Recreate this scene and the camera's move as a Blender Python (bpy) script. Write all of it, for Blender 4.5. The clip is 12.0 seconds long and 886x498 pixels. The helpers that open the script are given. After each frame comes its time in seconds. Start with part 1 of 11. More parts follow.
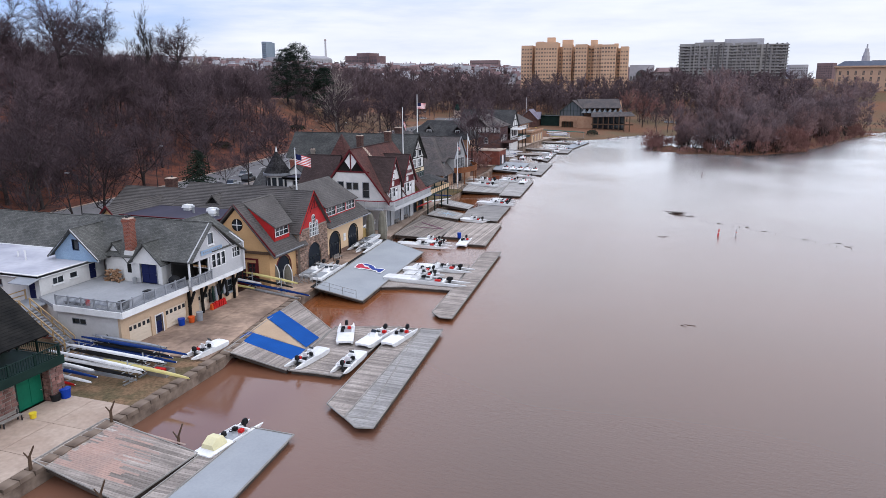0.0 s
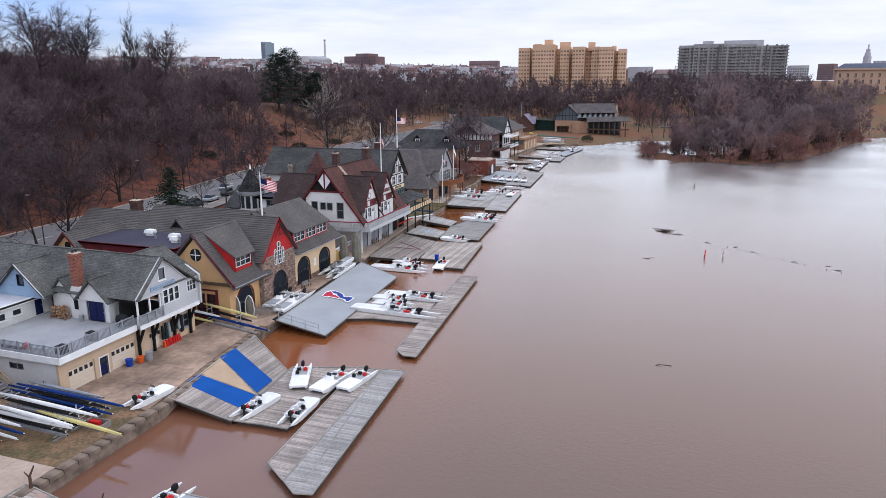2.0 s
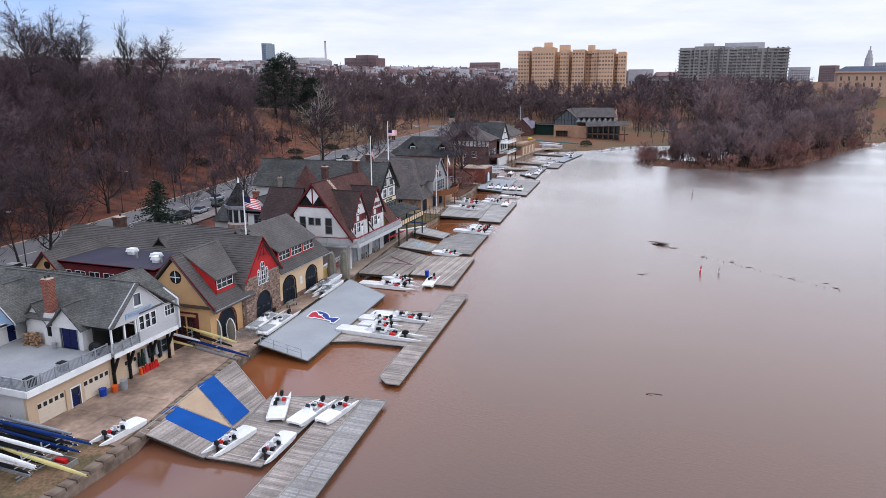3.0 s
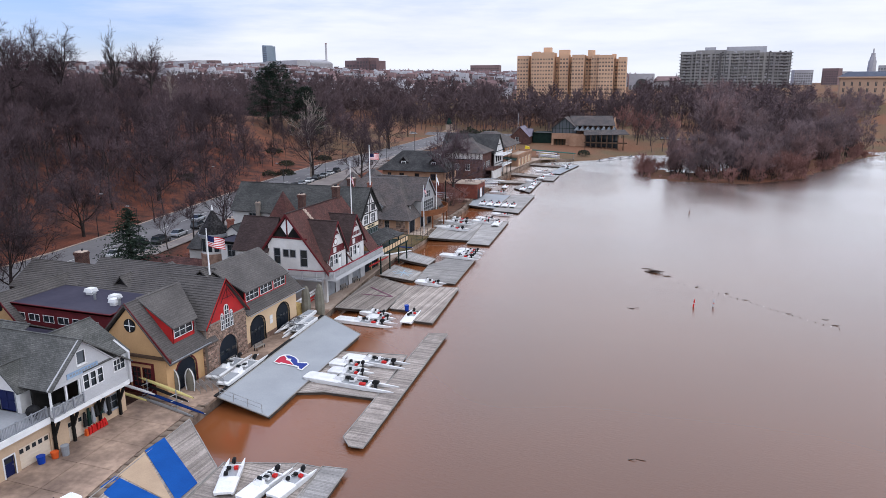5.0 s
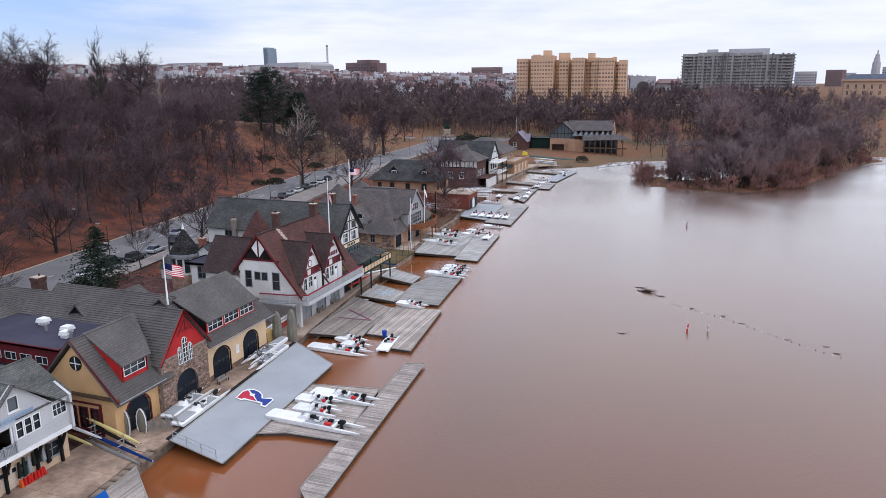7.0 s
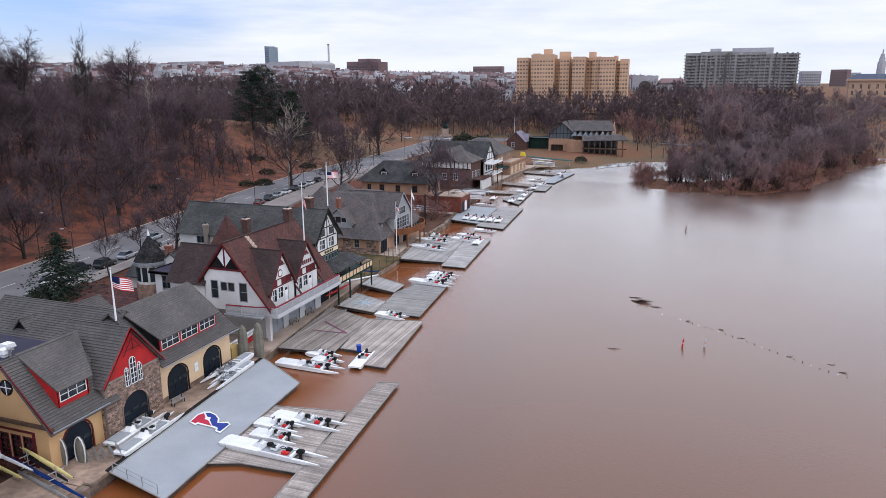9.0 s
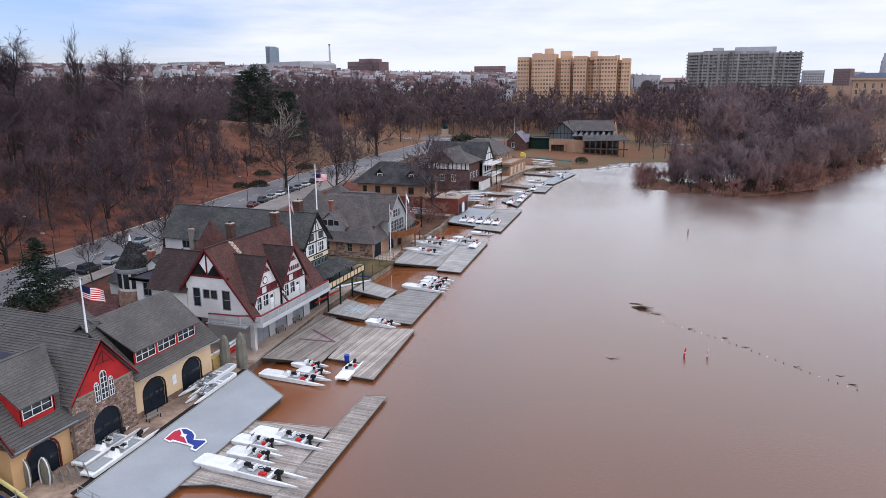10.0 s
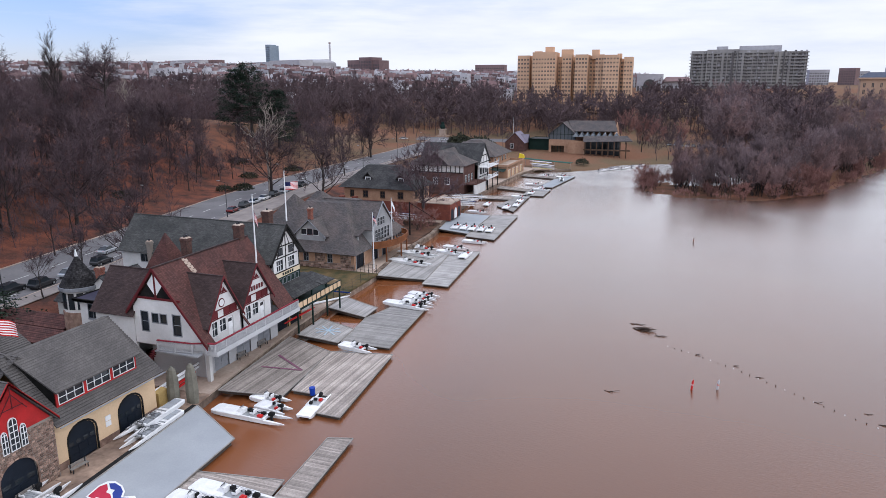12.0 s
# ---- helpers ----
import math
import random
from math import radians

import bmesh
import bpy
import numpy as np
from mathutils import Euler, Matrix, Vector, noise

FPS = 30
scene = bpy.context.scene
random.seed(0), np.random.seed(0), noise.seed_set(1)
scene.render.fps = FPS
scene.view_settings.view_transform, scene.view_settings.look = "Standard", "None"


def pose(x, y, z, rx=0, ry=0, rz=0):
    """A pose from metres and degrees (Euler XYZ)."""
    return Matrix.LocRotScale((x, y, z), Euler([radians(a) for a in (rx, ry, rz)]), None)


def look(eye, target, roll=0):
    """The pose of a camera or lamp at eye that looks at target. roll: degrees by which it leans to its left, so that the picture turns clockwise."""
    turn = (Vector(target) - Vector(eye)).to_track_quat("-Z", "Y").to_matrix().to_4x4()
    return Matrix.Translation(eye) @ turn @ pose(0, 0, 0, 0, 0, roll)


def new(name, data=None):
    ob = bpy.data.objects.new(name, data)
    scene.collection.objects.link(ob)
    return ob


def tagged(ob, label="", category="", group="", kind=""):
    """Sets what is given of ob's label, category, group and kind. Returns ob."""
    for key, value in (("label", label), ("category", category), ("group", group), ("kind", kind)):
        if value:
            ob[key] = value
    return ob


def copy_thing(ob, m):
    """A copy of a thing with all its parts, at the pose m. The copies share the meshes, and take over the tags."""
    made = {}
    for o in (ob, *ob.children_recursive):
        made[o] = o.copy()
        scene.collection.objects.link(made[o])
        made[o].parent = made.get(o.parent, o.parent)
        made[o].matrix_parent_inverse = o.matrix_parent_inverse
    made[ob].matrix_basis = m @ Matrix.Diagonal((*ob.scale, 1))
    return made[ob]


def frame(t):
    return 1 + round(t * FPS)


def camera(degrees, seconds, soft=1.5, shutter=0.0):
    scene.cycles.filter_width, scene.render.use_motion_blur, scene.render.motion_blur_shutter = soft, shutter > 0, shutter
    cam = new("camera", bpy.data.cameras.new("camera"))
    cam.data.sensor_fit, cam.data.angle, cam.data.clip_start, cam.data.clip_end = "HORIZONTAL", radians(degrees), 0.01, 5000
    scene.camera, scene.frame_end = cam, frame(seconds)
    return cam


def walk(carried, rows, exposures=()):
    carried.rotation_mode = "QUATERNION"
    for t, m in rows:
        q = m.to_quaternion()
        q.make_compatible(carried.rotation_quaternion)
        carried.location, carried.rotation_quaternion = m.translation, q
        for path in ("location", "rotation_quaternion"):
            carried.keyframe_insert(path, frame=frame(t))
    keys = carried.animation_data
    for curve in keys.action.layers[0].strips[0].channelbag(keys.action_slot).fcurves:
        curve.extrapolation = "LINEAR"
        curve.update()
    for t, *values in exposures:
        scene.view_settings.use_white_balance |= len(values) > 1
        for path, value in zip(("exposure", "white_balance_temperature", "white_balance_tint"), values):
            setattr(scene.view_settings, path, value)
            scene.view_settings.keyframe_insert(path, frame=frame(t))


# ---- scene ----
cam = camera(65.0, 12.0, 0.85)
PATH = [
    (0, (25.157, -10.858, 25.835), (24.53, -9.016, 25.372), -0.2),
    (0.5, (25.779, -9.561, 25.863), (25.151, -7.72, 25.399), -0.2),
    (1, (26.408, -8.219, 26.59), (25.779, -6.378, 26.124), -0.2),
    (1.5, (26.997, -6.817, 27.542), (26.367, -4.976, 27.078), -0.2),
    (2, (27.537, -5.336, 28.683), (26.906, -3.496, 28.217), -0.2),
    (2.5, (27.973, -3.787, 29.671), (27.341, -1.947, 29.206), -0.2),
    (3, (28.386, -2.295, 30.645), (27.751, -0.456, 30.18), -0.2),
    (5, (29.594, 4.543, 34.373), (28.952, 6.38, 33.909), -0.2),
    (5.5, (29.835, 6.216, 35.205), (29.192, 8.053, 34.743), -0.2),
    (6, (30.199, 7.911, 35.938), (29.554, 9.747, 35.477), -0.3),
    (6.5, (30.438, 9.59, 36.15), (29.792, 11.425, 35.688), -0.2),
    (7, (30.897, 11.3, 36.143), (30.246, 13.134, 35.682), -0.3),
    (9, (31.854, 18.573, 35.99), (31.195, 20.404, 35.527), -0.2),
    (9.5, (31.937, 20.554, 35.975), (31.275, 22.383, 35.512), -0.3),
    (10, (31.86, 22.755, 35.842), (31.195, 24.584, 35.379), -0.3),
    (10.5, (31.697, 25.282, 35.718), (31.03, 27.11, 35.256), -0.4),
    (11, (31.508, 27.822, 35.862), (30.84, 29.649, 35.397), -0.3),
    (11.5, (31.195, 30.636, 35.876), (30.526, 32.463, 35.41), -0.2),
    (12, (30.994, 33.457, 35.84), (30.324, 35.283, 35.374), -0.2),
]
walk(cam, [(t, look(eye, target, roll)) for t, eye, target, roll in PATH], exposures=[(0, -0.12, 5970, 12.5), (12, -0.12, 5970, 12.5)])
# ---- light ----
world = bpy.data.worlds.new("overcast_sky")
scene.world = world
world.use_nodes = True
wn, wl = world.node_tree.nodes, world.node_tree.links
wn.clear()
w_out = wn.new("ShaderNodeOutputWorld")
w_bg = wn.new("ShaderNodeBackground")
w_sky = wn.new("ShaderNodeTexSky")
w_sky.sky_type = "NISHITA"
w_sky.sun_disc = False
w_sky.sun_elevation = radians(38)
w_sky.sun_rotation = radians(75)
w_sky.dust_density = 0.4
w_sky.ozone_density = 2.5


def w_node(kind, **values):
    n = wn.new(kind)
    for k, v in values.items():
        n.inputs[k.replace("_", " ")].default_value = v
    return n


w_tc = w_node("ShaderNodeTexCoord")
w_sep = w_node("ShaderNodeSeparateXYZ")
wl.new(w_tc.outputs["Generated"], w_sep.inputs["Vector"])
# long flat cloud banks: the broad one opens blue gaps, the fine one shades the cloud
w_map = w_node("ShaderNodeMapping", Scale=(1.0, 1.0, 7.0), Location=(0.35, 0.0, 0.15))
wl.new(w_tc.outputs["Generated"], w_map.inputs["Vector"])
w_noise = w_node("ShaderNodeTexNoise", Scale=1.5, Detail=8.0, Roughness=0.55)
w_noise2 = w_node("ShaderNodeTexNoise", Scale=4.0, Detail=7.0, Roughness=0.6)
for n in (w_noise, w_noise2):
    wl.new(w_map.outputs["Vector"], n.inputs["Vector"])
w_ramp = wn.new("ShaderNodeValToRGB")
w_ramp.color_ramp.elements[0].position, w_ramp.color_ramp.elements[1].position = 0.36, 0.56
w_cloud = wn.new("ShaderNodeValToRGB")
w_cloud.color_ramp.elements[0].position, w_cloud.color_ramp.elements[1].position = 0.36, 0.60
w_cloud.color_ramp.elements[0].color = (0.855, 0.88, 0.925, 1)
w_cloud.color_ramp.elements[1].color = (1.0, 1.0, 1.005, 1)
wl.new(w_noise2.outputs["Fac"], w_cloud.inputs["Fac"])
w_west = w_node("ShaderNodeMapRange", From_Min=-0.85, From_Max=-0.1, To_Min=-0.16, To_Max=0.12)
wl.new(w_sep.outputs["X"], w_west.inputs["Value"])
w_add = wn.new("ShaderNodeMath")
wl.new(w_noise.outputs["Fac"], w_add.inputs[0])
wl.new(w_west.outputs["Result"], w_add.inputs[1])
wl.new(w_add.outputs["Value"], w_ramp.inputs["Fac"])
w_scale = w_node("ShaderNodeVectorMath")
w_scale.operation = "MULTIPLY"
w_scale.inputs[1].default_value = (0.121, 0.117, 0.152)
wl.new(w_sky.outputs["Color"], w_scale.inputs[0])
w_mix = wn.new("ShaderNodeMix")
w_mix.data_type = "RGBA"
wl.new(w_ramp.outputs["Color"], w_mix.inputs["Factor"])
wl.new(w_scale.outputs["Vector"], w_mix.inputs["A"])
wl.new(w_cloud.outputs["Color"], w_mix.inputs["B"])
# an overcast dome is brighter overhead than at the horizon
w_dome = w_node("ShaderNodeMapRange", From_Min=0.08, From_Max=0.75, To_Min=1.0, To_Max=2.1)
wl.new(w_sep.outputs["Z"], w_dome.inputs["Value"])
w_lift = w_node("ShaderNodeVectorMath")
w_lift.operation = "SCALE"
wl.new(w_mix.outputs["Result"], w_lift.inputs[0])
wl.new(w_dome.outputs["Result"], w_lift.inputs["Scale"])
wl.new(w_lift.outputs["Vector"], w_bg.inputs["Color"])
w_bg.inputs["Strength"].default_value = 1.06
wl.new(w_bg.outputs["Background"], w_out.inputs["Surface"])

sun_data = bpy.data.lights.new("sun", "SUN")
sun_data.energy = 0.35
sun_data.angle = radians(14)
sun_data.color = (1.0, 0.96, 0.9)
sun = new("sun", sun_data)
sun.matrix_world = look((200, 40, 160), (0, 100, 0))


# ---- materials ----
def mat(name, c1, c2=None, scale=0.6, rough=0.85, metal=0.0, bump=0.25, fine=9.0, grime=0.12, island=0.0, each=0.0, spec=0.14, stretch=(1, 1, 1)):
    """A surface of two colours mixed by a coarse noise, with a fine grain in value and relief."""
    m = bpy.data.materials.new(name)
    m.use_nodes = True
    n, l = m.node_tree.nodes, m.node_tree.links
    b = n["Principled BSDF"]
    c2 = c2 or tuple(v * 0.8 for v in c1)
    tc = n.new("ShaderNodeTexCoord")
    mp = n.new("ShaderNodeMapping")
    mp.inputs["Scale"].default_value = stretch
    l.new(tc.outputs["Object"], mp.inputs["Vector"])
    big = n.new("ShaderNodeTexNoise")
    big.inputs["Scale"].default_value = scale
    big.inputs["Detail"].default_value = 6
    small = n.new("ShaderNodeTexNoise")
    small.inputs["Scale"].default_value = fine
    small.inputs["Detail"].default_value = 4
    l.new(mp.outputs["Vector"], big.inputs["Vector"])
    l.new(mp.outputs["Vector"], small.inputs["Vector"])
    ramp = n.new("ShaderNodeValToRGB")
    ramp.color_ramp.elements[0].position, ramp.color_ramp.elements[1].position = 0.36, 0.64
    ramp.color_ramp.elements[0].color, ramp.color_ramp.elements[1].color = (*c1, 1), (*c2, 1)
    l.new(big.outputs["Fac"], ramp.inputs["Fac"])
    val = n.new("ShaderNodeMapRange")
    val.inputs["To Min"].default_value, val.inputs["To Max"].default_value = 1 - 2 * grime, 1 + 2 * grime
    l.new(small.outputs["Fac"], val.inputs["Value"])
    hsv = n.new("ShaderNodeHueSaturation")
    l.new(ramp.outputs["Color"], hsv.inputs["Color"])
    last = val.outputs["Result"]
    for amount, node, socket in ((island, "ShaderNodeNewGeometry", "Random Per Island"), (each, "ShaderNodeObjectInfo", "Random")):
        if amount:
            src = n.new(node)
            mr = n.new("ShaderNodeMapRange")
            mr.inputs["To Min"].default_value, mr.inputs["To Max"].default_value = 1 - amount, 1 + amount
            l.new(src.outputs[socket], mr.inputs["Value"])
            mul = n.new("ShaderNodeMath")
            mul.operation = "MULTIPLY"
            l.new(last, mul.inputs[0])
            l.new(mr.outputs["Result"], mul.inputs[1])
            last = mul.outputs["Value"]
    l.new(last, hsv.inputs["Value"])
    l.new(hsv.outputs["Color"], b.inputs["Base Color"])
    b.inputs["Roughness"].default_value = rough
    b.inputs["Metallic"].default_value = metal
    b.inputs["Specular IOR Level"].default_value = spec
    if bump:
        bp = n.new("ShaderNodeBump")
        bp.inputs["Strength"].default_value = bump
        bp.inputs["Distance"].default_value = 0.02
        l.new(small.outputs["Fac"], bp.inputs["Height"])
        l.new(bp.outputs["Normal"], b.inputs["Normal"])
    return m


def glass_mat(name, tint=(0.02, 0.025, 0.03), rough=0.06):
    m = bpy.data.materials.new(name)
    m.use_nodes = True
    b = m.node_tree.nodes["Principled BSDF"]
    b.inputs["Base Color"].default_value = (*tint, 1)
    b.inputs["Roughness"].default_value = rough
    b.inputs["Specular IOR Level"].default_value = 0.5
    return m


M_SLATE = mat("grey_slate", (0.084, 0.077, 0.074), (0.106, 0.097, 0.092), 0.35, 0.85, fine=7, grime=0.12, island=0.06)
M_SLATE_GREEN = mat("grey_green_shingle", (0.074, 0.075, 0.071), (0.112, 0.111, 0.105), 0.4, 0.85, fine=9, grime=0.28, island=0.06)
M_SLATE_MOSS = mat("dark_grey_green_shingle", (0.054, 0.055, 0.053), (0.080, 0.079, 0.076), 0.4, 0.85, fine=9, grime=0.26, island=0.06)
M_SLATE_DARK = mat("dark_shingle", (0.038, 0.038, 0.039), (0.066, 0.064, 0.064), 0.4, 0.85, fine=7, grime=0.2, island=0.06)
M_SLATE_BLACK = mat("black_slate", (0.018, 0.017, 0.018), (0.034, 0.032, 0.033), 0.9, 0.8, fine=6, grime=0.3, spec=0.08)
M_SLATE_MIX = mat("weathered_shingle", (0.072, 0.066, 0.066), (0.106, 0.088, 0.083), 0.35, 0.85, fine=6, island=0.2)
M_ROOF_BROWN = mat("red_brown_shingle", (0.072, 0.037, 0.034), (0.104, 0.047, 0.041), 0.5, 0.85, fine=7, island=0.06)
M_ROOF_PLUM = mat("plum_shingle", (0.046, 0.032, 0.031), (0.062, 0.042, 0.040), 0.5, 0.85, fine=7, island=0.06)
def shingled(m, low, high, wide=0.42, tall=0.16):
    """Lays single shingles of differing tone, with dark gaps, over a roof surface."""
    n, l = m.node_tree.nodes, m.node_tree.links
    b = n["Principled BSDF"]
    tc, sep, add, com = (n.new("ShaderNode" + k) for k in ("TexCoord", "SeparateXYZ", "Math", "CombineXYZ"))
    l.new(tc.outputs["Object"], sep.inputs["Vector"])
    l.new(sep.outputs["X"], add.inputs[0])
    l.new(sep.outputs["Y"], add.inputs[1])
    l.new(add.outputs["Value"], com.inputs["X"])
    l.new(sep.outputs["Z"], com.inputs["Y"])
    br = n.new("ShaderNodeTexBrick")
    br.inputs["Scale"].default_value = 1.0
    br.inputs["Brick Width"].default_value, br.inputs["Row Height"].default_value, br.inputs["Mortar Size"].default_value = wide, tall, 0.012
    for key, v in (("Color1", low), ("Color2", high), ("Mortar", low * 0.75)):
        br.inputs[key].default_value = (v, v, v, 1)
    l.new(com.outputs["Vector"], br.inputs["Vector"])
    old = b.inputs["Base Color"].links[0].from_socket
    mx = n.new("ShaderNodeMix")
    mx.data_type, mx.blend_type = "RGBA", "MULTIPLY"
    mx.inputs["Factor"].default_value = 1.0
    l.new(old, mx.inputs["A"])
    l.new(br.outputs["Color"], mx.inputs["B"])
    l.new(mx.outputs["Result"], b.inputs["Base Color"])


shingled(M_SLATE, 0.88, 1.08)
shingled(M_SLATE_GREEN, 0.76, 1.17, 0.36, 0.12)
shingled(M_SLATE_MOSS, 0.74, 1.18, 0.36, 0.12)
shingled(M_SLATE_DARK, 0.75, 1.2)
shingled(M_SLATE_MIX, 0.74, 1.2, 0.36, 0.12)
shingled(M_ROOF_BROWN, 0.72, 1.16, 0.36, 0.12)
shingled(M_ROOF_PLUM, 0.74, 1.18, 0.36, 0.12)
shingled(M_SLATE_BLACK, 0.55, 1.6, 0.35, 0.22)
M_GARAGETAN = mat("tan_stucco", (0.56, 0.41, 0.28), (0.49, 0.36, 0.25), 0.3, 0.9, fine=5, grime=0.06)
M_GARAGEDOOR = mat("pale_garage_door_paint", (0.66, 0.56, 0.45), (0.60, 0.51, 0.41), 0.3, 0.7, fine=5, grime=0.04)
M_CREAM = mat("cream_stucco", (0.62, 0.45, 0.285), (0.55, 0.395, 0.25), 0.3, 0.9, fine=5, grime=0.05)
M_CRIMSON = mat("crimson_deck_paint", (0.42, 0.03, 0.06), (0.36, 0.026, 0.05), 0.8, 0.7, fine=6, grime=0.08)
M_DEEPBLUE = mat("deep_blue_deck_paint", (0.03, 0.05, 0.24), (0.025, 0.042, 0.2), 0.8, 0.7, fine=6, grime=0.08)
M_PALECREAM = mat("pale_cream_door_paint", (0.66, 0.54, 0.38), (0.60, 0.49, 0.34), 0.4, 0.7, fine=6, grime=0.05)
M_OCHRE = mat("ochre_stucco", (0.56, 0.35, 0.175), (0.48, 0.30, 0.15), 0.3, 0.9, fine=5, grime=0.06)
M_WHITE = mat("white_stucco", (0.62, 0.61, 0.60), (0.50, 0.49, 0.48), 0.25, 0.9, fine=4, grime=0.06)
M_GREYWALL = mat("pale_grey_clapboard", (0.46, 0.46, 0.47), (0.40, 0.40, 0.41), 0.3, 0.8, fine=6, grime=0.06)
M_GREYSHINGLE = mat("grey_wood_shingle", (0.24, 0.24, 0.245), (0.31, 0.31, 0.31), 0.5, 0.9, fine=8)
M_BLUEWALL = mat("pale_blue_siding", (0.27, 0.37, 0.49), (0.22, 0.31, 0.43), 0.6, 0.8, fine=6)
M_TRIMWHITE = mat("white_paint", (0.72, 0.72, 0.72), (0.62, 0.62, 0.62), 0.8, 0.6, fine=8, grime=0.05)
M_TRIMGREY = mat("grey_paint", (0.26, 0.27, 0.29), (0.21, 0.22, 0.24), 0.8, 0.6, fine=8, grime=0.06)
M_RED = mat("red_paint", (0.40, 0.022, 0.022), (0.30, 0.02, 0.02), 0.6, 0.6, fine=6, grime=0.08)
M_MAROON = mat("maroon_paint", (0.115, 0.018, 0.021), (0.080, 0.013, 0.016), 0.6, 0.6, fine=6, grime=0.08)
M_NAVY = mat("navy_paint", (0.012, 0.017, 0.075), (0.009, 0.013, 0.055), 0.6, 0.5, fine=6, grime=0.08)
M_BLACKDOOR = mat("blue_black_door_paint", (0.012, 0.017, 0.026), (0.008, 0.011, 0.017), 0.6, 0.5, fine=6, grime=0.1)
M_GREEN = mat("green_door_paint", (0.010, 0.135, 0.075), (0.008, 0.105, 0.06), 0.4, 0.55, fine=5, grime=0.08)
M_DKGREEN = mat("dark_green_paint", (0.010, 0.026, 0.021), (0.007, 0.019, 0.016), 0.6, 0.6, fine=6, grime=0.1)
M_BLACK = mat("black_timber", (0.011, 0.011, 0.011), (0.020, 0.019, 0.018), 0.8, 0.7, fine=8, spec=0.04)
M_TIMBER = mat("dark_brown_timber", (0.07, 0.045, 0.03), (0.10, 0.065, 0.045), 0.8, 0.8, fine=8)
M_DECKORANGE = mat("cedar_deck_boards", (0.22, 0.085, 0.036), (0.15, 0.058, 0.027), 0.8, 0.8, fine=7, island=0.15)
def brick_mat(name, c1, c2, mortar):
    """Brickwork at true size: courses of 75 mm with pale joints, each brick a little different."""
    m = mat(name, c1, c2, 1.2, 0.9, fine=5, grime=0.2)
    n, l = m.node_tree.nodes, m.node_tree.links
    b = n["Principled BSDF"]
    tc, sep, add, com = (n.new("ShaderNode" + k) for k in ("TexCoord", "SeparateXYZ", "Math", "CombineXYZ"))
    l.new(tc.outputs["Object"], sep.inputs["Vector"])
    l.new(sep.outputs["X"], add.inputs[0])
    l.new(sep.outputs["Y"], add.inputs[1])
    l.new(add.outputs["Value"], com.inputs["X"])
    l.new(sep.outputs["Z"], com.inputs["Y"])
    br = n.new("ShaderNodeTexBrick")
    br.inputs["Scale"].default_value = 1.0
    br.inputs["Brick Width"].default_value, br.inputs["Row Height"].default_value, br.inputs["Mortar Size"].default_value = 0.26, 0.15, 0.014
    br.inputs["Color1"].default_value, br.inputs["Color2"].default_value, br.inputs["Mortar"].default_value = (*c1, 1), (*(v * 0.5 for v in c2), 1), (*mortar, 1)
    l.new(com.outputs["Vector"], br.inputs["Vector"])
    old = b.inputs["Base Color"].links[0].from_socket
    mx = n.new("ShaderNodeMix")
    mx.data_type = "RGBA"
    mx.inputs["Factor"].default_value = 0.7
    l.new(old, mx.inputs["A"])
    l.new(br.outputs["Color"], mx.inputs["B"])
    l.new(mx.outputs["Result"], b.inputs["Base Color"])
    return m


M_CHIMNEY = brick_mat("red_chimney_brick", (0.26, 0.075, 0.048), (0.20, 0.06, 0.04), (0.26, 0.21, 0.18))
M_CHIMNEYDARK = brick_mat("dark_chimney_brick", (0.105, 0.052, 0.042), (0.068, 0.036, 0.031), (0.11, 0.085, 0.075))
M_BRICK = mat("red_brick", (0.20, 0.062, 0.042), (0.15, 0.048, 0.036), 1.2, 0.9, fine=5, grime=0.2, island=0.2)
M_BRICKDARK = mat("dark_brick", (0.115, 0.060, 0.050), (0.075, 0.042, 0.037), 0.8, 0.9, fine=5, grime=0.2)
M_TANBRICK = mat("tan_brick", (0.38, 0.235, 0.155), (0.31, 0.185, 0.12), 0.5, 0.9, fine=5)
M_STONE = mat("brown_stone", (0.16, 0.10, 0.078), (0.29, 0.195, 0.15), 1.3, 0.9, fine=4, island=0.5)
M_REDSTONE = mat("pink_sandstone", (0.24, 0.125, 0.105), (0.15, 0.085, 0.075), 1.0, 0.9, fine=4, island=0.35)
M_MORTAR = mat("lime_mortar", (0.24, 0.21, 0.18), (0.20, 0.17, 0.15), 1.0, 0.95, fine=8)
M_CONCRETE = mat("worn_concrete", (0.35, 0.25, 0.188), (0.17, 0.12, 0.094), 0.3, 0.9, fine=1.6, grime=0.24)
M_CONCRETE2 = mat("pale_concrete", (0.42, 0.335, 0.275), (0.33, 0.25, 0.20), 0.3, 0.9, fine=2.5, grime=0.14)
M_QUAY = mat("quay_stone", (0.235, 0.180, 0.142), (0.11, 0.080, 0.062), 0.9, 0.95, fine=3.5, island=0.3, bump=0.6)
M_PLANK = mat("weathered_planks", (0.365, 0.318, 0.286), (0.262, 0.226, 0.203), 0.35, 0.9, fine=6, island=0.3, each=0.3, grime=0.22, stretch=(1.040, 0.990, 0.945))
M_PLANKGREY = mat("silver_grey_planks", (0.335, 0.318, 0.306), (0.262, 0.248, 0.238), 0.3, 0.85, fine=5, island=0.2, each=0.2, grime=0.18)
M_RAMPGREY = mat("grey_composite_deck", (0.31, 0.325, 0.345), (0.27, 0.285, 0.305), 0.25, 0.8, fine=6, grime=0.05)
M_FASCIA = mat("dark_wet_fascia", (0.05, 0.04, 0.035), (0.08, 0.065, 0.055), 0.8, 0.8, fine=6)
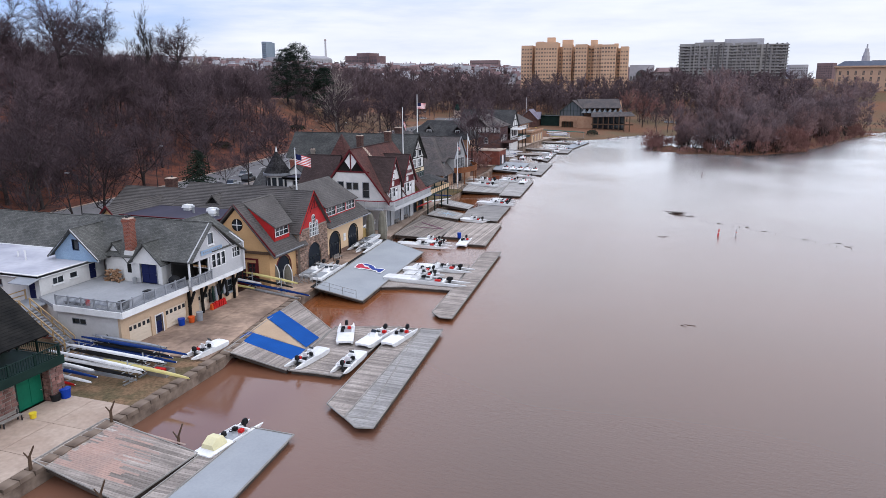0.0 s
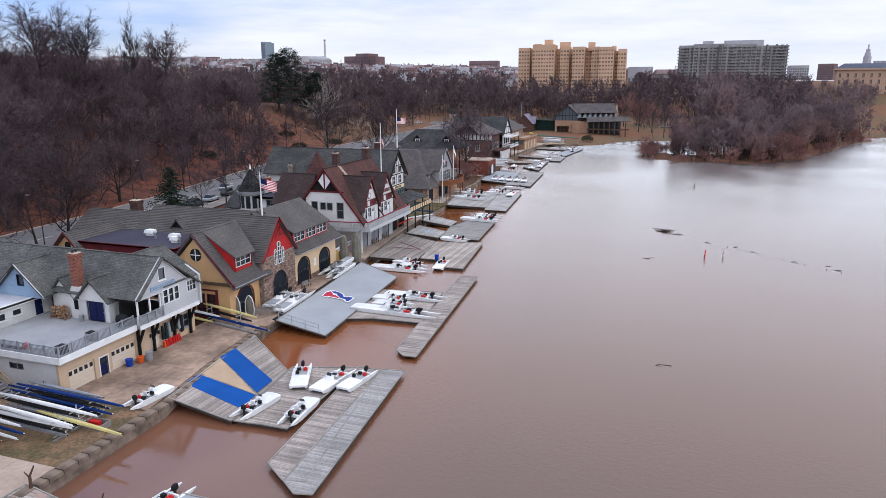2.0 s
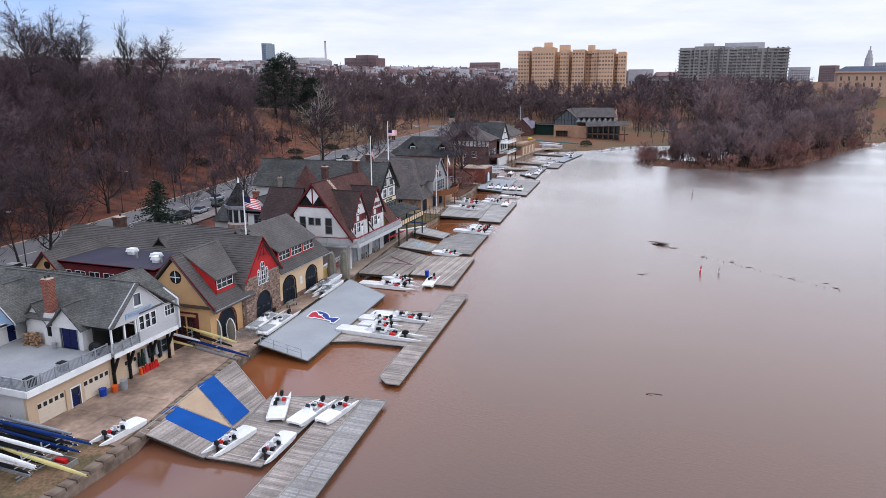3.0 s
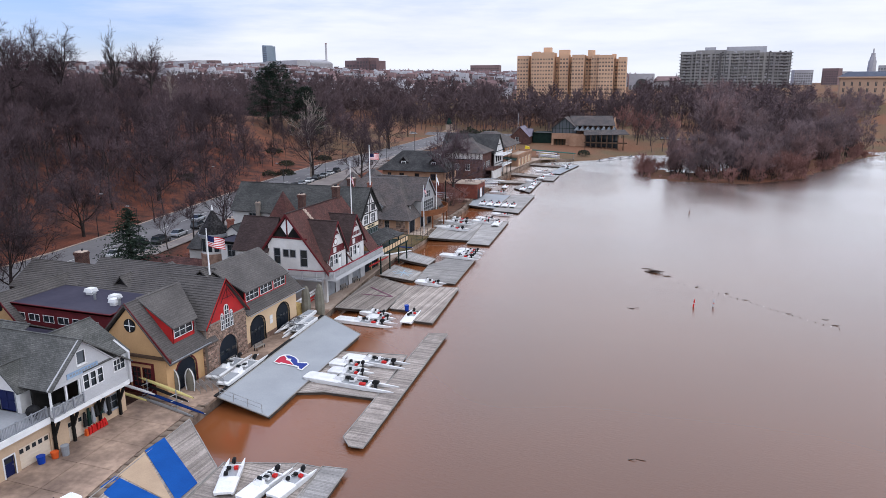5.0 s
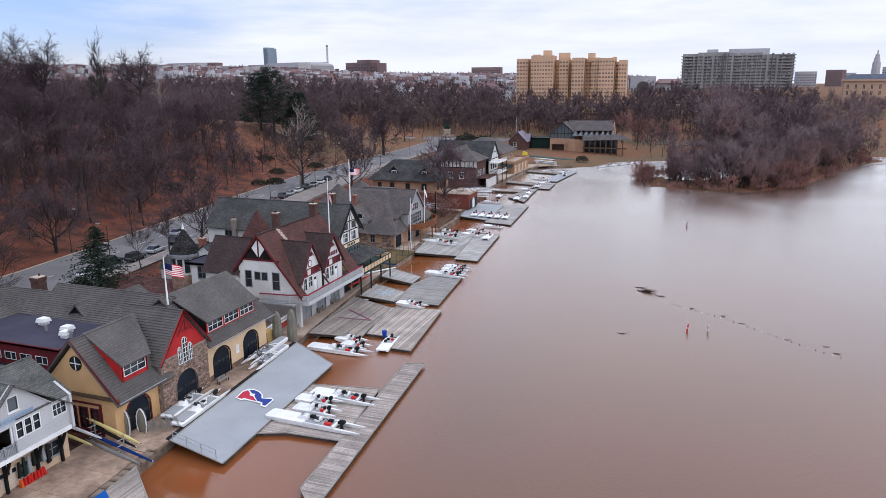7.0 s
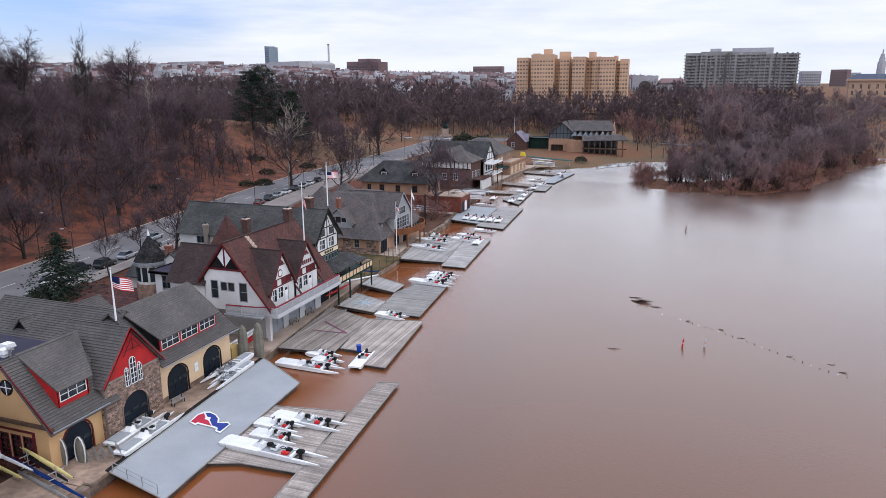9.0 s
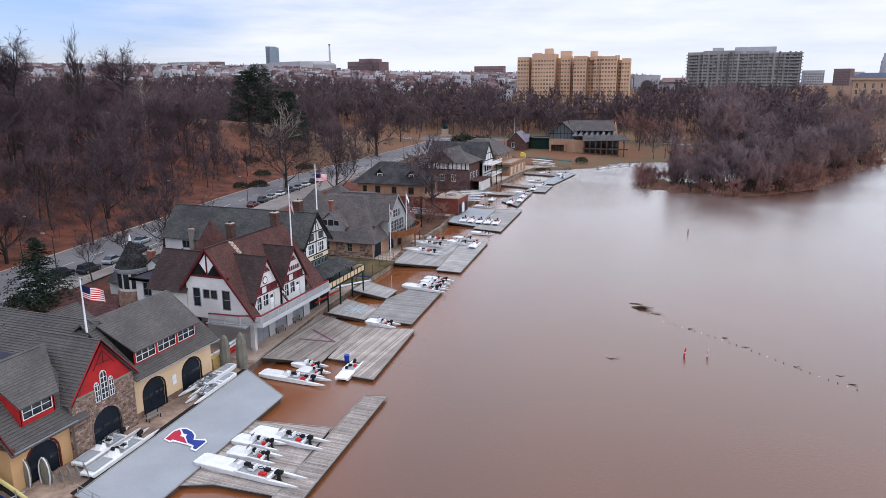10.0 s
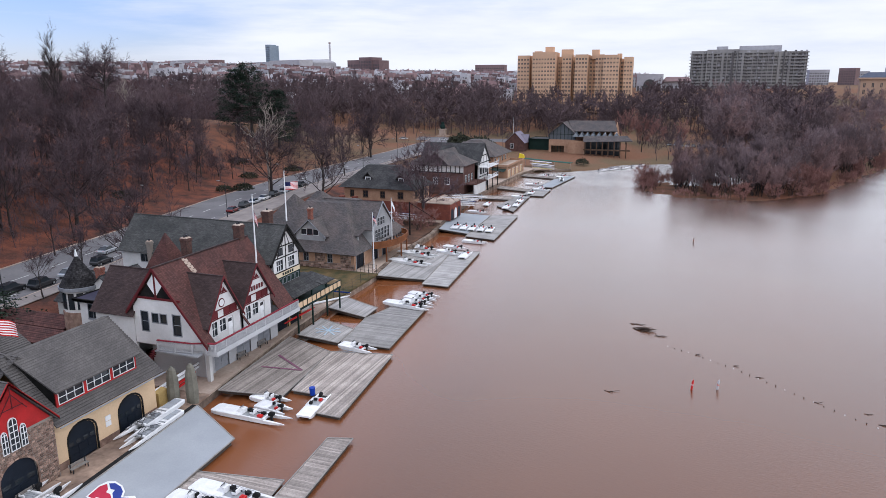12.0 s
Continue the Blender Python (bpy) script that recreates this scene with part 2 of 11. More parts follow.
M_EDGE = mat("pale_dock_edge", (0.30, 0.28, 0.26), (0.21, 0.195, 0.18), 0.6, 0.85, fine=6, grime=0.2)
M_BLUEMAT = mat("blue_deck_carpet", (0.01, 0.075, 0.30), (0.008, 0.06, 0.25), 0.4, 0.95, fine=9, grime=0.08)
M_TANMAT = mat("tan_deck_carpet", (0.42, 0.31, 0.21), (0.36, 0.26, 0.18), 0.4, 0.95, fine=8, grime=0.08)
M_WHITEHULL = mat("white_gelcoat", (0.76, 0.76, 0.765), (0.66, 0.66, 0.665), 1.2, 0.3, bump=0.03, fine=5, grime=0.08, each=0.08)
M_DARKMETAL = mat("dark_metal", (0.05, 0.05, 0.055), (0.035, 0.035, 0.04), 1.0, 0.5, 0.6, fine=8)
M_STEEL = mat("galvanised_steel", (0.42, 0.43, 0.44), (0.34, 0.35, 0.36), 1.0, 0.45, 0.7, fine=8)
M_WHITEPOLE = mat("white_enamel", (0.75, 0.75, 0.75), (0.7, 0.7, 0.7), 1.0, 0.35, fine=6, grime=0.04)
M_RUBBER = mat("black_rubber", (0.010, 0.010, 0.011), (0.017, 0.017, 0.018), 1.0, 0.7, fine=8)
M_ASPHALT = mat("asphalt", (0.120, 0.114, 0.118), (0.156, 0.148, 0.151), 0.12, 0.9, fine=2.0, grime=0.1)
M_WALKWAY = mat("pavement_concrete", (0.235, 0.205, 0.19), (0.185, 0.16, 0.15), 0.25, 0.9, fine=3, grime=0.1)
M_LINE = mat("road_paint", (0.55, 0.55, 0.52), (0.42, 0.42, 0.4), 0.5, 0.8, fine=4)
M_GLASS = glass_mat("dark_window_glass")
M_GLASSSKY = glass_mat("pale_window_glass", (0.10, 0.115, 0.13))
M_WHITEROOF = mat("white_roof_coating", (0.52, 0.52, 0.55), (0.33, 0.33, 0.38), 0.14, 0.6, fine=1.5, grime=0.08)
M_DARKROOF = mat("dark_roof_membrane", (0.036, 0.033, 0.052), (0.050, 0.046, 0.066), 0.2, 0.75, fine=2.0, grime=0.1)
M_DECKGREY = mat("grey_roof_deck", (0.25, 0.255, 0.265), (0.30, 0.305, 0.315), 0.3, 0.8, fine=4, grime=0.06)
M_LAWN = mat("winter_grass", (0.098, 0.078, 0.043), (0.21, 0.130, 0.078), 0.55, 0.95, fine=3.5, grime=0.4, bump=0.5)
M_ROUGH = mat("leaf_strewn_earth", (0.115, 0.058, 0.036), (0.060, 0.036, 0.026), 0.5, 0.95, fine=4, grime=0.4, bump=0.5)
M_LAWNGREEN = mat("short_damp_grass", (0.125, 0.084, 0.040), (0.050, 0.048, 0.022), 0.5, 0.95, fine=9, grime=0.3)
M_BARK = mat("grey_bark", (0.032, 0.026, 0.025), (0.052, 0.043, 0.040), 1.0, 0.95, fine=6, each=0.25)
M_TWIG = mat("bare_twigs", (0.066, 0.046, 0.052), (0.098, 0.068, 0.075), 0.25, 0.95, fine=3, each=0.3, bump=0)
M_TWIGRUST = mat("rusty_bare_twigs", (0.098, 0.054, 0.054), (0.132, 0.076, 0.074), 0.2, 0.95, fine=3, each=0.3, bump=0)
M_PINKBOARD = mat("faded_pink_boards", (0.40, 0.27, 0.225), (0.32, 0.235, 0.205), 0.5, 0.9, fine=5, island=0.2, grime=0.15)
# far twigs mixed lighter and more purple: haze put into the colour
M_TWIGFAR = mat("haze_toned_twigs", (0.100, 0.071, 0.075), (0.134, 0.096, 0.100), 0.05, 0.95, fine=1, each=0.3, bump=0)
# air haze put into the island and far-bank twigs as a paler mix
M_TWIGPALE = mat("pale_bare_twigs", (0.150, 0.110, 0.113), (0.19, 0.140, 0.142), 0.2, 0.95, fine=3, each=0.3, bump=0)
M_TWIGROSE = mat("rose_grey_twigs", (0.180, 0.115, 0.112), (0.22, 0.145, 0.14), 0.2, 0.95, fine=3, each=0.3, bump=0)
M_TWIGRED = mat("red_brown_twigs", (0.205, 0.104, 0.090), (0.25, 0.135, 0.118), 0.25, 0.95, fine=3, each=0.3, bump=0)
M_PALEBARK = mat("pale_sycamore_bark", (0.36, 0.31, 0.27), (0.22, 0.18, 0.155), 0.8, 0.9, fine=4)
M_NEEDLE = mat("conifer_needles", (0.014, 0.024, 0.018), (0.026, 0.038, 0.025), 0.6, 0.9, fine=4, island=0.35, bump=0)
M_SHRUB = mat("dark_evergreen_leaves", (0.020, 0.024, 0.016), (0.036, 0.038, 0.024), 0.6, 0.8, fine=4, island=0.35, bump=0)
M_YELLOW = mat("yellow_plastic", (0.68, 0.52, 0.03), (0.6, 0.45, 0.03), 0.8, 0.4, fine=5, grime=0.05)
M_CREAMHULL = mat("cream_gelcoat", (0.68, 0.62, 0.38), (0.6, 0.55, 0.34), 0.8, 0.3, fine=5, grime=0.05)
M_BLUE = mat("blue_plastic", (0.012, 0.05, 0.34), (0.01, 0.04, 0.27), 0.8, 0.4, fine=5, grime=0.08)
M_SHELLBLUE = mat("blue_shell_gelcoat", (0.010, 0.035, 0.16), (0.008, 0.026, 0.12), 0.8, 0.25, fine=5, grime=0.05)
M_SHELLYEL = mat("yellow_shell_gelcoat", (0.62, 0.54, 0.22), (0.55, 0.47, 0.19), 0.8, 0.25, fine=5, grime=0.05)
M_REDPLASTIC = mat("red_plastic", (0.50, 0.02, 0.018), (0.42, 0.018, 0.016), 0.8, 0.4, fine=5, grime=0.06)
M_ORANGE = mat("orange_plastic", (0.62, 0.10, 0.02), (0.52, 0.085, 0.02), 0.8, 0.45, fine=5, grime=0.06)
M_TARP = mat("olive_tarp", (0.20, 0.19, 0.155), (0.145, 0.135, 0.11), 0.8, 0.8, fine=4, bump=0.6)
M_TANTARP = mat("ochre_tarp", (0.44, 0.31, 0.12), (0.36, 0.25, 0.1), 0.8, 0.8, fine=4, bump=0.6)
M_FIREWOOD = mat("split_firewood", (0.36, 0.22, 0.13), (0.22, 0.13, 0.08), 2.0, 0.9, fine=9, island=0.35)
M_WOODRAIL = mat("raw_pine", (0.42, 0.30, 0.16), (0.34, 0.24, 0.13), 0.9, 0.8, fine=7)
M_BENCH = mat("weathered_bench_wood", (0.24, 0.22, 0.20), (0.19, 0.17, 0.155), 1.0, 0.9, fine=7)
M_DRIFT = mat("wet_driftwood", (0.035, 0.022, 0.016), (0.06, 0.04, 0.03), 1.0, 0.7, fine=6)


def water_mat():
    """Silt-brown water: a dull body under a gloss that grows towards the grazing view, ruffled by wind."""
    m = bpy.data.materials.new("muddy_river")
    m.use_nodes = True
    n, l = m.node_tree.nodes, m.node_tree.links
    n.clear()
    out = n.new("ShaderNodeOutputMaterial")
    tc = n.new("ShaderNodeTexCoord")
    big = n.new("ShaderNodeTexNoise")
    big.inputs["Scale"].default_value = 0.018
    big.inputs["Detail"].default_value = 5
    ramp = n.new("ShaderNodeValToRGB")
    ramp.color_ramp.elements[0].position, ramp.color_ramp.elements[1].position = 0.35, 0.65
    ramp.color_ramp.elements[0].color = (0.175, 0.057, 0.018, 1)
    ramp.color_ramp.elements[1].color = (0.140, 0.050, 0.020, 1)
    l.new(tc.outputs["Object"], big.inputs["Vector"])
    l.new(big.outputs["Fac"], ramp.inputs["Fac"])
    mp = n.new("ShaderNodeMapping")
    mp.inputs["Scale"].default_value = (0.55, 1.5, 1)
    mp.inputs["Rotation"].default_value = (0, 0, radians(20))
    l.new(tc.outputs["Object"], mp.inputs["Vector"])
    rip = n.new("ShaderNodeTexNoise")
    rip.inputs["Scale"].default_value = 2.4
    rip.inputs["Detail"].default_value = 4
    rip.inputs["Roughness"].default_value = 0.65
    l.new(mp.outputs["Vector"], rip.inputs["Vector"])
    gust = n.new("ShaderNodeTexNoise")
    gust.inputs["Scale"].default_value = 0.022
    gust.inputs["Detail"].default_value = 6
    gust.inputs["Distortion"].default_value = 0.6
    l.new(tc.outputs["Object"], gust.inputs["Vector"])
    gr = n.new("ShaderNodeMapRange")
    gr.inputs["From Min"].default_value, gr.inputs["From Max"].default_value = 0.4, 0.62
    gr.inputs["To Min"].default_value, gr.inputs["To Max"].default_value = 0.42, 0.7
    gr.interpolation_type = "SMOOTHSTEP"
    l.new(gust.outputs["Fac"], gr.inputs["Value"])
    rg = n.new("ShaderNodeMapRange")
    rg.inputs["From Min"].default_value, rg.inputs["From Max"].default_value = 0.4, 0.62
    rg.inputs["To Min"].default_value, rg.inputs["To Max"].default_value = 0.2, 0.25
    rg.interpolation_type = "SMOOTHSTEP"
    l.new(gust.outputs["Fac"], rg.inputs["Value"])
    bp = n.new("ShaderNodeBump")
    bp.inputs["Distance"].default_value = 0.07
    l.new(rip.outputs["Fac"], bp.inputs["Height"])
    body, gloss = n.new("ShaderNodeBsdfDiffuse"), n.new("ShaderNodeBsdfGlossy")
    gloss.inputs["Color"].default_value = (0.975, 0.99, 1, 1)
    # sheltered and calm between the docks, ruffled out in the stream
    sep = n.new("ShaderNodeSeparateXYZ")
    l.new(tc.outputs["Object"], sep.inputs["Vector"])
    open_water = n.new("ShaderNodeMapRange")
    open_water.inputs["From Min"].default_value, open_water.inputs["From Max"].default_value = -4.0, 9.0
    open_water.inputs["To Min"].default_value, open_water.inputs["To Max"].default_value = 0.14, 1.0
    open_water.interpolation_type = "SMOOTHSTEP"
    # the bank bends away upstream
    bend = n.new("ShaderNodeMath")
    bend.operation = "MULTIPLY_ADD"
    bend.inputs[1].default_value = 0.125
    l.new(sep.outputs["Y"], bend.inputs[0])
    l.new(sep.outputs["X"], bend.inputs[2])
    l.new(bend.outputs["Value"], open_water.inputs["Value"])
    # differing sky reflection put into the body colour: brighter by bank, darker in stream
    bank_tone = n.new("ShaderNodeMapRange")
    bank_tone.inputs["From Min"].default_value, bank_tone.inputs["From Max"].default_value = -2.0, 22.0
    bank_tone.inputs["To Min"].default_value, bank_tone.inputs["To Max"].default_value = 1.2, 0.70
    bank_tone.interpolation_type = "SMOOTHSTEP"
    l.new(bend.outputs["Value"], bank_tone.inputs["Value"])
    body_tint = n.new("ShaderNodeHueSaturation")
    l.new(ramp.outputs["Color"], body_tint.inputs["Color"])
    # nearest basin painted darker and greyer, for the sky that it mirrors
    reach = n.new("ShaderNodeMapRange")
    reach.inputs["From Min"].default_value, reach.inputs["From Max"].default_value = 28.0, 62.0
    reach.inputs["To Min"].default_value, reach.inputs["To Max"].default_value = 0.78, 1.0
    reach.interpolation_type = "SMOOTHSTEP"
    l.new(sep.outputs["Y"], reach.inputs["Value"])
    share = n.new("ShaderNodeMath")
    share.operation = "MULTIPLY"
    l.new(bank_tone.outputs["Result"], share.inputs[0])
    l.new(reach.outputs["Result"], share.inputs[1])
    l.new(share.outputs["Value"], body_tint.inputs["Value"])
    l.new(reach.outputs["Result"], body_tint.inputs["Saturation"])
    l.new(body_tint.outputs["Color"], body.inputs["Color"])
    calm = n.new("ShaderNodeMath")
    calm.operation = "MULTIPLY"
    l.new(open_water.outputs["Result"], calm.inputs[0])
    l.new(rg.outputs["Result"], calm.inputs[1])
    l.new(calm.outputs["Value"], gloss.inputs["Roughness"])
    swell = n.new("ShaderNodeMath")
    swell.operation = "MULTIPLY"
    l.new(open_water.outputs["Result"], swell.inputs[0])
    l.new(gr.outputs["Result"], swell.inputs[1])
    l.new(swell.outputs["Value"], bp.inputs["Strength"])
    l.new(bp.outputs["Normal"], gloss.inputs["Normal"])
    fr = n.new("ShaderNodeFresnel")
    fr.inputs["IOR"].default_value = 1.34
    amount = n.new("ShaderNodeMath")
    amount.operation, amount.use_clamp = "MULTIPLY", True
    l.new(fr.outputs["Fac"], amount.inputs[0])
    amount.inputs[1].default_value = 1.68
    mix = n.new("ShaderNodeMixShader")
    l.new(amount.outputs["Value"], mix.inputs["Fac"])
    l.new(body.outputs["BSDF"], mix.inputs[1])
    l.new(gloss.outputs["BSDF"], mix.inputs[2])
    l.new(mix.outputs["Shader"], out.inputs["Surface"])
    return m


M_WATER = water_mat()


# ---- building blocks ----
ORIGIN = {}


def thing(name, loc=(0, 0, 0), label="", category="", group="", kind="", turn=0.0):
    """An Empty at a thing's base; its parts are given in world places and shifted, or in its own frame where it stands at the origin."""
    ob = new(name)
    ob.empty_display_size = 0.5
    ob.matrix_basis = pose(*loc, 0, 0, turn)
    ORIGIN[ob.name] = Vector(loc)
    return tagged(ob, label, category, group, kind)


def part(name, bm, material, parent=None, label="", kind="", smooth=False):
    """Links a bmesh as one mesh object under a thing or a part; the mesh is in the world's places."""
    me = bpy.data.meshes.new(name)
    o = ORIGIN.get(parent.name, Vector()) if parent else Vector()
    if o.length:
        bmesh.ops.translate(bm, verts=bm.verts, vec=-o)
    bmesh.ops.recalc_face_normals(bm, faces=bm.faces)
    bm.to_mesh(me)
    bm.free()
    for m in material if isinstance(material, (list, tuple)) else [material]:
        me.materials.append(m)
    if smooth:
        me.shade_smooth()
    ob = new(name, me)
    if parent:
        ob.parent = parent
        ORIGIN[ob.name] = o
    return tagged(ob, label, kind=kind)


def box(bm, x0, x1, y0, y1, z0, z1, mi=0):
    v = [bm.verts.new((x, y, z)) for z in (z0, z1) for x, y in ((x0, y0), (x1, y0), (x1, y1), (x0, y1))]
    for i in ((3, 2, 1, 0), (4, 5, 6, 7), (0, 1, 5, 4), (1, 2, 6, 5), (2, 3, 7, 6), (3, 0, 4, 7)):
        bm.faces.new([v[k] for k in i]).material_index = mi
    return v


def hexa(bm, a, b, mi=0):
    """A solid between two loops of corners with as many points."""
    va, vb = [bm.verts.new(p) for p in a], [bm.verts.new(p) for p in b]
    fs = [bm.faces.new(va[::-1]), bm.faces.new(vb)]
    for i in range(len(va)):
        j = (i + 1) % len(va)
        fs.append(bm.faces.new((va[i], va[j], vb[j], vb[i])))
    for f in fs:
        f.material_index = mi
    return fs


def slab(bm, loop, down, mi=0):
    """A flat or sloping plate: its upper loop, and its thickness downwards."""
    return hexa(bm, [(x, y, z - down) for x, y, z in loop], loop, mi)


def rod(bm, p, q, r0, r1=None, sides=6, mi=0):
    p, q = Vector(p), Vector(q)
    r1 = r0 if r1 is None else r1
    d = (q - p).normalized()
    a = d.orthogonal().normalized()
    b = d.cross(a)
    ring = [[c + r * (math.cos(2 * math.pi * k / sides) * a + math.sin(2 * math.pi * k / sides) * b) for k in range(sides)] for c, r in ((p, r0), (q, r1))]
    return hexa(bm, ring[0], ring[1], mi)


def beam(bm, p, q, w, h, mi=0):
    """A square timber from p to q, w across and h deep."""
    p, q = Vector(p), Vector(q)
    d = (q - p).normalized()
    side = d.cross(Vector((0, 0, 1)))
    side = side.normalized() if side.length > 1e-4 else Vector((1, 0, 0))
    up = side.cross(d)
    c = [(-w / 2, -h / 2), (w / 2, -h / 2), (w / 2, h / 2), (-w / 2, h / 2)]
    return hexa(bm, [p + side * a + up * b for a, b in c], [q + side * a + up * b for a, b in c], mi)


# A facade's frame: its foot, the way to the right along it, and the way out of it.
def face_x(x, y0=0.0, z0=0.0):
    return Vector((x, y0, z0)), Vector((0, 1, 0)), Vector((1, 0, 0))


def face_y(y, x0=0.0, z0=0.0):
    return Vector((x0, y, z0)), Vector((1, 0, 0)), Vector((0, -1, 0))


def on(fr, u, v, d=0.0):
    o, r, n = fr
    return o + r * u + Vector((0, 0, v)) + n * d


def fbox(bm, fr, u0, u1, v0, v1, d0, d1, mi=0):
    c = ((u0, v0), (u1, v0), (u1, v1), (u0, v1))
    return hexa(bm, [on(fr, u, v, d0) for u, v in c], [on(fr, u, v, d1) for u, v in c], mi)


def fpoly(bm, fr, pts, d0, d1, mi=0):
    return hexa(bm, [on(fr, u, v, d0) for u, v in pts], [on(fr, u, v, d1) for u, v in pts], mi)


def arch(u0, u1, v0, v1, rise, n=7):
    """An opening with a round head."""
    c, w = (u0 + u1) / 2, (u1 - u0) / 2
    return [(u0, v0), (u1, v0)] + [(c + w * math.cos(math.pi * k / n), v1 - rise + rise * math.sin(math.pi * k / n)) for k in range(n + 1)]


def rect(u0, u1, v0, v1):
    return [(u0, v0), (u1, v0), (u1, v1), (u0, v1)]


def wall_into(bm, fr, outline, holes=(), thick=0.3, mi=0):
    """A wall of that outline with openings cut through it, its outer face on the facade's plane."""
    edges, loops = [], []
    for pts in (outline, *holes):
        vs = [bm.verts.new(on(fr, u, v)) for u, v in pts]
        loops.append(vs)
        edges += [bm.edges.new((vs[i], vs[(i + 1) % len(vs)])) for i in range(len(vs))]
    made = bmesh.ops.triangle_fill(bm, use_beauty=True, use_dissolve=False, edges=edges, normal=fr[2])
    faces = [g for g in made["geom"] if isinstance(g, bmesh.types.BMFace)]
    back = {}
    for vs in loops:
        for v in vs:
            back[v] = bm.verts.new(v.co - fr[2] * thick)
    for f in faces:
        f.material_index = mi
        bm.faces.new([back[v] for v in reversed(f.verts)]).material_index = mi
    for vs in loops:
        for i in range(len(vs)):
            a, b = vs[i], vs[(i + 1) % len(vs)]
            bm.faces.new((a, b, back[b], back[a])).material_index = mi


def wall(parent, fr, outline, holes, material, thick=0.3, name="wall", label=""):
    bm = bmesh.new()
    wall_into(bm, fr, outline, holes, thick)
    return part(name, bm, material, parent, label)


def window(parent, fr, u0, u1, v0, v1, nx=2, ny=2, material=None, deep=0.1, bar=0.06, trim=0.1, sill=True, glass=None, name="window"):
    """A window in an opening: casing and bars, panes of glass behind them, a sill."""
    bm = bmesh.new()
    loops = [[bm.verts.new(on(fr, u, v, d)) for u, v in pts] for d in (0.03, -0.14) for pts in (rect(u0 - trim, u1 + trim, v0 - trim, v1 + trim), rect(u0, u1, v0, v1))]
    for a, b in ((0, 1), (1, 3), (3, 2), (2, 0)):
        for k in range(4):
            bm.faces.new((loops[a][k], loops[a][(k + 1) % 4], loops[b][(k + 1) % 4], loops[b][k]))
    w = part(name, bm, material or M_TRIMWHITE, parent)
    for i in range(1, nx):
        u = u0 + (u1 - u0) * i / nx
        bm = bmesh.new()
        fbox(bm, fr, u - bar / 2, u + bar / 2, v0, v1, -deep, -deep + 0.06)
        part("glazing_bar", bm, material or M_TRIMWHITE, w)
    for j in range(1, ny):
        v = v0 + (v1 - v0) * j / ny
        bm = bmesh.new()
        fbox(bm, fr, u0, u1, v - bar / 2, v + bar / 2, -deep, -deep + 0.05)
        part("glazing_bar", bm, material or M_TRIMWHITE, w)
    bm = bmesh.new()
    fbox(bm, fr, u0, u1, v0, v1, -deep - 0.03, -deep - 0.005)
    part("pane", bm, glass or M_GLASS, w)
    if sill:
        bm = bmesh.new()
        fbox(bm, fr, u0 - trim - 0.05, u1 + trim + 0.05, v0 - trim - 0.08, v0 - trim, -0.05, 0.12)
        part("sill", bm, material or M_TRIMWHITE, w)
    return w


def door(parent, fr, u0, u1, v0, v1, material, panels=(1, 3), lights=0, frame_mat=None, name="door", rise=0.0, deep=0.15, knob=True):
    """A door leaf with raised panels, set into its opening; lights: a row of small panes near its head."""
    bm = bmesh.new()
    pts = arch(u0, u1, v0, v1, rise) if rise else rect(u0, u1, v0, v1)
    fpoly(bm, fr, pts, -deep - 0.06, -deep)
    nu, nv = panels
    panes = []
    top = v1 - rise - (0.0 if not lights else 0.75)
    for i in range(nu):
        for j in range(nv):
            w, h = (u1 - u0) / nu, (top - v0) / nv
            panes.append((u0 + i * w + 0.08, u0 + (i + 1) * w - 0.08, v0 + j * h + 0.07, v0 + (j + 1) * h - 0.07))
    d = part(name, bm, material, parent)
    for q in panes:
        bm = bmesh.new()
        fbox(bm, fr, *q, -deep + 0.001, -deep + 0.04)
        part("panel", bm, material, d)
    for i in range(lights):
        w = (u1 - u0) / lights
        bm = bmesh.new()
        fbox(bm, fr, u0 + i * w + 0.12 * w + 0.05, u0 + (i + 1) * w - 0.12 * w - 0.05, v1 - rise - 0.62, v1 - rise - 0.22, -deep + 0.004, -deep + 0.03)
        part("pane", bm, M_GLASS, d)
    if frame_mat:
        bm = bmesh.new()
        if rise:
            inner = arch(u0, u1, v0, v1, rise, 9)[1:] + [(u0, v0)]
            c = ((u0 + u1) / 2, v1 - rise)
            for a, b in zip(inner[:-1], inner[1:]):
                grow = lambda p: (p[0] + 0.16 * (1 if p[0] > c[0] else -1), p[1]) if p[1] <= c[1] else (c[0] + (p[0] - c[0]) * 1.11, c[1] + (p[1] - c[1]) * 1.14)
                fpoly(bm, fr, [a, grow(a), grow(b), b], -0.08, 0.04)
        else:
            for a in (rect(u0 - 0.12, u0, v0, v1 + 0.12), rect(u1, u1 + 0.12, v0, v1 + 0.12), rect(u0, u1, v1, v1 + 0.12)):
                fpoly(bm, fr, a, -0.1, 0.03)
        part("door_frame", bm, frame_mat, d)
    if knob:
        bm = bmesh.new()
        rod(bm, on(fr, u1 - 0.15, v0 + 1.0, -deep), on(fr, u1 - 0.15, v0 + 1.0, -deep + 0.09), 0.04, sides=8)
        part("handle", bm, M_STEEL, d)
    return d


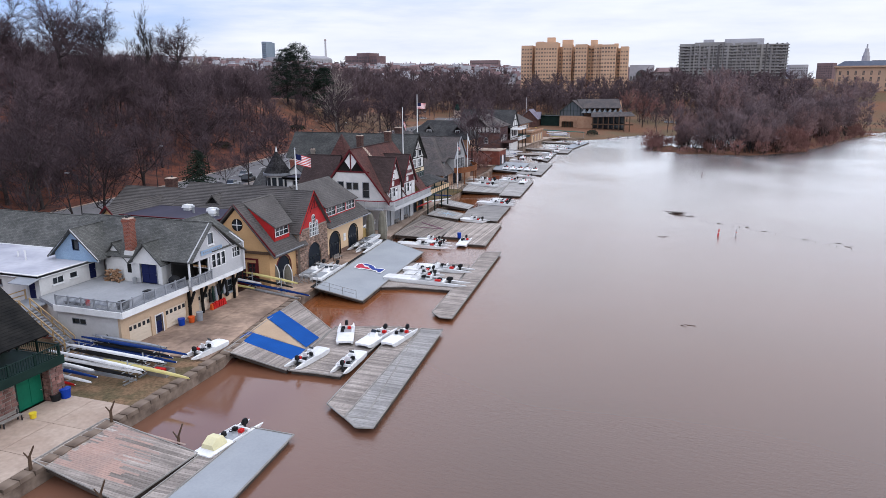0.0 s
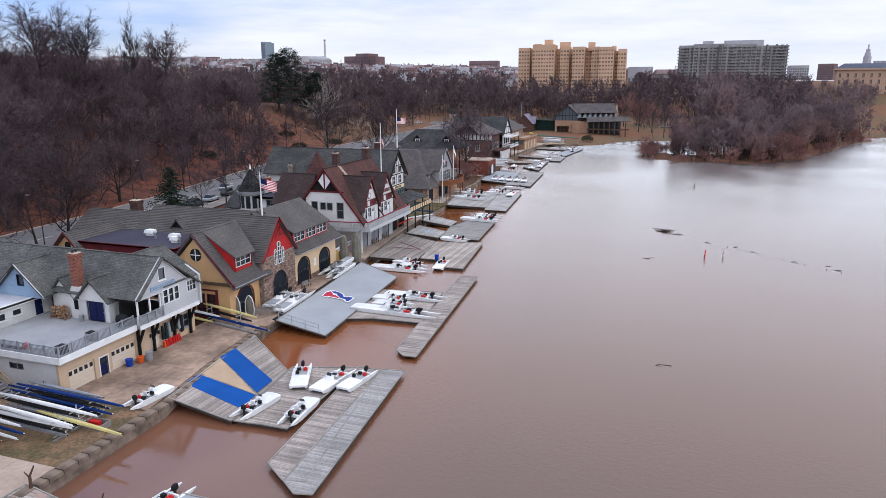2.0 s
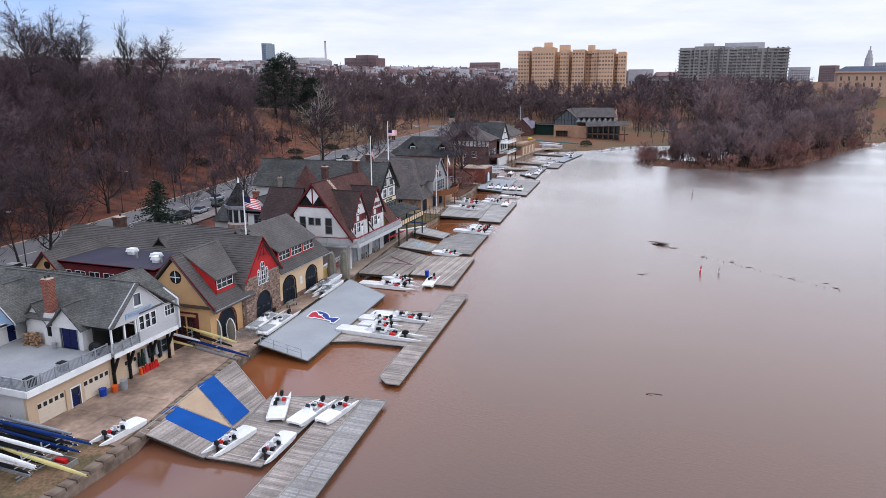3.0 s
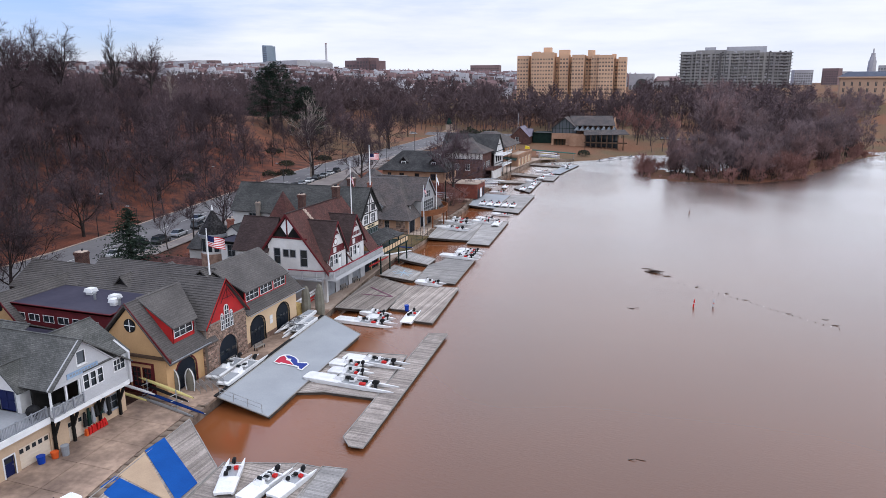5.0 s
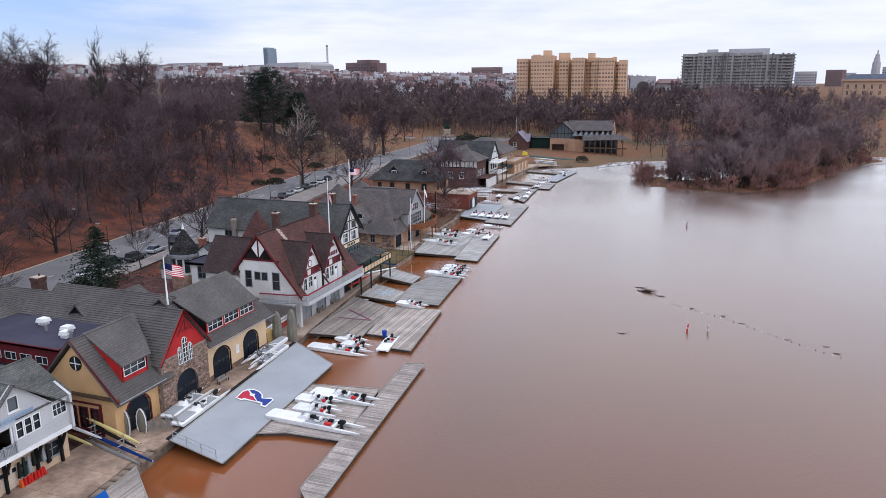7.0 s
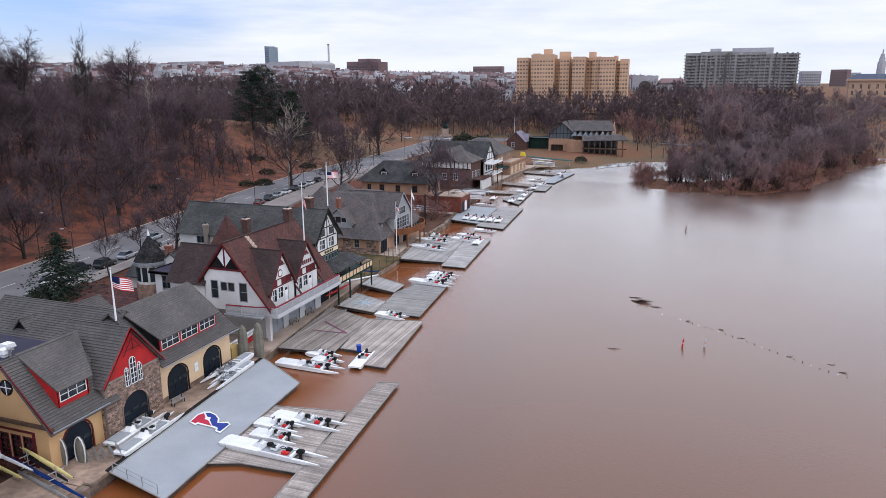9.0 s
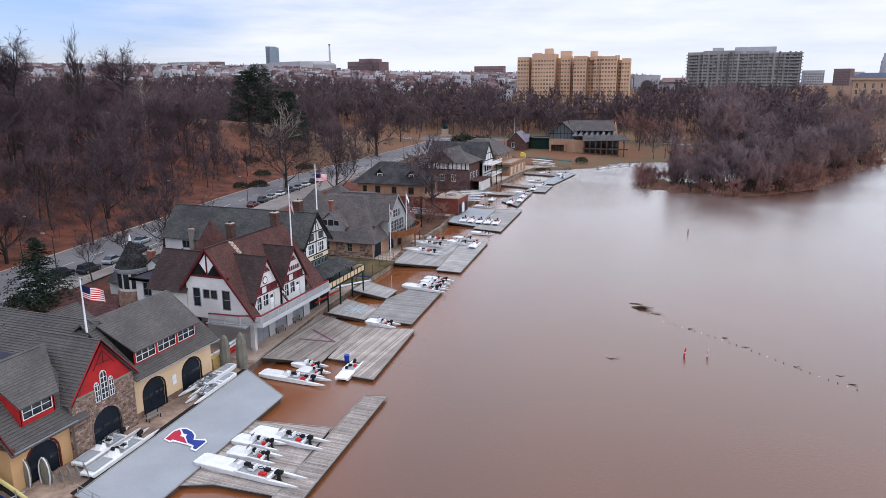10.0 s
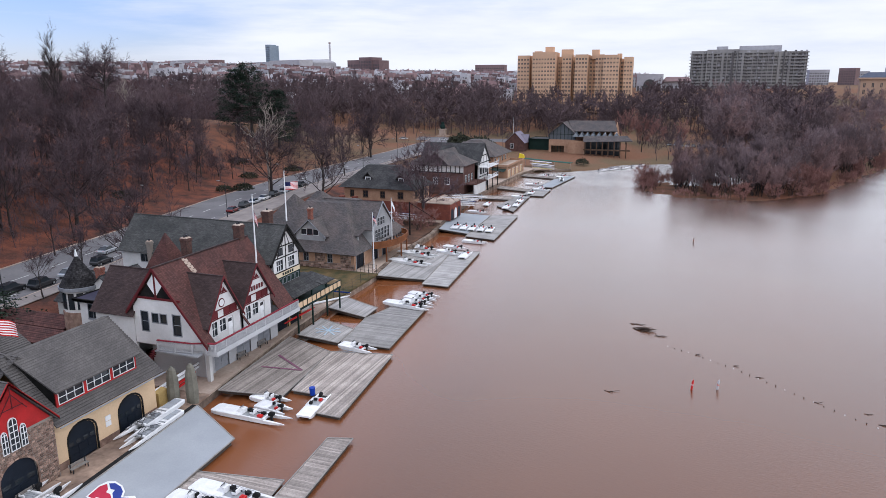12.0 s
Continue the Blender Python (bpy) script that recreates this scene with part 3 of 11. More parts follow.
def courses(bm, e0, e1, r0, r1, step=0.32, thick=0.05, mi=0, lap=0.02, cells=0):
    """A roof slope from its eave e0-e1 up to its ridge r0-r1, laid in lapped courses: one sheet with a step at each course."""
    e0, e1, r0, r1 = map(Vector, (e0, e1, r0, r1))
    n = max(2, round(((r0 + r1) / 2 - (e0 + e1) / 2).length / step))
    up = (e1 - e0).cross(r0 - e0) if (r0 - e0).length > 1e-4 else (e1 - e0).cross(r1 - e0)
    up.normalize()
    if up.z < 0:
        up.negate()
    rows = [[bm.verts.new(p - up * thick) for p in (e0, e1)]]
    for i in range(n):
        a0, a1 = e0.lerp(r0, i / n), e1.lerp(r1, i / n)
        b0, b1 = e0.lerp(r0, (i + 1) / n), e1.lerp(r1, (i + 1) / n)
        rows.append([bm.verts.new(p + up * lap) for p in (a0, a1)])
        rows.append([bm.verts.new(p) for p in (b0, b1)])
    rows.append([bm.verts.new(p - up * thick) for p in (r0, r1)])
    point = (r1 - r0).length < 1e-3
    for a, b in zip(rows[:-1], rows[1:]):
        bm.faces.new((a[0], a[1], b[1], b[0])).material_index = mi
    lo, hi = rows[0], rows[-1]
    bm.faces.new((lo[0], hi[0], hi[1], lo[1])).material_index = mi
    for s in (0, 1):
        side = [r[s] for r in rows]
        bm.faces.new(side).material_index = mi


def gable(parent, axis, a0, a1, c, half, z0, z1, material, over=0.5, step=0.32, half2=None, z02=None, name="roof", cells=0, ridge=True, label=""):
    """A ridged roof. axis "x" or "y": the way of its ridge, from a0 to a1, over c; eaves at half to each side, at z0 (and half2, z02 on the far side)."""
    half2, z02 = half2 or half, z0 if z02 is None else z02
    P = (lambda a, b, z: (a, c + b, z)) if axis == "x" else (lambda a, b, z: (c + b, a, z))
    k1, k2 = (z1 - z0) / half, (z1 - z02) / half2
    for sign, hf, zz, kk in ((-1, half, z0, k1), (1, half2, z02, k2)):
        bm = bmesh.new()
        courses(bm, P(a0, sign * (hf + over), zz - over * kk), P(a1, sign * (hf + over), zz - over * kk), P(a0, 0, z1), P(a1, 0, z1), step if material is M_SLATE else step * 0.6, 0.12, lap=0.06 if material is M_SLATE else 0.008)
        ro = part(name, bm, material, parent, label)
    if ridge:
        bm = bmesh.new()
        beam(bm, P(a0, 0, z1 + 0.02), P(a1, 0, z1 + 0.02), 0.2, 0.07)
        part("ridge_cap", bm, material, ro)
    return ro


def hip(parent, x0, x1, y0, y1, z0, z1, rx0, rx1, ry0, ry1, material, step=0.32, name="roof", cells=0):
    """A hipped roof: eaves on a rectangle at z0, ridge or flat top from (rx0, ry0) to (rx1, ry1) at z1."""
    e = [(x0, y0, z0), (x1, y0, z0), (x1, y1, z0), (x0, y1, z0)]
    r = [(rx0, ry0, z1), (rx1, ry0, z1), (rx1, ry1, z1), (rx0, ry1, z1)]
    for i in range(4):
        j = (i + 1) % 4
        bm = bmesh.new()
        courses(bm, e[i], e[j], r[i], r[j], step if material is M_SLATE else step * 0.6, 0.1, lap=0.06 if material is M_SLATE else 0.008)
        ro = part(name, bm, material, parent)
    if (rx1 - rx0) > 0.3 and (ry1 - ry0) > 0.3:
        bm = bmesh.new()
        slab(bm, r, 0.1)
        part("roof_top", bm, material, parent)
    return ro


def railing(parent, pts, z0, z1, material, post=1.6, pick=0.14, name="railing", top=0.07, mesh_mat=None):
    """A balustrade along a line of (x, y): posts, top and bottom rails, and thin uprights."""
    bm = bmesh.new()
    posts = []
    for (xa, ya), (xb, yb) in zip(pts[:-1], pts[1:]):
        ln = math.hypot(xb - xa, yb - ya)
        beam(bm, (xa, ya, z1), (xb, yb, z1), 0.1, top)
        beam(bm, (xa, ya, z0 + 0.12), (xb, yb, z0 + 0.12), 0.06, 0.06)
        for k in range(int(ln / pick) + 1):
            f = k * pick / ln
            x, y = xa + (xb - xa) * f, ya + (yb - ya) * f
            box(bm, x - 0.018, x + 0.018, y - 0.018, y + 0.018, z0 + 0.12, z1)
        n = max(1, round(ln / post))
        for k in range(n + 1):
            x, y = xa + (xb - xa) * k / n, ya + (yb - ya) * k / n
            posts.append((x, y))
    r = part(name, bm, material, parent)
    for x, y in dict.fromkeys(posts):
        bm = bmesh.new()
        box(bm, x - 0.06, x + 0.06, y - 0.06, y + 0.06, z0, z1 + 0.12)
        part("post", bm, material, r)
    return r

# ---- land and water ----
QUAY = [(-60, -12.8), (17, -13.4), (40, -13.8), (49, -15.4), (60, -16.6), (90, -19.2), (101, -20.6), (116, -22.4), (130, -23.2), (144, -23.4), (160, -25.6), (184, -26.6), (200, -29.0), (234, -33.6), (262, -34.0), (300, -33.2), (314, -31.0), (320, -18.0)]
ROAD = [(-80, -55.0), (60, -60.0), (100, -63.5), (120, -66.5), (150, -72.0), (190, -80.0), (230, -86.0), (260, -88.0), (300, -89.5), (340, -91.0), (400, -96.0), (600, -150.0)]
ROAD_W = 17.0


def along(table, s):
    return float(np.interp(s, [a for a, _ in table], [b for _, b in table]))


FAR_SHORE = [(-400, 300), (-33, 316), (-20, 317), (-9, 327), (-2, 348), (8, 354), (19, 358), (30, 366), (52, 384), (78, 404), (96, 412), (112, 402), (140, 420), (220, 480), (500, 640), (3000, 1800)]
ISLAND = [(16, 294, 6.0), (28, 280, 15.0), (43, 280, 17.5), (56, 292, 16.0), (67, 316, 14.5), (78, 342, 14.0), (91, 367, 13.0), (104, 391, 13.0)]


def inland(x, y):
    """About how far a place lies from the water, and whether its shore is a natural bank."""
    quay = (along(QUAY, y) - x) if y < 318 else -99.0
    far = (y - along(FAR_SHORE, x)) * 0.75
    isle = -99.0
    for (ax, ay, ar), (bx, by, br) in zip(ISLAND[:-1], ISLAND[1:]):
        t = max(0.0, min(1.0, ((x - ax) * (bx - ax) + (y - ay) * (by - ay)) / ((bx - ax) ** 2 + (by - ay) ** 2)))
        isle = max(isle, ar + (br - ar) * t - math.hypot(x - ax - t * (bx - ax), y - ay - t * (by - ay)))
    bank = max(far, isle)
    return (quay, False) if quay > bank else (bank, True)


def smooth(a, b, v):
    t = max(0.0, min(1.0, (v - a) / (b - a)))
    return t * t * (3 - 2 * t)


def height(x, y):
    d, bank = inland(x, y)
    if d <= 0.8:
        return -1.6 if not bank else max(-1.6, d * 0.5)
    if bank:
        z = (0.4 + 1.2 * smooth(0.8, 30, d)) if y > along(FAR_SHORE, x) else 0.05 + 0.5 * smooth(2, 16, d)
    else:
        z = 1.02
    road = along(ROAD, y)
    z += (3.9 - 1.02) * smooth(-46 if y < 150 else road + 22, road + 3, x) if (y < 318 and not bank) else 2.4 * smooth(20, 80, d) * (1 if x < 20 else 0.6)
    if y > 300:
        level = max(1 - smooth(10, 34, abs(x - road + 8.5)), (1 - smooth(52, 76, abs(x + 108))) * (1 - smooth(16, 34, abs(y - 416))))
        z += (3.85 - z) * level * smooth(300, 330, y)
    up = road - ROAD_W - 4 - x
    if up > 0:
        hill = 1.0 - 0.7 * smooth(290, 370, y)
        z += hill * (15.5 * smooth(0, 54, up) + 5.0 * smooth(50, 170, up)) + 12 * smooth(200, 520, up)
        z += 0.9 * noise.noise((x * 0.05, y * 0.05, 0)) * smooth(4, 30, up)
    z += 26.0 * smooth(430, 760, y) + 10 * smooth(-260, -700, x) * (1 - smooth(430, 760, y))
    return z


def axis_steps(spans):
    out = []
    for a, b, s in spans:
        out += list(np.arange(a, b, s))
    return out + [spans[-1][1]]


GX = axis_steps([(-4200, -600, 400), (-600, -240, 30), (-240, -60, 6), (-60, 40, 3), (40, 140, 4.5), (140, 400, 26), (400, 4200, 380)])
GY = axis_steps([(-4200, -200, 500), (-200, 0, 25), (0, 360, 4.5), (360, 480, 7), (480, 800, 25), (800, 4600, 380)])


def build_ground():
    verts = [(x, y, height(x, y)) for y in GY for x in GX]
    w = len(GX)
    faces = [(j * w + i, j * w + i + 1, (j + 1) * w + i + 1, (j + 1) * w + i) for j in range(len(GY) - 1) for i in range(w - 1)]
    me = bpy.data.meshes.new("ground")
    me.from_pydata(verts, [], faces)
    me.shade_smooth()
    m = bpy.data.materials.new("leaf_litter_and_grass")
    m.use_nodes = True
    n, l = m.node_tree.nodes, m.node_tree.links
    b = n["Principled BSDF"]
    tc = n.new("ShaderNodeTexCoord")
    big, mid, fine = (n.new("ShaderNodeTexNoise") for _ in range(3))
    for node, s in ((big, 0.022), (mid, 0.22), (fine, 2.6)):
        node.inputs["Scale"].default_value = s
        node.inputs["Detail"].default_value = 6
        l.new(tc.outputs["Object"], node.inputs["Vector"])
    r1, r2 = n.new("ShaderNodeValToRGB"), n.new("ShaderNodeValToRGB")
    r1.color_ramp.elements[0].color, r1.color_ramp.elements[1].color = (0.150, 0.053, 0.033, 1), (0.050, 0.028, 0.023, 1)
    r1.color_ramp.elements[0].position, r1.color_ramp.elements[1].position = 0.38, 0.66
    r2.color_ramp.elements[0].color, r2.color_ramp.elements[1].color = (0.170, 0.084, 0.050, 1), (0.125, 0.088, 0.052, 1)
    r2.color_ramp.elements[0].position, r2.color_ramp.elements[1].position = 0.42, 0.6
    l.new(mid.outputs["Fac"], r1.inputs["Fac"])
    l.new(big.outputs["Fac"], r2.inputs["Fac"])
    sep = n.new("ShaderNodeSeparateXYZ")
    l.new(tc.outputs["Object"], sep.inputs["Vector"])
    far = n.new("ShaderNodeMapRange")
    far.inputs["From Min"].default_value, far.inputs["From Max"].default_value = 230, 330
    l.new(sep.outputs["Y"], far.inputs["Value"])
    mix = n.new("ShaderNodeMix")
    mix.data_type = "RGBA"
    l.new(far.outputs["Result"], mix.inputs["Factor"])
    l.new(r1.outputs["Color"], mix.inputs["A"])
    l.new(r2.outputs["Color"], mix.inputs["B"])
    val = n.new("ShaderNodeMapRange")
    val.inputs["To Min"].default_value, val.inputs["To Max"].default_value = 0.45, 1.55
    l.new(fine.outputs["Fac"], val.inputs["Value"])
    hsv = n.new("ShaderNodeHueSaturation")
    l.new(val.outputs["Result"], hsv.inputs["Value"])
    l.new(mix.outputs["Result"], hsv.inputs["Color"])
    l.new(hsv.outputs["Color"], b.inputs["Base Color"])
    b.inputs["Roughness"].default_value = 0.95
    b.inputs["Specular IOR Level"].default_value = 0.1
    bp = n.new("ShaderNodeBump")
    bp.inputs["Strength"].default_value, bp.inputs["Distance"].default_value = 0.6, 0.15
    l.new(fine.outputs["Fac"], bp.inputs["Height"])
    l.new(bp.outputs["Normal"], b.inputs["Normal"])
    me.materials.append(m)
    tagged(new("ground", me), "leaf-littered river bank and hillside with winter grass", "ground", kind="structure")


build_ground()

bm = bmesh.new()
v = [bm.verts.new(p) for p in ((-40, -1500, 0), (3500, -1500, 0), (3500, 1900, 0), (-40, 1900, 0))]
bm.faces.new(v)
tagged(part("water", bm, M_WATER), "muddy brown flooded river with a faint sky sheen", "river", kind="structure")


# quay wall with coping stones
def build_quay():
    random.seed(3)
    q = thing("quay_wall", (0, 0, 0), "low stone river wall with worn coping blocks", "river wall", kind="structure")
    bm = bmesh.new()
    for (ya, xa), (yb, xb) in zip(QUAY[:-1], QUAY[1:]):
        if ya < -60:
            continue
        slab(bm, [(xa - 0.9, ya, 1.0), (xa - 0.06, ya, 1.0), (xb - 0.06, yb, 1.0), (xb - 0.9, yb, 1.0)], 3.0)
    part("wall_core", bm, M_QUAY, q)
    shapes = []
    for k in range(6):
        b2 = bmesh.new()
        j = lambda: random.uniform(-0.035, 0.035)
        lo = [(-0.46 + j(), -0.5 + j(), -0.16), (0.44 + j(), -0.5 + j(), -0.16), (0.44 + j(), 0.5 + j(), -0.16), (-0.46 + j(), 0.5 + j(), -0.16)]
        hi = [(x * 0.94 + j(), y * 0.95, 0.16 + j()) for x, y, _ in lo]
        hexa(b2, lo, hi)
        me = bpy.data.meshes.new("coping_stone")
        bmesh.ops.recalc_face_normals(b2, faces=b2.faces)
        b2.to_mesh(me)
        b2.free()
        me.materials.append(M_QUAY)
        shapes.append(me)
    y = 14.0
    while y < 100:
        x, ln = along(QUAY, y), random.uniform(0.85, 1.5)
        dx = along(QUAY, y + 1) - x
        if y > 60.5:
            y += ln + 0.03
            continue
        ob = new("stone", random.choice(shapes))
        ob.parent = q
        ob.matrix_basis = pose(x - 0.42, y + ln / 2, 1.06 + random.uniform(-0.04, 0.04), random.uniform(-2, 2), random.uniform(-3, 3), -math.degrees(math.atan(dx))) @ Matrix.Diagonal((1, ln, 1, 1))
        y += ln + 0.03
    # concrete edge above the launching ramp
    bm = bmesh.new()
    for a in range(60, 132, 3):
        x, x2 = along(QUAY, a + 0.3), along(QUAY, a + 3.26)
        slab(bm, [(x - 1.0, a + 0.3, 1.225), (x - 0.02, a + 0.3, 1.225), (x2 - 0.02, a + 3.26, 1.225), (x2 - 1.0, a + 3.26, 1.225)], 0.3)
        if a == 90:
            part("concrete_edge", bm, M_CONCRETE, q)
            bm = bmesh.new()
    part("concrete_edge", bm, M_CONCRETE2, q)
    y = 135.3
    bm = bmesh.new()
    while y < 312:
        x, ln = along(QUAY, y), random.uniform(0.9, 1.7)
        x2 = along(QUAY, y + ln)
        z = 1.2 + random.uniform(-0.04, 0.04)
        slab(bm, [(x - 0.85, y, z), (x, y, z), (x2, y + ln, z), (x2 - 0.85, y + ln, z)], 0.32)
        y += ln + 0.04
    part("coping", bm, M_QUAY, q, kind="stuff")


build_quay()


# concrete aprons in slabs with joints
def apron(name, x_back, y0, y1, z, material, label, cell=4.5, step=1.1):
    a = thing(name, (0, 0, 0), label, "pavement", kind="structure")
    ny = max(1, round((y1 - y0) / cell))
    for j in range(ny):
        ya, yb = y0 + (y1 - y0) * j / ny + 0.02, y0 + (y1 - y0) * (j + 1) / ny - 0.02
        xa, xb = along(QUAY, ya) - 0.88, along(QUAY, yb) - 0.88
        nx = max(1, round((xa - x_back) / cell))
        for i in range(nx):
            f0, f1 = i / nx, (i + 1) / nx
            bm = bmesh.new()
            slab(bm, [(x_back + (xa - x_back) * f0 + 0.02, ya, z), (x_back + (xa - x_back) * f1 - 0.02, ya, z), (x_back + (xb - x_back) * f1 - 0.02, yb, z), (x_back + (xb - x_back) * f0 + 0.02, yb, z)], 0.25)
            part("slab", bm, material, a)
    return a


apron("pavement_1", -21.6, 8.0, 29.0, 1.20, M_CONCRETE2, "pale concrete boathouse apron")
apron("pavement_2", -24.5, 38.6, 59.6, 1.22, M_CONCRETE, "stained brown concrete boathouse apron")
apron("pavement_3", -24.5, 59.7, 93.0, 1.20, M_CONCRETE, "reddish concrete boathouse apron")
apron("pavement_4", -30.0, 93.1, 129.0, 1.21, M_CONCRETE2, "worn concrete boathouse apron")
apron("pavement_5", -36.0, 146.7, 171.0, 1.20, M_CONCRETE2, "pale concrete boathouse apron")
apron("pavement_6", -44.0, 196.1, 318.0, 1.19, M_CONCRETE2, "pale concrete boathouse apron beside the far clubs", cell=8)

# lawns and rough ground between the boathouses
bm = bmesh.new()
slab(bm, [(-37, 171.2, 1.2), (-27.0, 171.2, 1.2), (-28.6, 195.9, 1.2), (-44, 195.9, 1.2)], 0.25)
tagged(part("rough_ground", bm, M_ROUGH), "dark leaf-strewn earth between two clubs", "ground", kind="structure")
bm = bmesh.new()
slab(bm, [(-40, 29.1, 1.12), (-14.3, 29.1, 1.12), (-14.6, 38.5, 1.12), (-40, 38.5, 1.12)], 0.3)
tagged(part("lawn_patch", bm, M_LAWN), "patchy dry grass beside the boat racks", "grass", kind="structure")
bm = bmesh.new()
slab(bm, [(-43, 125.6, 1.24), (-23.2, 128.6, 1.24), (-23.4, 146.6, 1.24), (-43, 146.6, 1.24)], 0.3)
tagged(part("lawn_patch", bm, M_LAWNGREEN), "small green-brown lawn behind a fence", "grass", kind="structure")


# the drive behind the boathouses
def ribbon(name, off0, off1, dz, material, label, category, y0=-80, y1=420, step=10, thick=0.12):
    bm = bmesh.new()
    prev = None
    ys = list(range(y0, y1 + 1, step))
    rows = []
    for y in ys:
        x = along(ROAD, y)
        rows.append([bm.verts.new((x - o, y, 3.9 + 0.0 * y + dz + rise(y))) for o in (off0, off1)] + [bm.verts.new((x - o, y, 3.9 + dz - thick + rise(y))) for o in (off1, off0)])
    for a, b in zip(rows[:-1], rows[1:]):
        for i in range(4):
            j = (i + 1) % 4
            bm.faces.new((a[i], a[j], b[j], b[i]))
    return tagged(part(name, bm, material), label, category, kind="structure")


def rise(y):
    return 0.06 + 26.0 * smooth(430, 760, y)


ribbon("road", 0, ROAD_W, 0.0, M_ASPHALT, "grey asphalt riverside drive with parked cars", "road")
ribbon("pavement_7", -3.2, -0.02, 0.14, M_WALKWAY, "pale concrete pavement along the drive", "pavement")
ribbon("pavement_8", -7.5, -3.22, 0.1, M_WALKWAY, "grey paved strip behind the clubs", "pavement", 130, 260, thick=0.9)
ribbon("kerb", -0.2, 0.0, 0.17, M_CONCRETE2, "pale concrete kerb", "kerb", thick=0.3)
ribbon("kerb", ROAD_W, ROAD_W + 0.2, 0.15, M_CONCRETE2, "pale concrete kerb", "kerb", thick=0.3)
bm = bmesh.new()
slab(bm, [(-168, 404, 3.95), (-50, 406, 3.95), (-50, 424, 3.95), (-168, 432, 3.95)], 0.12)
tagged(part("road", bm, M_ASPHALT), "pale grey road junction beyond the boathouses", "road", kind="structure")
bm = bmesh.new()
for y in range(-40, 396, 9):
    for o in (2.6, 9.2):
        x0, x1 = along(ROAD, y) - o, along(ROAD, y + 4) - o
        slab(bm, [(x0 - 0.08, y, 3.975), (x0 + 0.08, y, 3.975), (x1 + 0.08, y + 4, 3.975), (x1 - 0.08, y + 4, 3.975)], 0.01)
tagged(part("road_marking", bm, M_LINE, kind="stuff"), "worn white lane dashes on asphalt", "road marking")


# ---- docks ----
def dock(loop, material, plank=0.16, across="x", label="", group="docks", z=None, fascia=True, name="dock", drop=0.45):
    """A floating dock or ramp: planks over a dark frame. loop: corners (x, y, z), anticlockwise seen from above; planks run along the given axis."""
    cx, cy = sum(p[0] for p in loop) / len(loop), sum(p[1] for p in loop) / len(loop)
    d = thing(name, (cx, cy, 0), label, "dock", group)
    bm = bmesh.new()
    k = 1 - 0.35 / max(3.0, min(max(p[0] for p in loop) - min(p[0] for p in loop), max(p[1] for p in loop) - min(p[1] for p in loop)))
    slab(bm, [(cx + (x - cx) * k, cy + (y - cy) * k, zz - 0.05) for x, y, zz in loop], drop)
    part("float_frame", bm, M_FASCIA, d)
    # plank strips cut to the outline
    me = bmesh.new()
    v = [me.verts.new(p) for p in loop]
    me.faces.new(v)
    k = 0 if across == "y" else 1
    lo, hi = min(p[k] for p in loop), max(p[k] for p in loop)
    n = max(1, round((hi - lo) / plank))
    bm = bmesh.new()
    pts = [Vector(p) for p in loop]
    for i in range(n):
        a, b = lo + (hi - lo) * i / n + 0.008, lo + (hi - lo) * (i + 1) / n - 0.008
        poly = pts
        for lim, sign in ((a, 1), (b, -1)):
            out = []
            for p, q in zip(poly, poly[1:] + poly[:1]):
                fp, fq = (p[k] - lim) * sign, (q[k] - lim) * sign
                if fp >= 0:
                    out.append(p)
                if (fp > 0 > fq) or (fp < 0 < fq):
                    out.append(p.lerp(q, fp / (fp - fq)))
            poly = out
        if len(poly) >= 3:
            dz = random.uniform(-0.008, 0.008)
            if cy < 60:
                bm = bmesh.new()
            try:
                hexa(bm, [(p.x, p.y, p.z - 0.06) for p in poly], [(p.x, p.y, p.z + dz) for p in poly])
            except ValueError:
                continue
            if cy < 60:
                part("plank" if n > 3 else "decking", bm, material, d)
    me.free()
    if cy >= 60:
        part("decking", bm, material, d, kind="stuff")
    if fascia:
        bm = bmesh.new()
        for p, q in zip(pts, pts[1:] + pts[:1]):
            beam(bm, p + Vector((0, 0, 0.02)), q + Vector((0, 0, 0.02)), 0.1, 0.09)
        part("edge_board", bm, M_EDGE, d)
    return d


random.seed(5)
flat = lambda pts, z=0.42: [(x, y, z) for x, y in pts]
GREYW = "weathered grey timber floating dock"
dock([(-14.6, 20.2, 1.22), (-6.0, 19.0, 0.5), (-5.6, 25.6, 0.5), (-14.6, 26.6, 1.22)], M_PLANK, 0.19, "x", "weathered timber ramp with faded pink boards")
dock(flat([(-5.5, 14.0), (-4.0, 14.0), (-4.1, 26.2), (-5.4, 26.2)], 0.44), M_PLANK, 0.19, "x", "narrow weathered timber dock strip")
dock(flat([(-3.9, 14.0), (0.6, 14.0), (-0.6, 30.2), (-4.2, 30.2)]), M_RAMPGREY, 40, "x", "smooth grey floating dock beside a launch")
dock([(-14.6, 41.2, 1.2), (-7.4, 40.4, 0.5), (-8.6, 51.4, 0.5), (-16.2, 57.2, 1.2)], M_PLANK, 0.18, "y", "weathered timber ramp with two blue carpet bands")
dock(flat([(-7.3, 40.6), (-4.6, 40.8), (-2.2, 40.8), (-2.2, 54.4), (-8.6, 52.4)]), M_PLANK, 0.18, "x", "weathered timber dock carrying white launches")
dock(flat([(-0.7, 35.6), (1.6, 33.9), (3.3, 34.2), (0.3, 54.5), (-2.15, 54.5)], 0.43), M_PLANK, 0.2, "x", GREYW)
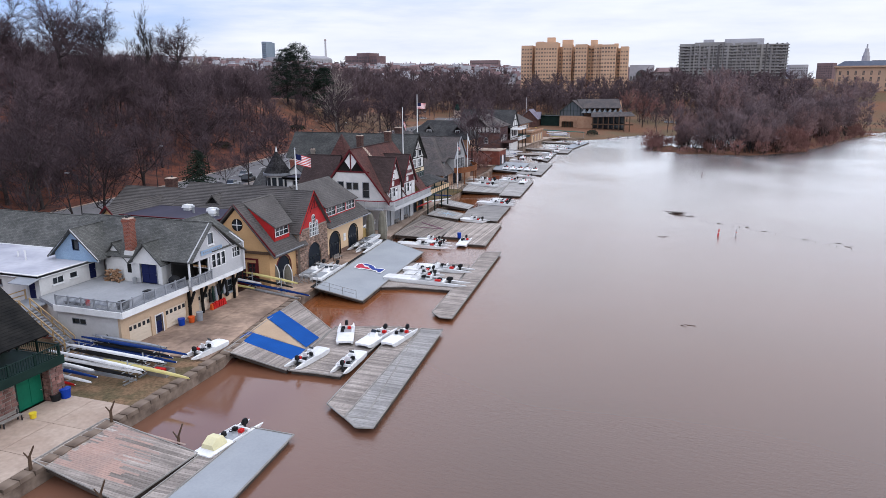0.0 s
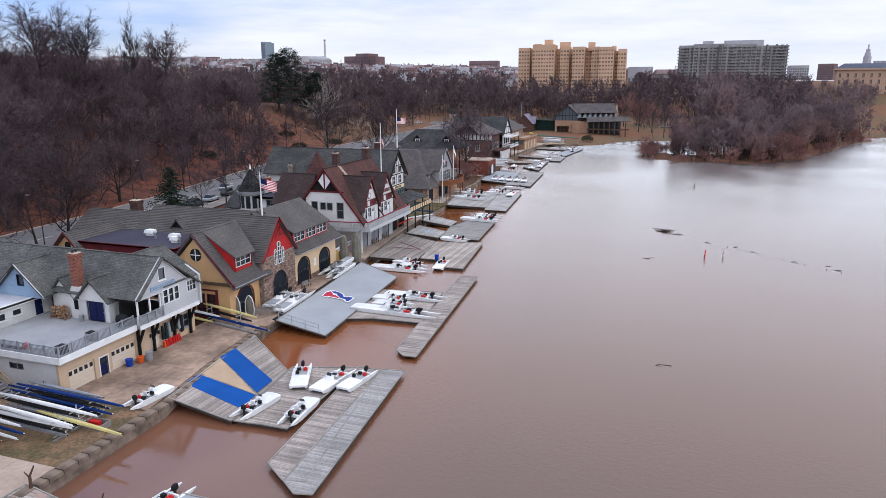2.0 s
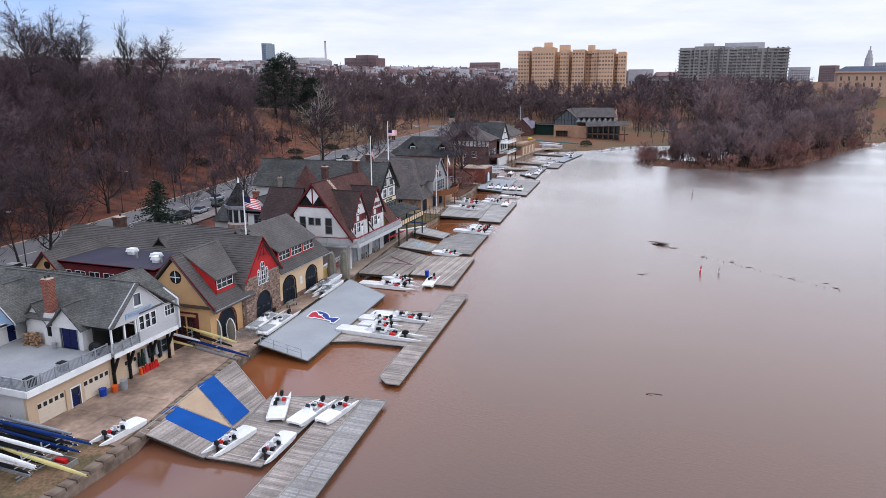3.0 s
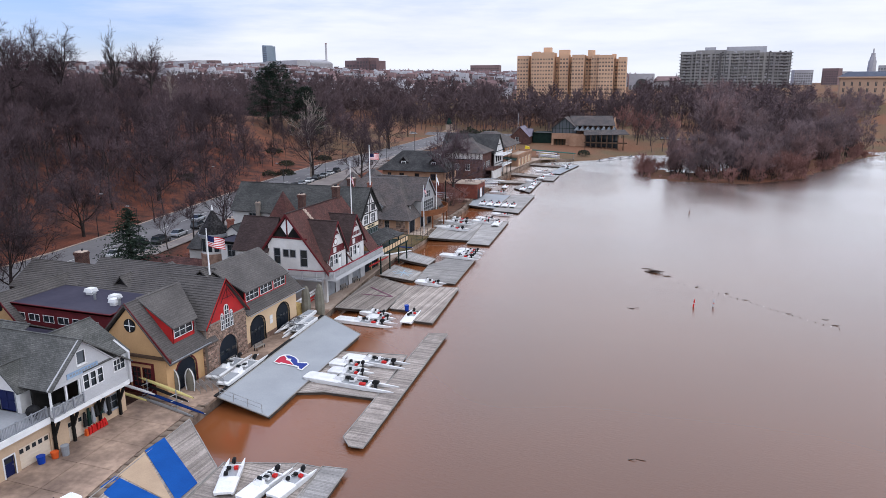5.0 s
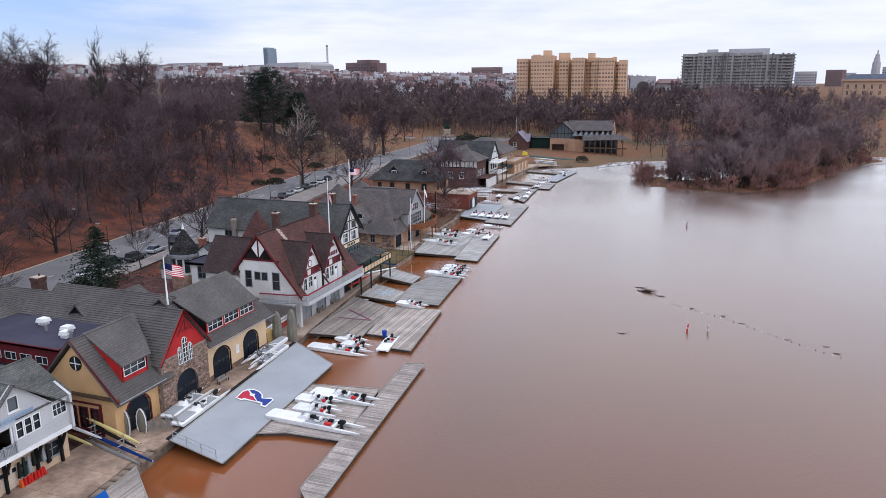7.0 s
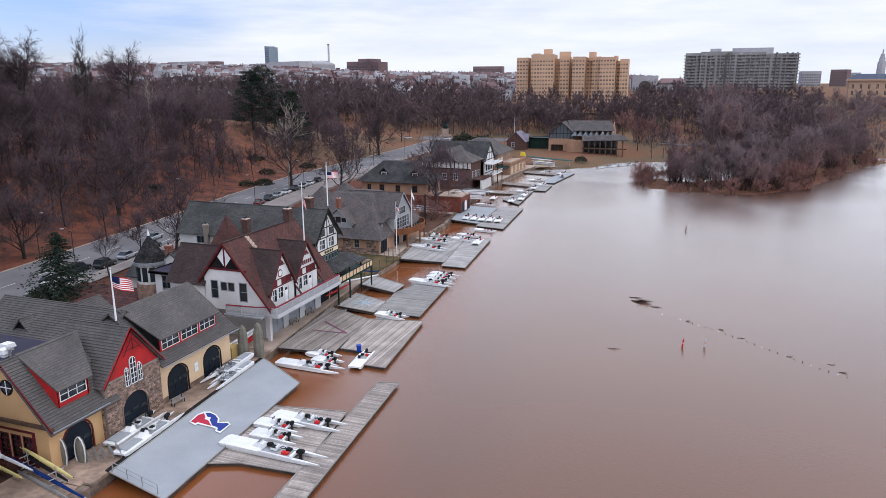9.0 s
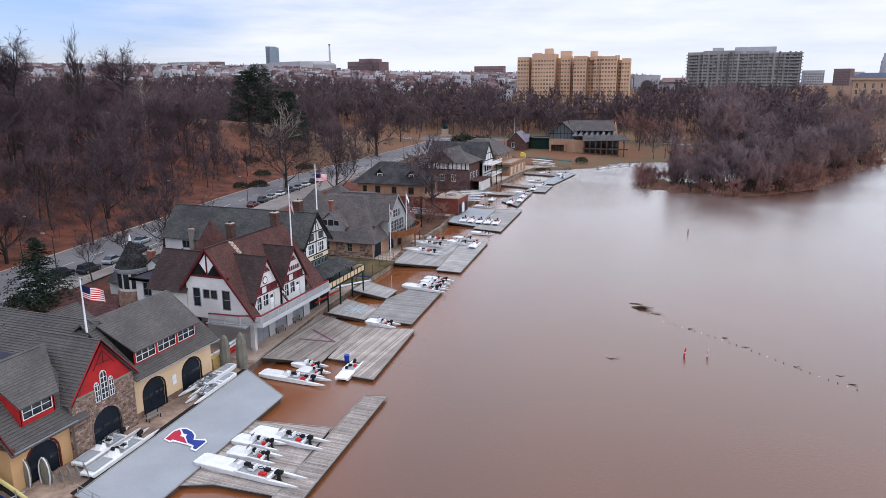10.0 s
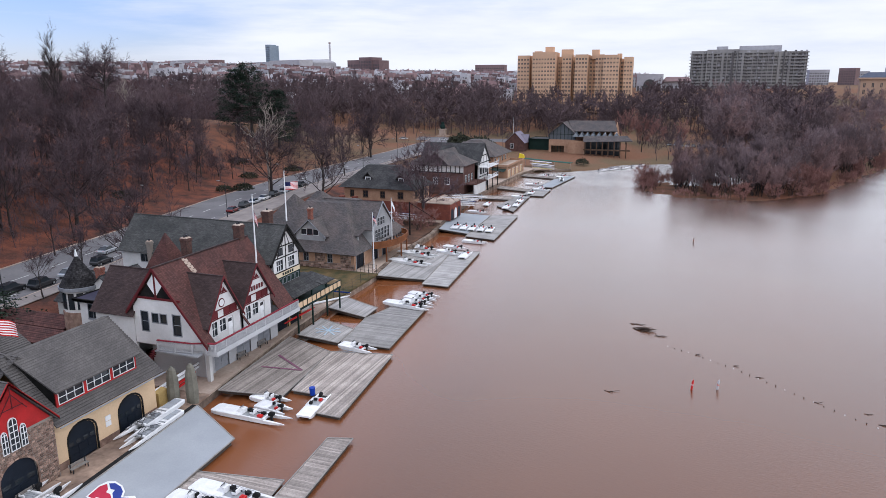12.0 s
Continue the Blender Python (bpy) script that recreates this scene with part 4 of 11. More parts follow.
dock(flat([(1.75, 33.8), (3.3, 32.6), (4.6, 32.9), (2.7, 55.0), (0.35, 54.7)], 0.47), M_PLANKGREY, 0.2, "x", "silver-grey timber floating dock with a pale edge")
dock(flat([(-0.4, 60.3), (1.0, 58.8), (2.4, 58.9), (0.0, 91.0), (-2.5, 90.2)]), M_PLANK, 0.22, "x", "long weathered timber floating dock with a pale edge")
dock(flat([(-11.0, 67.4), (-7.2, 68.9), (-1.0, 69.2), (-2.4, 82.0), (-13.0, 80.2), (-11.4, 78.0)], 0.4), M_PLANK, 0.18, "x", "brownish timber dock carrying white catamaran launches")
dock([(-16.6, 62.3, 1.28), (-9.6, 61.3, 0.55), (-11.2, 86.6, 0.6), (-18.8, 90.4, 1.3)], M_RAMPGREY, 40, "y", "broad smooth grey launching ramp with a club emblem")
dock([(-19.3, 94.6, 1.15), (-12.2, 97.0, 0.5), (-13.7, 111.0, 0.5), (-20.9, 112.4, 1.2)], M_PLANK, 0.2, "y", "weathered timber ramp with a faded purple chevron")
dock(flat([(-12.1, 98.8), (-7.0, 98.8), (-6.9, 94.7), (-3.5, 94.6), (-5.4, 113.0), (-13.9, 111.2)]), M_PLANK, 0.2, "y", GREYW)
dock([(-20.6, 113.8, 1.1), (-14.3, 114.2, 0.5), (-14.8, 120.0, 0.5), (-20.8, 121.0, 1.15)], M_PLANKGREY, 0.2, "y", "grey timber ramp with a pale blue star")
dock([(-22.4, 125.9, 1.15), (-15.6, 125.3, 0.5), (-15.8, 130.2, 0.5), (-22.6, 132.0, 1.15)], M_PLANKGREY, 0.2, "y", "grey timber gangway ramp")
dock(flat([(-14.2, 114.9), (-6.8, 114.9), (-8.4, 133.2), (-13.7, 132.6), (-15.5, 125.2)]), M_PLANKGREY, 0.2, "x", "silver-grey timber floating dock on muddy water")
dock([(-24.6, 146.0, 1.0), (-14.5, 147.9, 0.5), (-17.3, 170.6, 0.5), (-27.0, 167.0, 1.1)], M_PLANKGREY, 0.25, "y", "grey timber ramp beside a stone wall")
dock(flat([(-14.2, 145.5), (-9.2, 145.4), (-11.5, 172.4), (-17.2, 171.0)]), M_PLANKGREY, 0.25, "x", "silver-grey timber floating dock on muddy water")
dock([(-28.0, 190.0, 0.9), (-19.5, 188.5, 0.5), (-21.0, 213.0, 0.5), (-30.5, 212.0, 0.9)], M_RAMPGREY, 0.9, "y", "smooth grey launching ramp beside floats")
dock(flat([(-19.4, 186.0), (-11.9, 184.6), (-14.0, 215.8), (-20.8, 214.0)]), M_PLANKGREY, 0.3, "x", "silver-grey timber floating dock on muddy water")
dock(flat([(-24.0, 229.0), (-16.8, 221.0), (-18.6, 249.0), (-22.0, 247.0)]), M_PLANKGREY, 0.35, "x", "grey floating dock with moored launches")
dock(flat([(-33.0, 240.0), (-22.4, 240.0), (-22.6, 246.0), (-33.2, 246.0)], 0.5), M_PLANK, 0.35, "y", "timber gangway to a floating dock")
dock(flat([(-21.5, 250.5), (-14.6, 250.5), (-15.2, 266.0), (-21.8, 265.0)]), M_PLANKGREY, 0.35, "x", "grey floating dock with moored launches")
dock(flat([(-33.2, 262.0), (-21.8, 258.0), (-21.8, 263.0), (-33.2, 268.0)], 0.5), M_PLANK, 0.35, "y", "timber gangway to a floating dock")
dock(flat([(-20.5, 270.0), (-15.6, 270.0), (-13.0, 302.0), (-18.5, 302.0)]), M_RAMPGREY, 1.2, "x", "grey floating dock at the far end of the row")
dock(flat([(-33.0, 296.0), (-18.2, 292.0), (-18.2, 297.0), (-33.0, 304.0)], 0.5), M_PLANK, 0.35, "y", "timber gangway to a floating dock")


# carpets, markings and emblem laid on the ramps
def overlay(name, pts, material, label, category, lift=0.02):
    def on_ramp(x, y):
        return 1.2 + (x + 15.4) / 7.6 * -0.7
    bm = bmesh.new()
    slab(bm, [(x, y, on_ramp(x, y) + lift) for x, y in pts], 0.015)
    return tagged(part(name, bm, material), label, category)


random.seed(8)
pk = thing("board_overlay", (0, 0, 0), "faded pink painted boards on a timber ramp", "decking")
for k in range(30):
    bm = bmesh.new()
    y = 20.6 + 0.19 * k
    a, b = -13.6 + random.uniform(0, 1.2), -8.2 + random.uniform(-1.6, 1.4)
    zz = lambda x: 1.236 - 0.72 / 8.6 * (x + 14.6)
    slab(bm, [(a, y + 0.012, zz(a)), (b, y + 0.012, zz(b)), (b, y + 0.178, zz(b)), (a, y + 0.178, zz(a))], 0.03)
    part("board", bm, M_PINKBOARD, pk)
overlay("deck_carpet", [(-15.2, 44.2), (-8.0, 42.6), (-8.2, 45.3), (-15.3, 46.4)], M_BLUEMAT, "bright blue carpet band on a timber ramp", "carpet", 0.05)
overlay("deck_carpet", [(-15.9, 50.6), (-8.4, 45.8), (-8.5, 48.6), (-15.9, 53.2)], M_BLUEMAT, "bright blue carpet band on a timber ramp", "carpet", 0.05)
overlay("deck_carpet", [(-15.3, 46.6), (-8.3, 45.4), (-15.8, 50.4)], M_TANMAT, "tan carpet wedge between two blue bands", "carpet", 0.045)


def emblem():
    """Plain shapes in the club's colours on the grey ramp, each a thin painted plate."""
    e = thing("ramp_emblem", (-13.9, 74.0, 0.95), "red and blue painted club emblem on a grey ramp", "emblem", "")
    zz = lambda x: 0.955 - 0.1 * (x + 13.9) + 0.05
    def plate(name, pts, material, lift):
        bm = bmesh.new()
        slab(bm, [(x, y, zz(x) + lift) for x, y in pts], 0.01)
        part(name, bm, material, e)
    plate("white_field", [(-16.33, 72.86), (-16.61, 74.57), (-16.39, 75.36), (-15.83, 75.68), (-14.8, 75.45), (-14.06, 74.94), (-13.63, 74.28), (-12.86, 74.84), (-12.31, 74.48), (-12.19, 72.55), (-12.9, 72.63), (-13.06, 73.05), (-13.77, 73.09), (-15.28, 72.96), (-15.38, 72.64)], M_TRIMWHITE, 0.0)
    plate("red_stroke", [(-16.2, 72.98), (-16.41, 74.45), (-16.16, 75.06), (-15.48, 74.47), (-15.33, 74.09), (-14.82, 74.06), (-13.82, 73.28), (-15.5, 73.23), (-15.55, 72.94)], M_CRIMSON, 0.012)
    plate("blue_stroke", [(-16.05, 75.17), (-15.65, 75.44), (-14.86, 75.28), (-14.18, 74.83), (-13.71, 74.1), (-12.68, 74.54), (-12.46, 74.39), (-12.41, 72.85), (-12.79, 72.85), (-13.02, 73.29), (-13.48, 73.39), (-13.8, 73.38), (-14.76, 74.23), (-14.92, 74.69), (-15.32, 74.6)], M_DEEPBLUE, 0.014)


emblem()


def chevron():
    c = thing("ramp_chevron", (-15.5, 103, 0.8), "faded purple painted chevron on a timber ramp", "marking")
    zz = lambda x: 1.17 + (x + 20) / 7.2 * -0.67 + 0.03
    for p, q in (((-18.75, 102.4), (-13.9, 104.0)), ((-18.8, 106.4), (-13.9, 104.0))):
        bm = bmesh.new()
        beam(bm, (*p, zz(p[0])), (*q, zz(q[0])), 0.32, 0.02)
        part("stroke", bm, mat("faded_purple_paint", (0.13, 0.05, 0.09), (0.17, 0.08, 0.11), 0.8), c)
    s = thing("ramp_star", (-17.6, 117.4, 0.8), "pale blue painted star on a timber ramp", "marking")
    for k in range(4):
        a = math.pi * k / 4 + 0.2
        bm = bmesh.new()
        p, q = (-17.6 + 1.9 * math.cos(a), 117.4 + 1.9 * math.sin(a)), (-17.6 - 1.9 * math.cos(a), 117.4 - 1.9 * math.sin(a))
        z2 = lambda x: 1.1 + (x + 20.6) / 6.3 * -0.6 + 0.035 + 0.002 * k
        beam(bm, (*p, z2(p[0])), (*q, z2(q[0])), 0.22, 0.02)
        part("ray", bm, mat("pale_blue_paint", (0.28, 0.40, 0.52), (0.4, 0.46, 0.5), 0.8), s)


chevron()

# ---- boathouses ----
G = 1.2  # level of the aprons


def trim_line(parent, p, q, material, w=0.16, h=0.22, name="trim"):
    bm = bmesh.new()
    beam(bm, p, q, w, h)
    return part(name, bm, material, parent)


def barge(parent, fr, apex, feet, material, d=0.12, w=0.3, drop=0.3, name="bargeboard"):
    """Boards along the slopes of a gable: apex (u, v) and feet [(u, v), (u, v)]."""
    for f in feet:
        bm = bmesh.new()
        hexa(bm, [on(fr, f[0], f[1], 0.0), on(fr, apex[0], apex[1], 0.0), on(fr, apex[0], apex[1] - drop, 0.0), on(fr, f[0], f[1] - drop, 0.0)],
             [on(fr, f[0], f[1], d), on(fr, apex[0], apex[1], d), on(fr, apex[0], apex[1] - drop, d), on(fr, f[0], f[1] - drop, d)])
        part(name, bm, material, parent)


def timbers(parent, fr, lines, material, w=0.2, d=0.05, name="timber"):
    """Half-timber boards on a facade: lines (u0, v0, u1, v1)."""
    for u0, v0, u1, v1 in lines:
        a, b = Vector((u0, v0)), Vector((u1, v1))
        n = (b - a).normalized()
        s = Vector((-n.y, n.x)) * w / 2
        bm = bmesh.new()
        fpoly(bm, fr, [tuple(a - s), tuple(b - s), tuple(b + s), tuple(a + s)], 0.0, d)
        part(name, bm, material, parent)


def chimney(parent, x, y, z0, z1, w, material, cap=None, pots=1, name="chimney"):
    """A straight brick stack with a corbelled head in three courses, a weathered cap and flues."""
    stack = {M_BRICK: M_CHIMNEY, M_BRICKDARK: M_CHIMNEYDARK}.get(material, material)
    bm = bmesh.new()
    box(bm, x - w / 2, x + w / 2, y - w / 2, y + w / 2, z0, z1 - 0.55)
    c = part(name, bm, stack, parent)
    bm = bmesh.new()
    for k, (a, b, g) in enumerate(((0.55, 0.4, 0.05), (0.4, 0.18, 0.1), (0.18, 0.06, 0.04))):
        box(bm, x - w / 2 - g, x + w / 2 + g, y - w / 2 - g, y + w / 2 + g, z1 - a + 0.002 * k, z1 - b)
    part("chimney_head", bm, stack, c)
    bm = bmesh.new()
    g = w / 2 + 0.02
    hexa(bm, [(x - g, y - g, z1 - 0.06), (x + g, y - g, z1 - 0.06), (x + g, y + g, z1 - 0.06), (x - g, y + g, z1 - 0.06)], [(x - g * 0.8, y - g * 0.8, z1 + 0.06), (x + g * 0.8, y - g * 0.8, z1 + 0.06), (x + g * 0.8, y + g * 0.8, z1 + 0.06), (x - g * 0.8, y + g * 0.8, z1 + 0.06)])
    part("chimney_cap", bm, cap or M_CONCRETE2, c)
    for k in range(max(pots, 1)):
        bm = bmesh.new()
        o = (k - (pots - 1) / 2) * 0.42
        rod(bm, (x, y + o, z1 + 0.04), (x, y + o, z1 + 0.34), 0.15, 0.12, 8)
        part("chimney_pot", bm, M_DARKMETAL, c)
    return c


def shell_walls(parent, x0, x1, y0, y1, z0, z1, material, thick=0.3, skip=""):
    """The plain back and far walls of a house, which close it."""
    bm = bmesh.new()
    if "b" not in skip:
        box(bm, x0, x0 + thick, y0, y1, z0, z1)
    if "f" not in skip:
        box(bm, x0 + thick + 0.002, x1 - thick - 0.002, y1 - thick, y1, z0, z1)
    if "n" not in skip:
        box(bm, x0 + thick + 0.002, x1 - thick - 0.002, y0, y0 + thick, z0, z1)
    if "r" not in skip:
        box(bm, x1 - thick, x1, y0, y1, z0, z1)
    return part("wall", bm, material, parent)


def gable_poly(u0, u1, c, v0, ve, va):
    return [(u0, v0), (u1, v0), (u1, ve), (c, va), (u0, ve)]


def flat_roof(parent, x0, x1, y0, y1, z, material, edge=None, up=0.25, name="flat_roof"):
    bm = bmesh.new()
    box(bm, x0, x1, y0, y1, z - 0.2, z)
    r = part(name, bm, material, parent)
    bm = bmesh.new()
    t = 0.22
    for a in ((x0, x0 + t, y0, y1), (x1 - t, x1, y0, y1), (x0 + t, x1 - t, y0, y0 + t), (x0 + t, x1 - t, y1 - t, y1)):
        box(bm, *a, z - 0.3, z + up)
    part("parapet", bm, edge or material, r)
    return r


def vent(parent, x, y, z, sx, sy, h, material=None, name="roof_vent"):
    bm = bmesh.new()
    box(bm, x - sx * 0.35, x + sx * 0.35, y - sy * 0.35, y + sy * 0.35, z, z + h * 0.5)
    hexa(bm, [(x - sx / 2, y - sy / 2, z + h * 0.45), (x + sx / 2, y - sy / 2, z + h * 0.45), (x + sx / 2, y + sy / 2, z + h * 0.45), (x - sx / 2, y + sy / 2, z + h * 0.45)],
         [(x - sx * 0.4, y - sy * 0.4, z + h), (x + sx * 0.4, y - sy * 0.4, z + h), (x + sx * 0.4, y + sy * 0.4, z + h), (x - sx * 0.4, y + sy * 0.4, z + h)])
    return part(name, bm, material or M_TRIMWHITE, parent)


def stonework(parent, fr, outline, holes, stone, mortar=None, size=(0.44, 0.25), name="wall", proud=0.05, seed=1, limit=1400):
    """A wall of mortar with rough stones set proud on it."""
    w = wall(parent, fr, outline, holes, mortar or M_MORTAR, name=name)
    rng = random.Random(seed)

    def inside(u, v, poly):
        c = False
        for (ua, va), (ub, vb) in zip(poly, poly[1:] + poly[:1]):
            if (va > v) != (vb > v) and u < ua + (ub - ua) * (v - va) / (vb - va):
                c = not c
        return c

    us, vs = [p[0] for p in outline], [p[1] for p in outline]
    v, count = min(vs), 0
    bm = bmesh.new()
    while v < max(vs) - 0.05:
        h = size[1] * rng.uniform(0.75, 1.25)
        u = min(us)
        while u < max(us) - 0.05 and count < limit:
            ln = size[0] * rng.uniform(0.6, 1.4)
            u2 = min(u + ln, max(us))
            cs = [(u + 0.02, v + 0.02), (u2 - 0.02, v + 0.02), (u2 - 0.02, v + h - 0.03), (u + 0.02, v + h - 0.03)]
            if u2 - u > 0.1 and all(inside(a, b, outline) for a, b in cs) and not any(inside(a, b, q) for q in holes for a, b in cs + [((u + u2) / 2, v + h / 2)]):
                j = lambda: rng.uniform(-0.02, 0.02)
                lo = [on(fr, a + j(), b + j(), 0.0) for a, b in cs]
                mid = ((u + u2) / 2, v + h / 2)
                hi = [on(fr, mid[0] + (a - mid[0]) * 0.86, mid[1] + (b - mid[1]) * 0.82, proud * rng.uniform(0.6, 1.3)) for a, b in cs]
                hexa(bm, lo, hi)
                count += 1
            u = u2
        v += h
    part("stone_facing", bm, stone, w, kind="stuff")
    return w


# ---- the white club with a roof deck ----
def house_deck():
    h = thing("boathouse", (-32, 48, G), "white stucco boathouse with grey shingle roofs and a roof deck", "boathouse", "boathouses")
    # ground floor: river front with garage doors
    fx = face_x(-23.8)
    holes = [rect(39.3, 42.3, G, 3.3), rect(42.9, 43.9, G, 3.1), rect(44.4, 47.6, G, 3.3), rect(49.6, 52.6, G, 3.3), rect(54.3, 55.7, 2.2, 3.6)]
    wall(h, fx, rect(38.3, 56.8, G, 4.6), holes, M_GARAGETAN)
    door(h, fx, 39.3, 42.3, G, 3.3, M_GARAGEDOOR, (1, 4), 5, name="garage_door", knob=False)
    door(h, fx, 44.4, 47.6, G, 3.3, M_GARAGEDOOR, (1, 4), 5, name="garage_door", knob=False)
    door(h, fx, 49.6, 52.6, G, 3.3, M_GARAGEDOOR, (1, 4), 5, name="garage_door", knob=False)
    door(h, fx, 42.9, 43.9, G, 3.1, M_NAVY, (1, 2), 1, M_TRIMWHITE)
    window(h, fx, 54.3, 55.7, 2.2, 3.6, 2, 2, M_TRIMGREY)
    fy = face_y(38.3)
    wall(h, fy, rect(-31.4, -24.1, G - 0.1, 4.6), [rect(-29.6, -28.0, 3.3, 3.8)], M_WHITE)
    bm = bmesh.new()
    hexa(bm, [(-31.42, 38.3, G - 0.1), (-31.42, 38.6, G - 0.1), (-35.2, 40.08, G - 0.1), (-35.2, 39.8, G - 0.1)], [(-31.42, 38.3, 4.6), (-31.42, 38.6, 4.6), (-35.2, 40.08, 4.6), (-35.2, 39.8, 4.6)])
    part("wall", bm, M_WHITE, h)
    window(h, fy, -29.6, -28.0, 3.3, 3.8, 2, 1, M_TRIMGREY, trim=0.05, sill=False)
    shell_walls(h, -62, -24.1, 37.4, 56.8, G, 4.3, M_WHITE, skip="nr")
    # deck over it
    bm = bmesh.new()
    slab(bm, [(-31.4, 38.0, 5.02), (-23.2, 38.0, 5.02), (-23.2, 47.3, 5.02), (-22.75, 47.3, 5.02), (-22.75, 49.9, 5.02), (-25.0, 49.9, 5.02), (-25.0, 50.6, 5.02), (-35.2, 50.6, 5.02), (-35.2, 39.7, 5.02)], 0.35)
    dk = part("roof_deck", bm, M_DECKGREY, h)
    for q in ((-23.18, -23.06, 37.88, 47.28, 4.5, 5.1), (-22.68, -22.56, 47.3, 56.4, 4.55, 4.98), (-31.4, -23.2, 37.86, 37.98, 4.5, 5.1)):
        bm = bmesh.new()
        box(bm, *q)
        part("fascia", bm, M_TRIMWHITE, dk)
    railing(h, [(-31.3, 38.15), (-23.35, 38.15), (-23.35, 47.2)], 5.02, 6.0, M_TRIMGREY)
    # brackets below the overhang
    for y in (47.9, 50.0, 53.2, 55.8):
        bm = bmesh.new()
        beam(bm, (-23.7, y, 2.5), (-22.85, y, 4.35), 0.2, 0.24)
        beam(bm, (-23.6, y, G), (-23.6, y, 4.3), 0.24, 0.24)
        part("bracket", bm, M_BLACK, h)
    # upper storey, river front with a gable
    fx = face_x(-22.7)
    holes = [rect(51.0, 51.6, 6.2, 7.6), rect(51.85, 52.45, 6.2, 7.6), rect(52.7, 53.3, 6.2, 7.6), rect(54.75, 56.1, 6.5, 7.6), rect(50.55, 51.45, 8.9, 10.1)]
    wall(h, fx, [(47.3, 4.95), (56.4, 4.95), (56.4, 8.1), (54.6, 8.1), (51.0, 11.2), (47.3, 8.0), (47.3, 7.5), (50.7, 7.5), (50.7, 5.7), (47.3, 5.7)], holes, M_GREYWALL)
    for k in range(12):
        bm = bmesh.new()
        v = 5.05 + k * 0.26
        fbox(bm, fx, 50.75 if 5.6 < v < 7.5 else 47.35, 56.35, v, v + 0.02, 0.0, 0.025)
        if not 6.2 < v < 7.8:
            part("clapboard", bm, M_GREYWALL, h)
        else:
            bm.free()
    for a in ((51.0, 51.6), (51.85, 52.45), (52.7, 53.3)):
        window(h, fx, *a, 6.2, 7.6, 1, 2, M_TRIMWHITE, trim=0.1, sill=False)
    for a in ((54.75, 56.1),):
        window(h, fx, *a, 6.5, 7.6, 3, 2, M_TRIMWHITE, trim=0.1, sill=False)
    window(h, fx, 50.55, 51.45, 8.9, 10.1, 1, 1, M_TRIMWHITE, trim=0.1, glass=M_GLASSSKY)
    bm = bmesh.new()
    fbox(bm, fx, 49.2, 52.8, 7.95, 8.45, 0.03, 0.09)
    part("sign_board", bm, M_BLUEWALL, h)
    for k in range(9):
        bm = bmesh.new()
        fbox(bm, fx, 49.5 + k * 0.35, 49.75 + k * 0.35, 8.12, 8.3, 0.09, 0.1)
        part("sign_bar", bm, M_TRIMGREY, h)
    barge(h, fx, (51.0, 11.35), [(47.0, 7.85), (54.9, 7.85)], M_GREYWALL, drop=0.16)
    # porch recess behind the gable's left half
    bm = bmesh.new()
    box(bm, -25.2, -25.0, 47.4, 50.7, 4.7, 7.8)
    box(bm, -25.0, -22.95, 47.2, 47.35, 7.4, 7.8)
    part("porch_wall", bm, M_BLACK, h)
    for y in (47.4, 49.1, 50.6):
        bm = bmesh.new()
        box(bm, -22.95, -22.8, y - 0.08, y + 0.08, 4.7, 7.6)
        part("porch_post", bm, M_TRIMWHITE, h)
    railing(h, [(-22.6, 47.3), (-22.6, 50.7)], 5.02, 6.0, M_TRIMGREY, post=1.1)
    # inner walls facing the deck
    fy = face_y(48.6)
    wall(h, fy, [(-35.2, 4.7), (-25.2, 4.7), (-25.2, 7.6), (-35.2, 7.6)], [rect(-34.7, -33.8, 5.03, 7.1)], M_WHITE)
    fp = face_y(47.05)
    wall(h, fp, rect(-29.65, -26.15, 5.03, 7.6), [rect(-28.9, -26.8, 5.03, 7.3)], M_WHITE, 0.2, "porch_front")
    door(h, fp, -28.9, -26.8, 5.03, 7.3, M_NAVY, (2, 2), 0, M_TRIMGREY)
    door(h, fy, -34.7, -33.8, 5.03, 7.1, M_BLACK, (1, 2))
    wall(h, face_y(46.9), gable_poly(-29.7, -26.1, -27.9, 7.2, 7.7, 9.3), [], M_WHITE, 0.25)
    gable(h, "y", 46.5, 51.0, -27.9, 1.9, 7.6, 9.5, M_SLATE_GREEN, 0.35)
    for x in (-29.64, -26.31):
        bm = bmesh.new()
        box(bm, x, x + 0.15, 47.27, 48.58, 5.03, 7.6)
        part("porch_cheek", bm, M_WHITE, h)
    # chimney breast
    bm = bmesh.new()
    fy2 = face_y(47.2)
    fpoly(bm, fy2, [(-31.3, 4.7), (-29.7, 4.7), (-29.7, 7.3), (-30.05, 8.4), (-30.95, 8.4), (-31.3, 7.3)], -2.0, 0.0)
    part("chimney_breast", bm, M_WHITE, h)
    bm = bmesh.new()
    fbox(bm, fy2, -30.75, -30.25, 6.0, 7.0, 0.0, 0.05)
    part("niche", bm, M_BLACK, h)
    chimney(h, -30.5, 47.75, 8.3, 11.9, 0.86, M_BRICK, pots=2)
    wall(h, face_y(47.5), gable_poly(-33.9, -31.2, -32.6, 4.7, 7.4, 9.0), [], M_WHITE, 0.25)
    gable(h, "y", 47.2, 51.0, -32.6, 1.6, 7.4, 9.2, M_SLATE_GREEN, 0.25)
    # roofs
    gable(h, "x", -40.0, -22.2, 51.0, 3.7, 8.0, 11.3, M_SLATE_GREEN, 0.3, half2=5.5, z02=7.2)
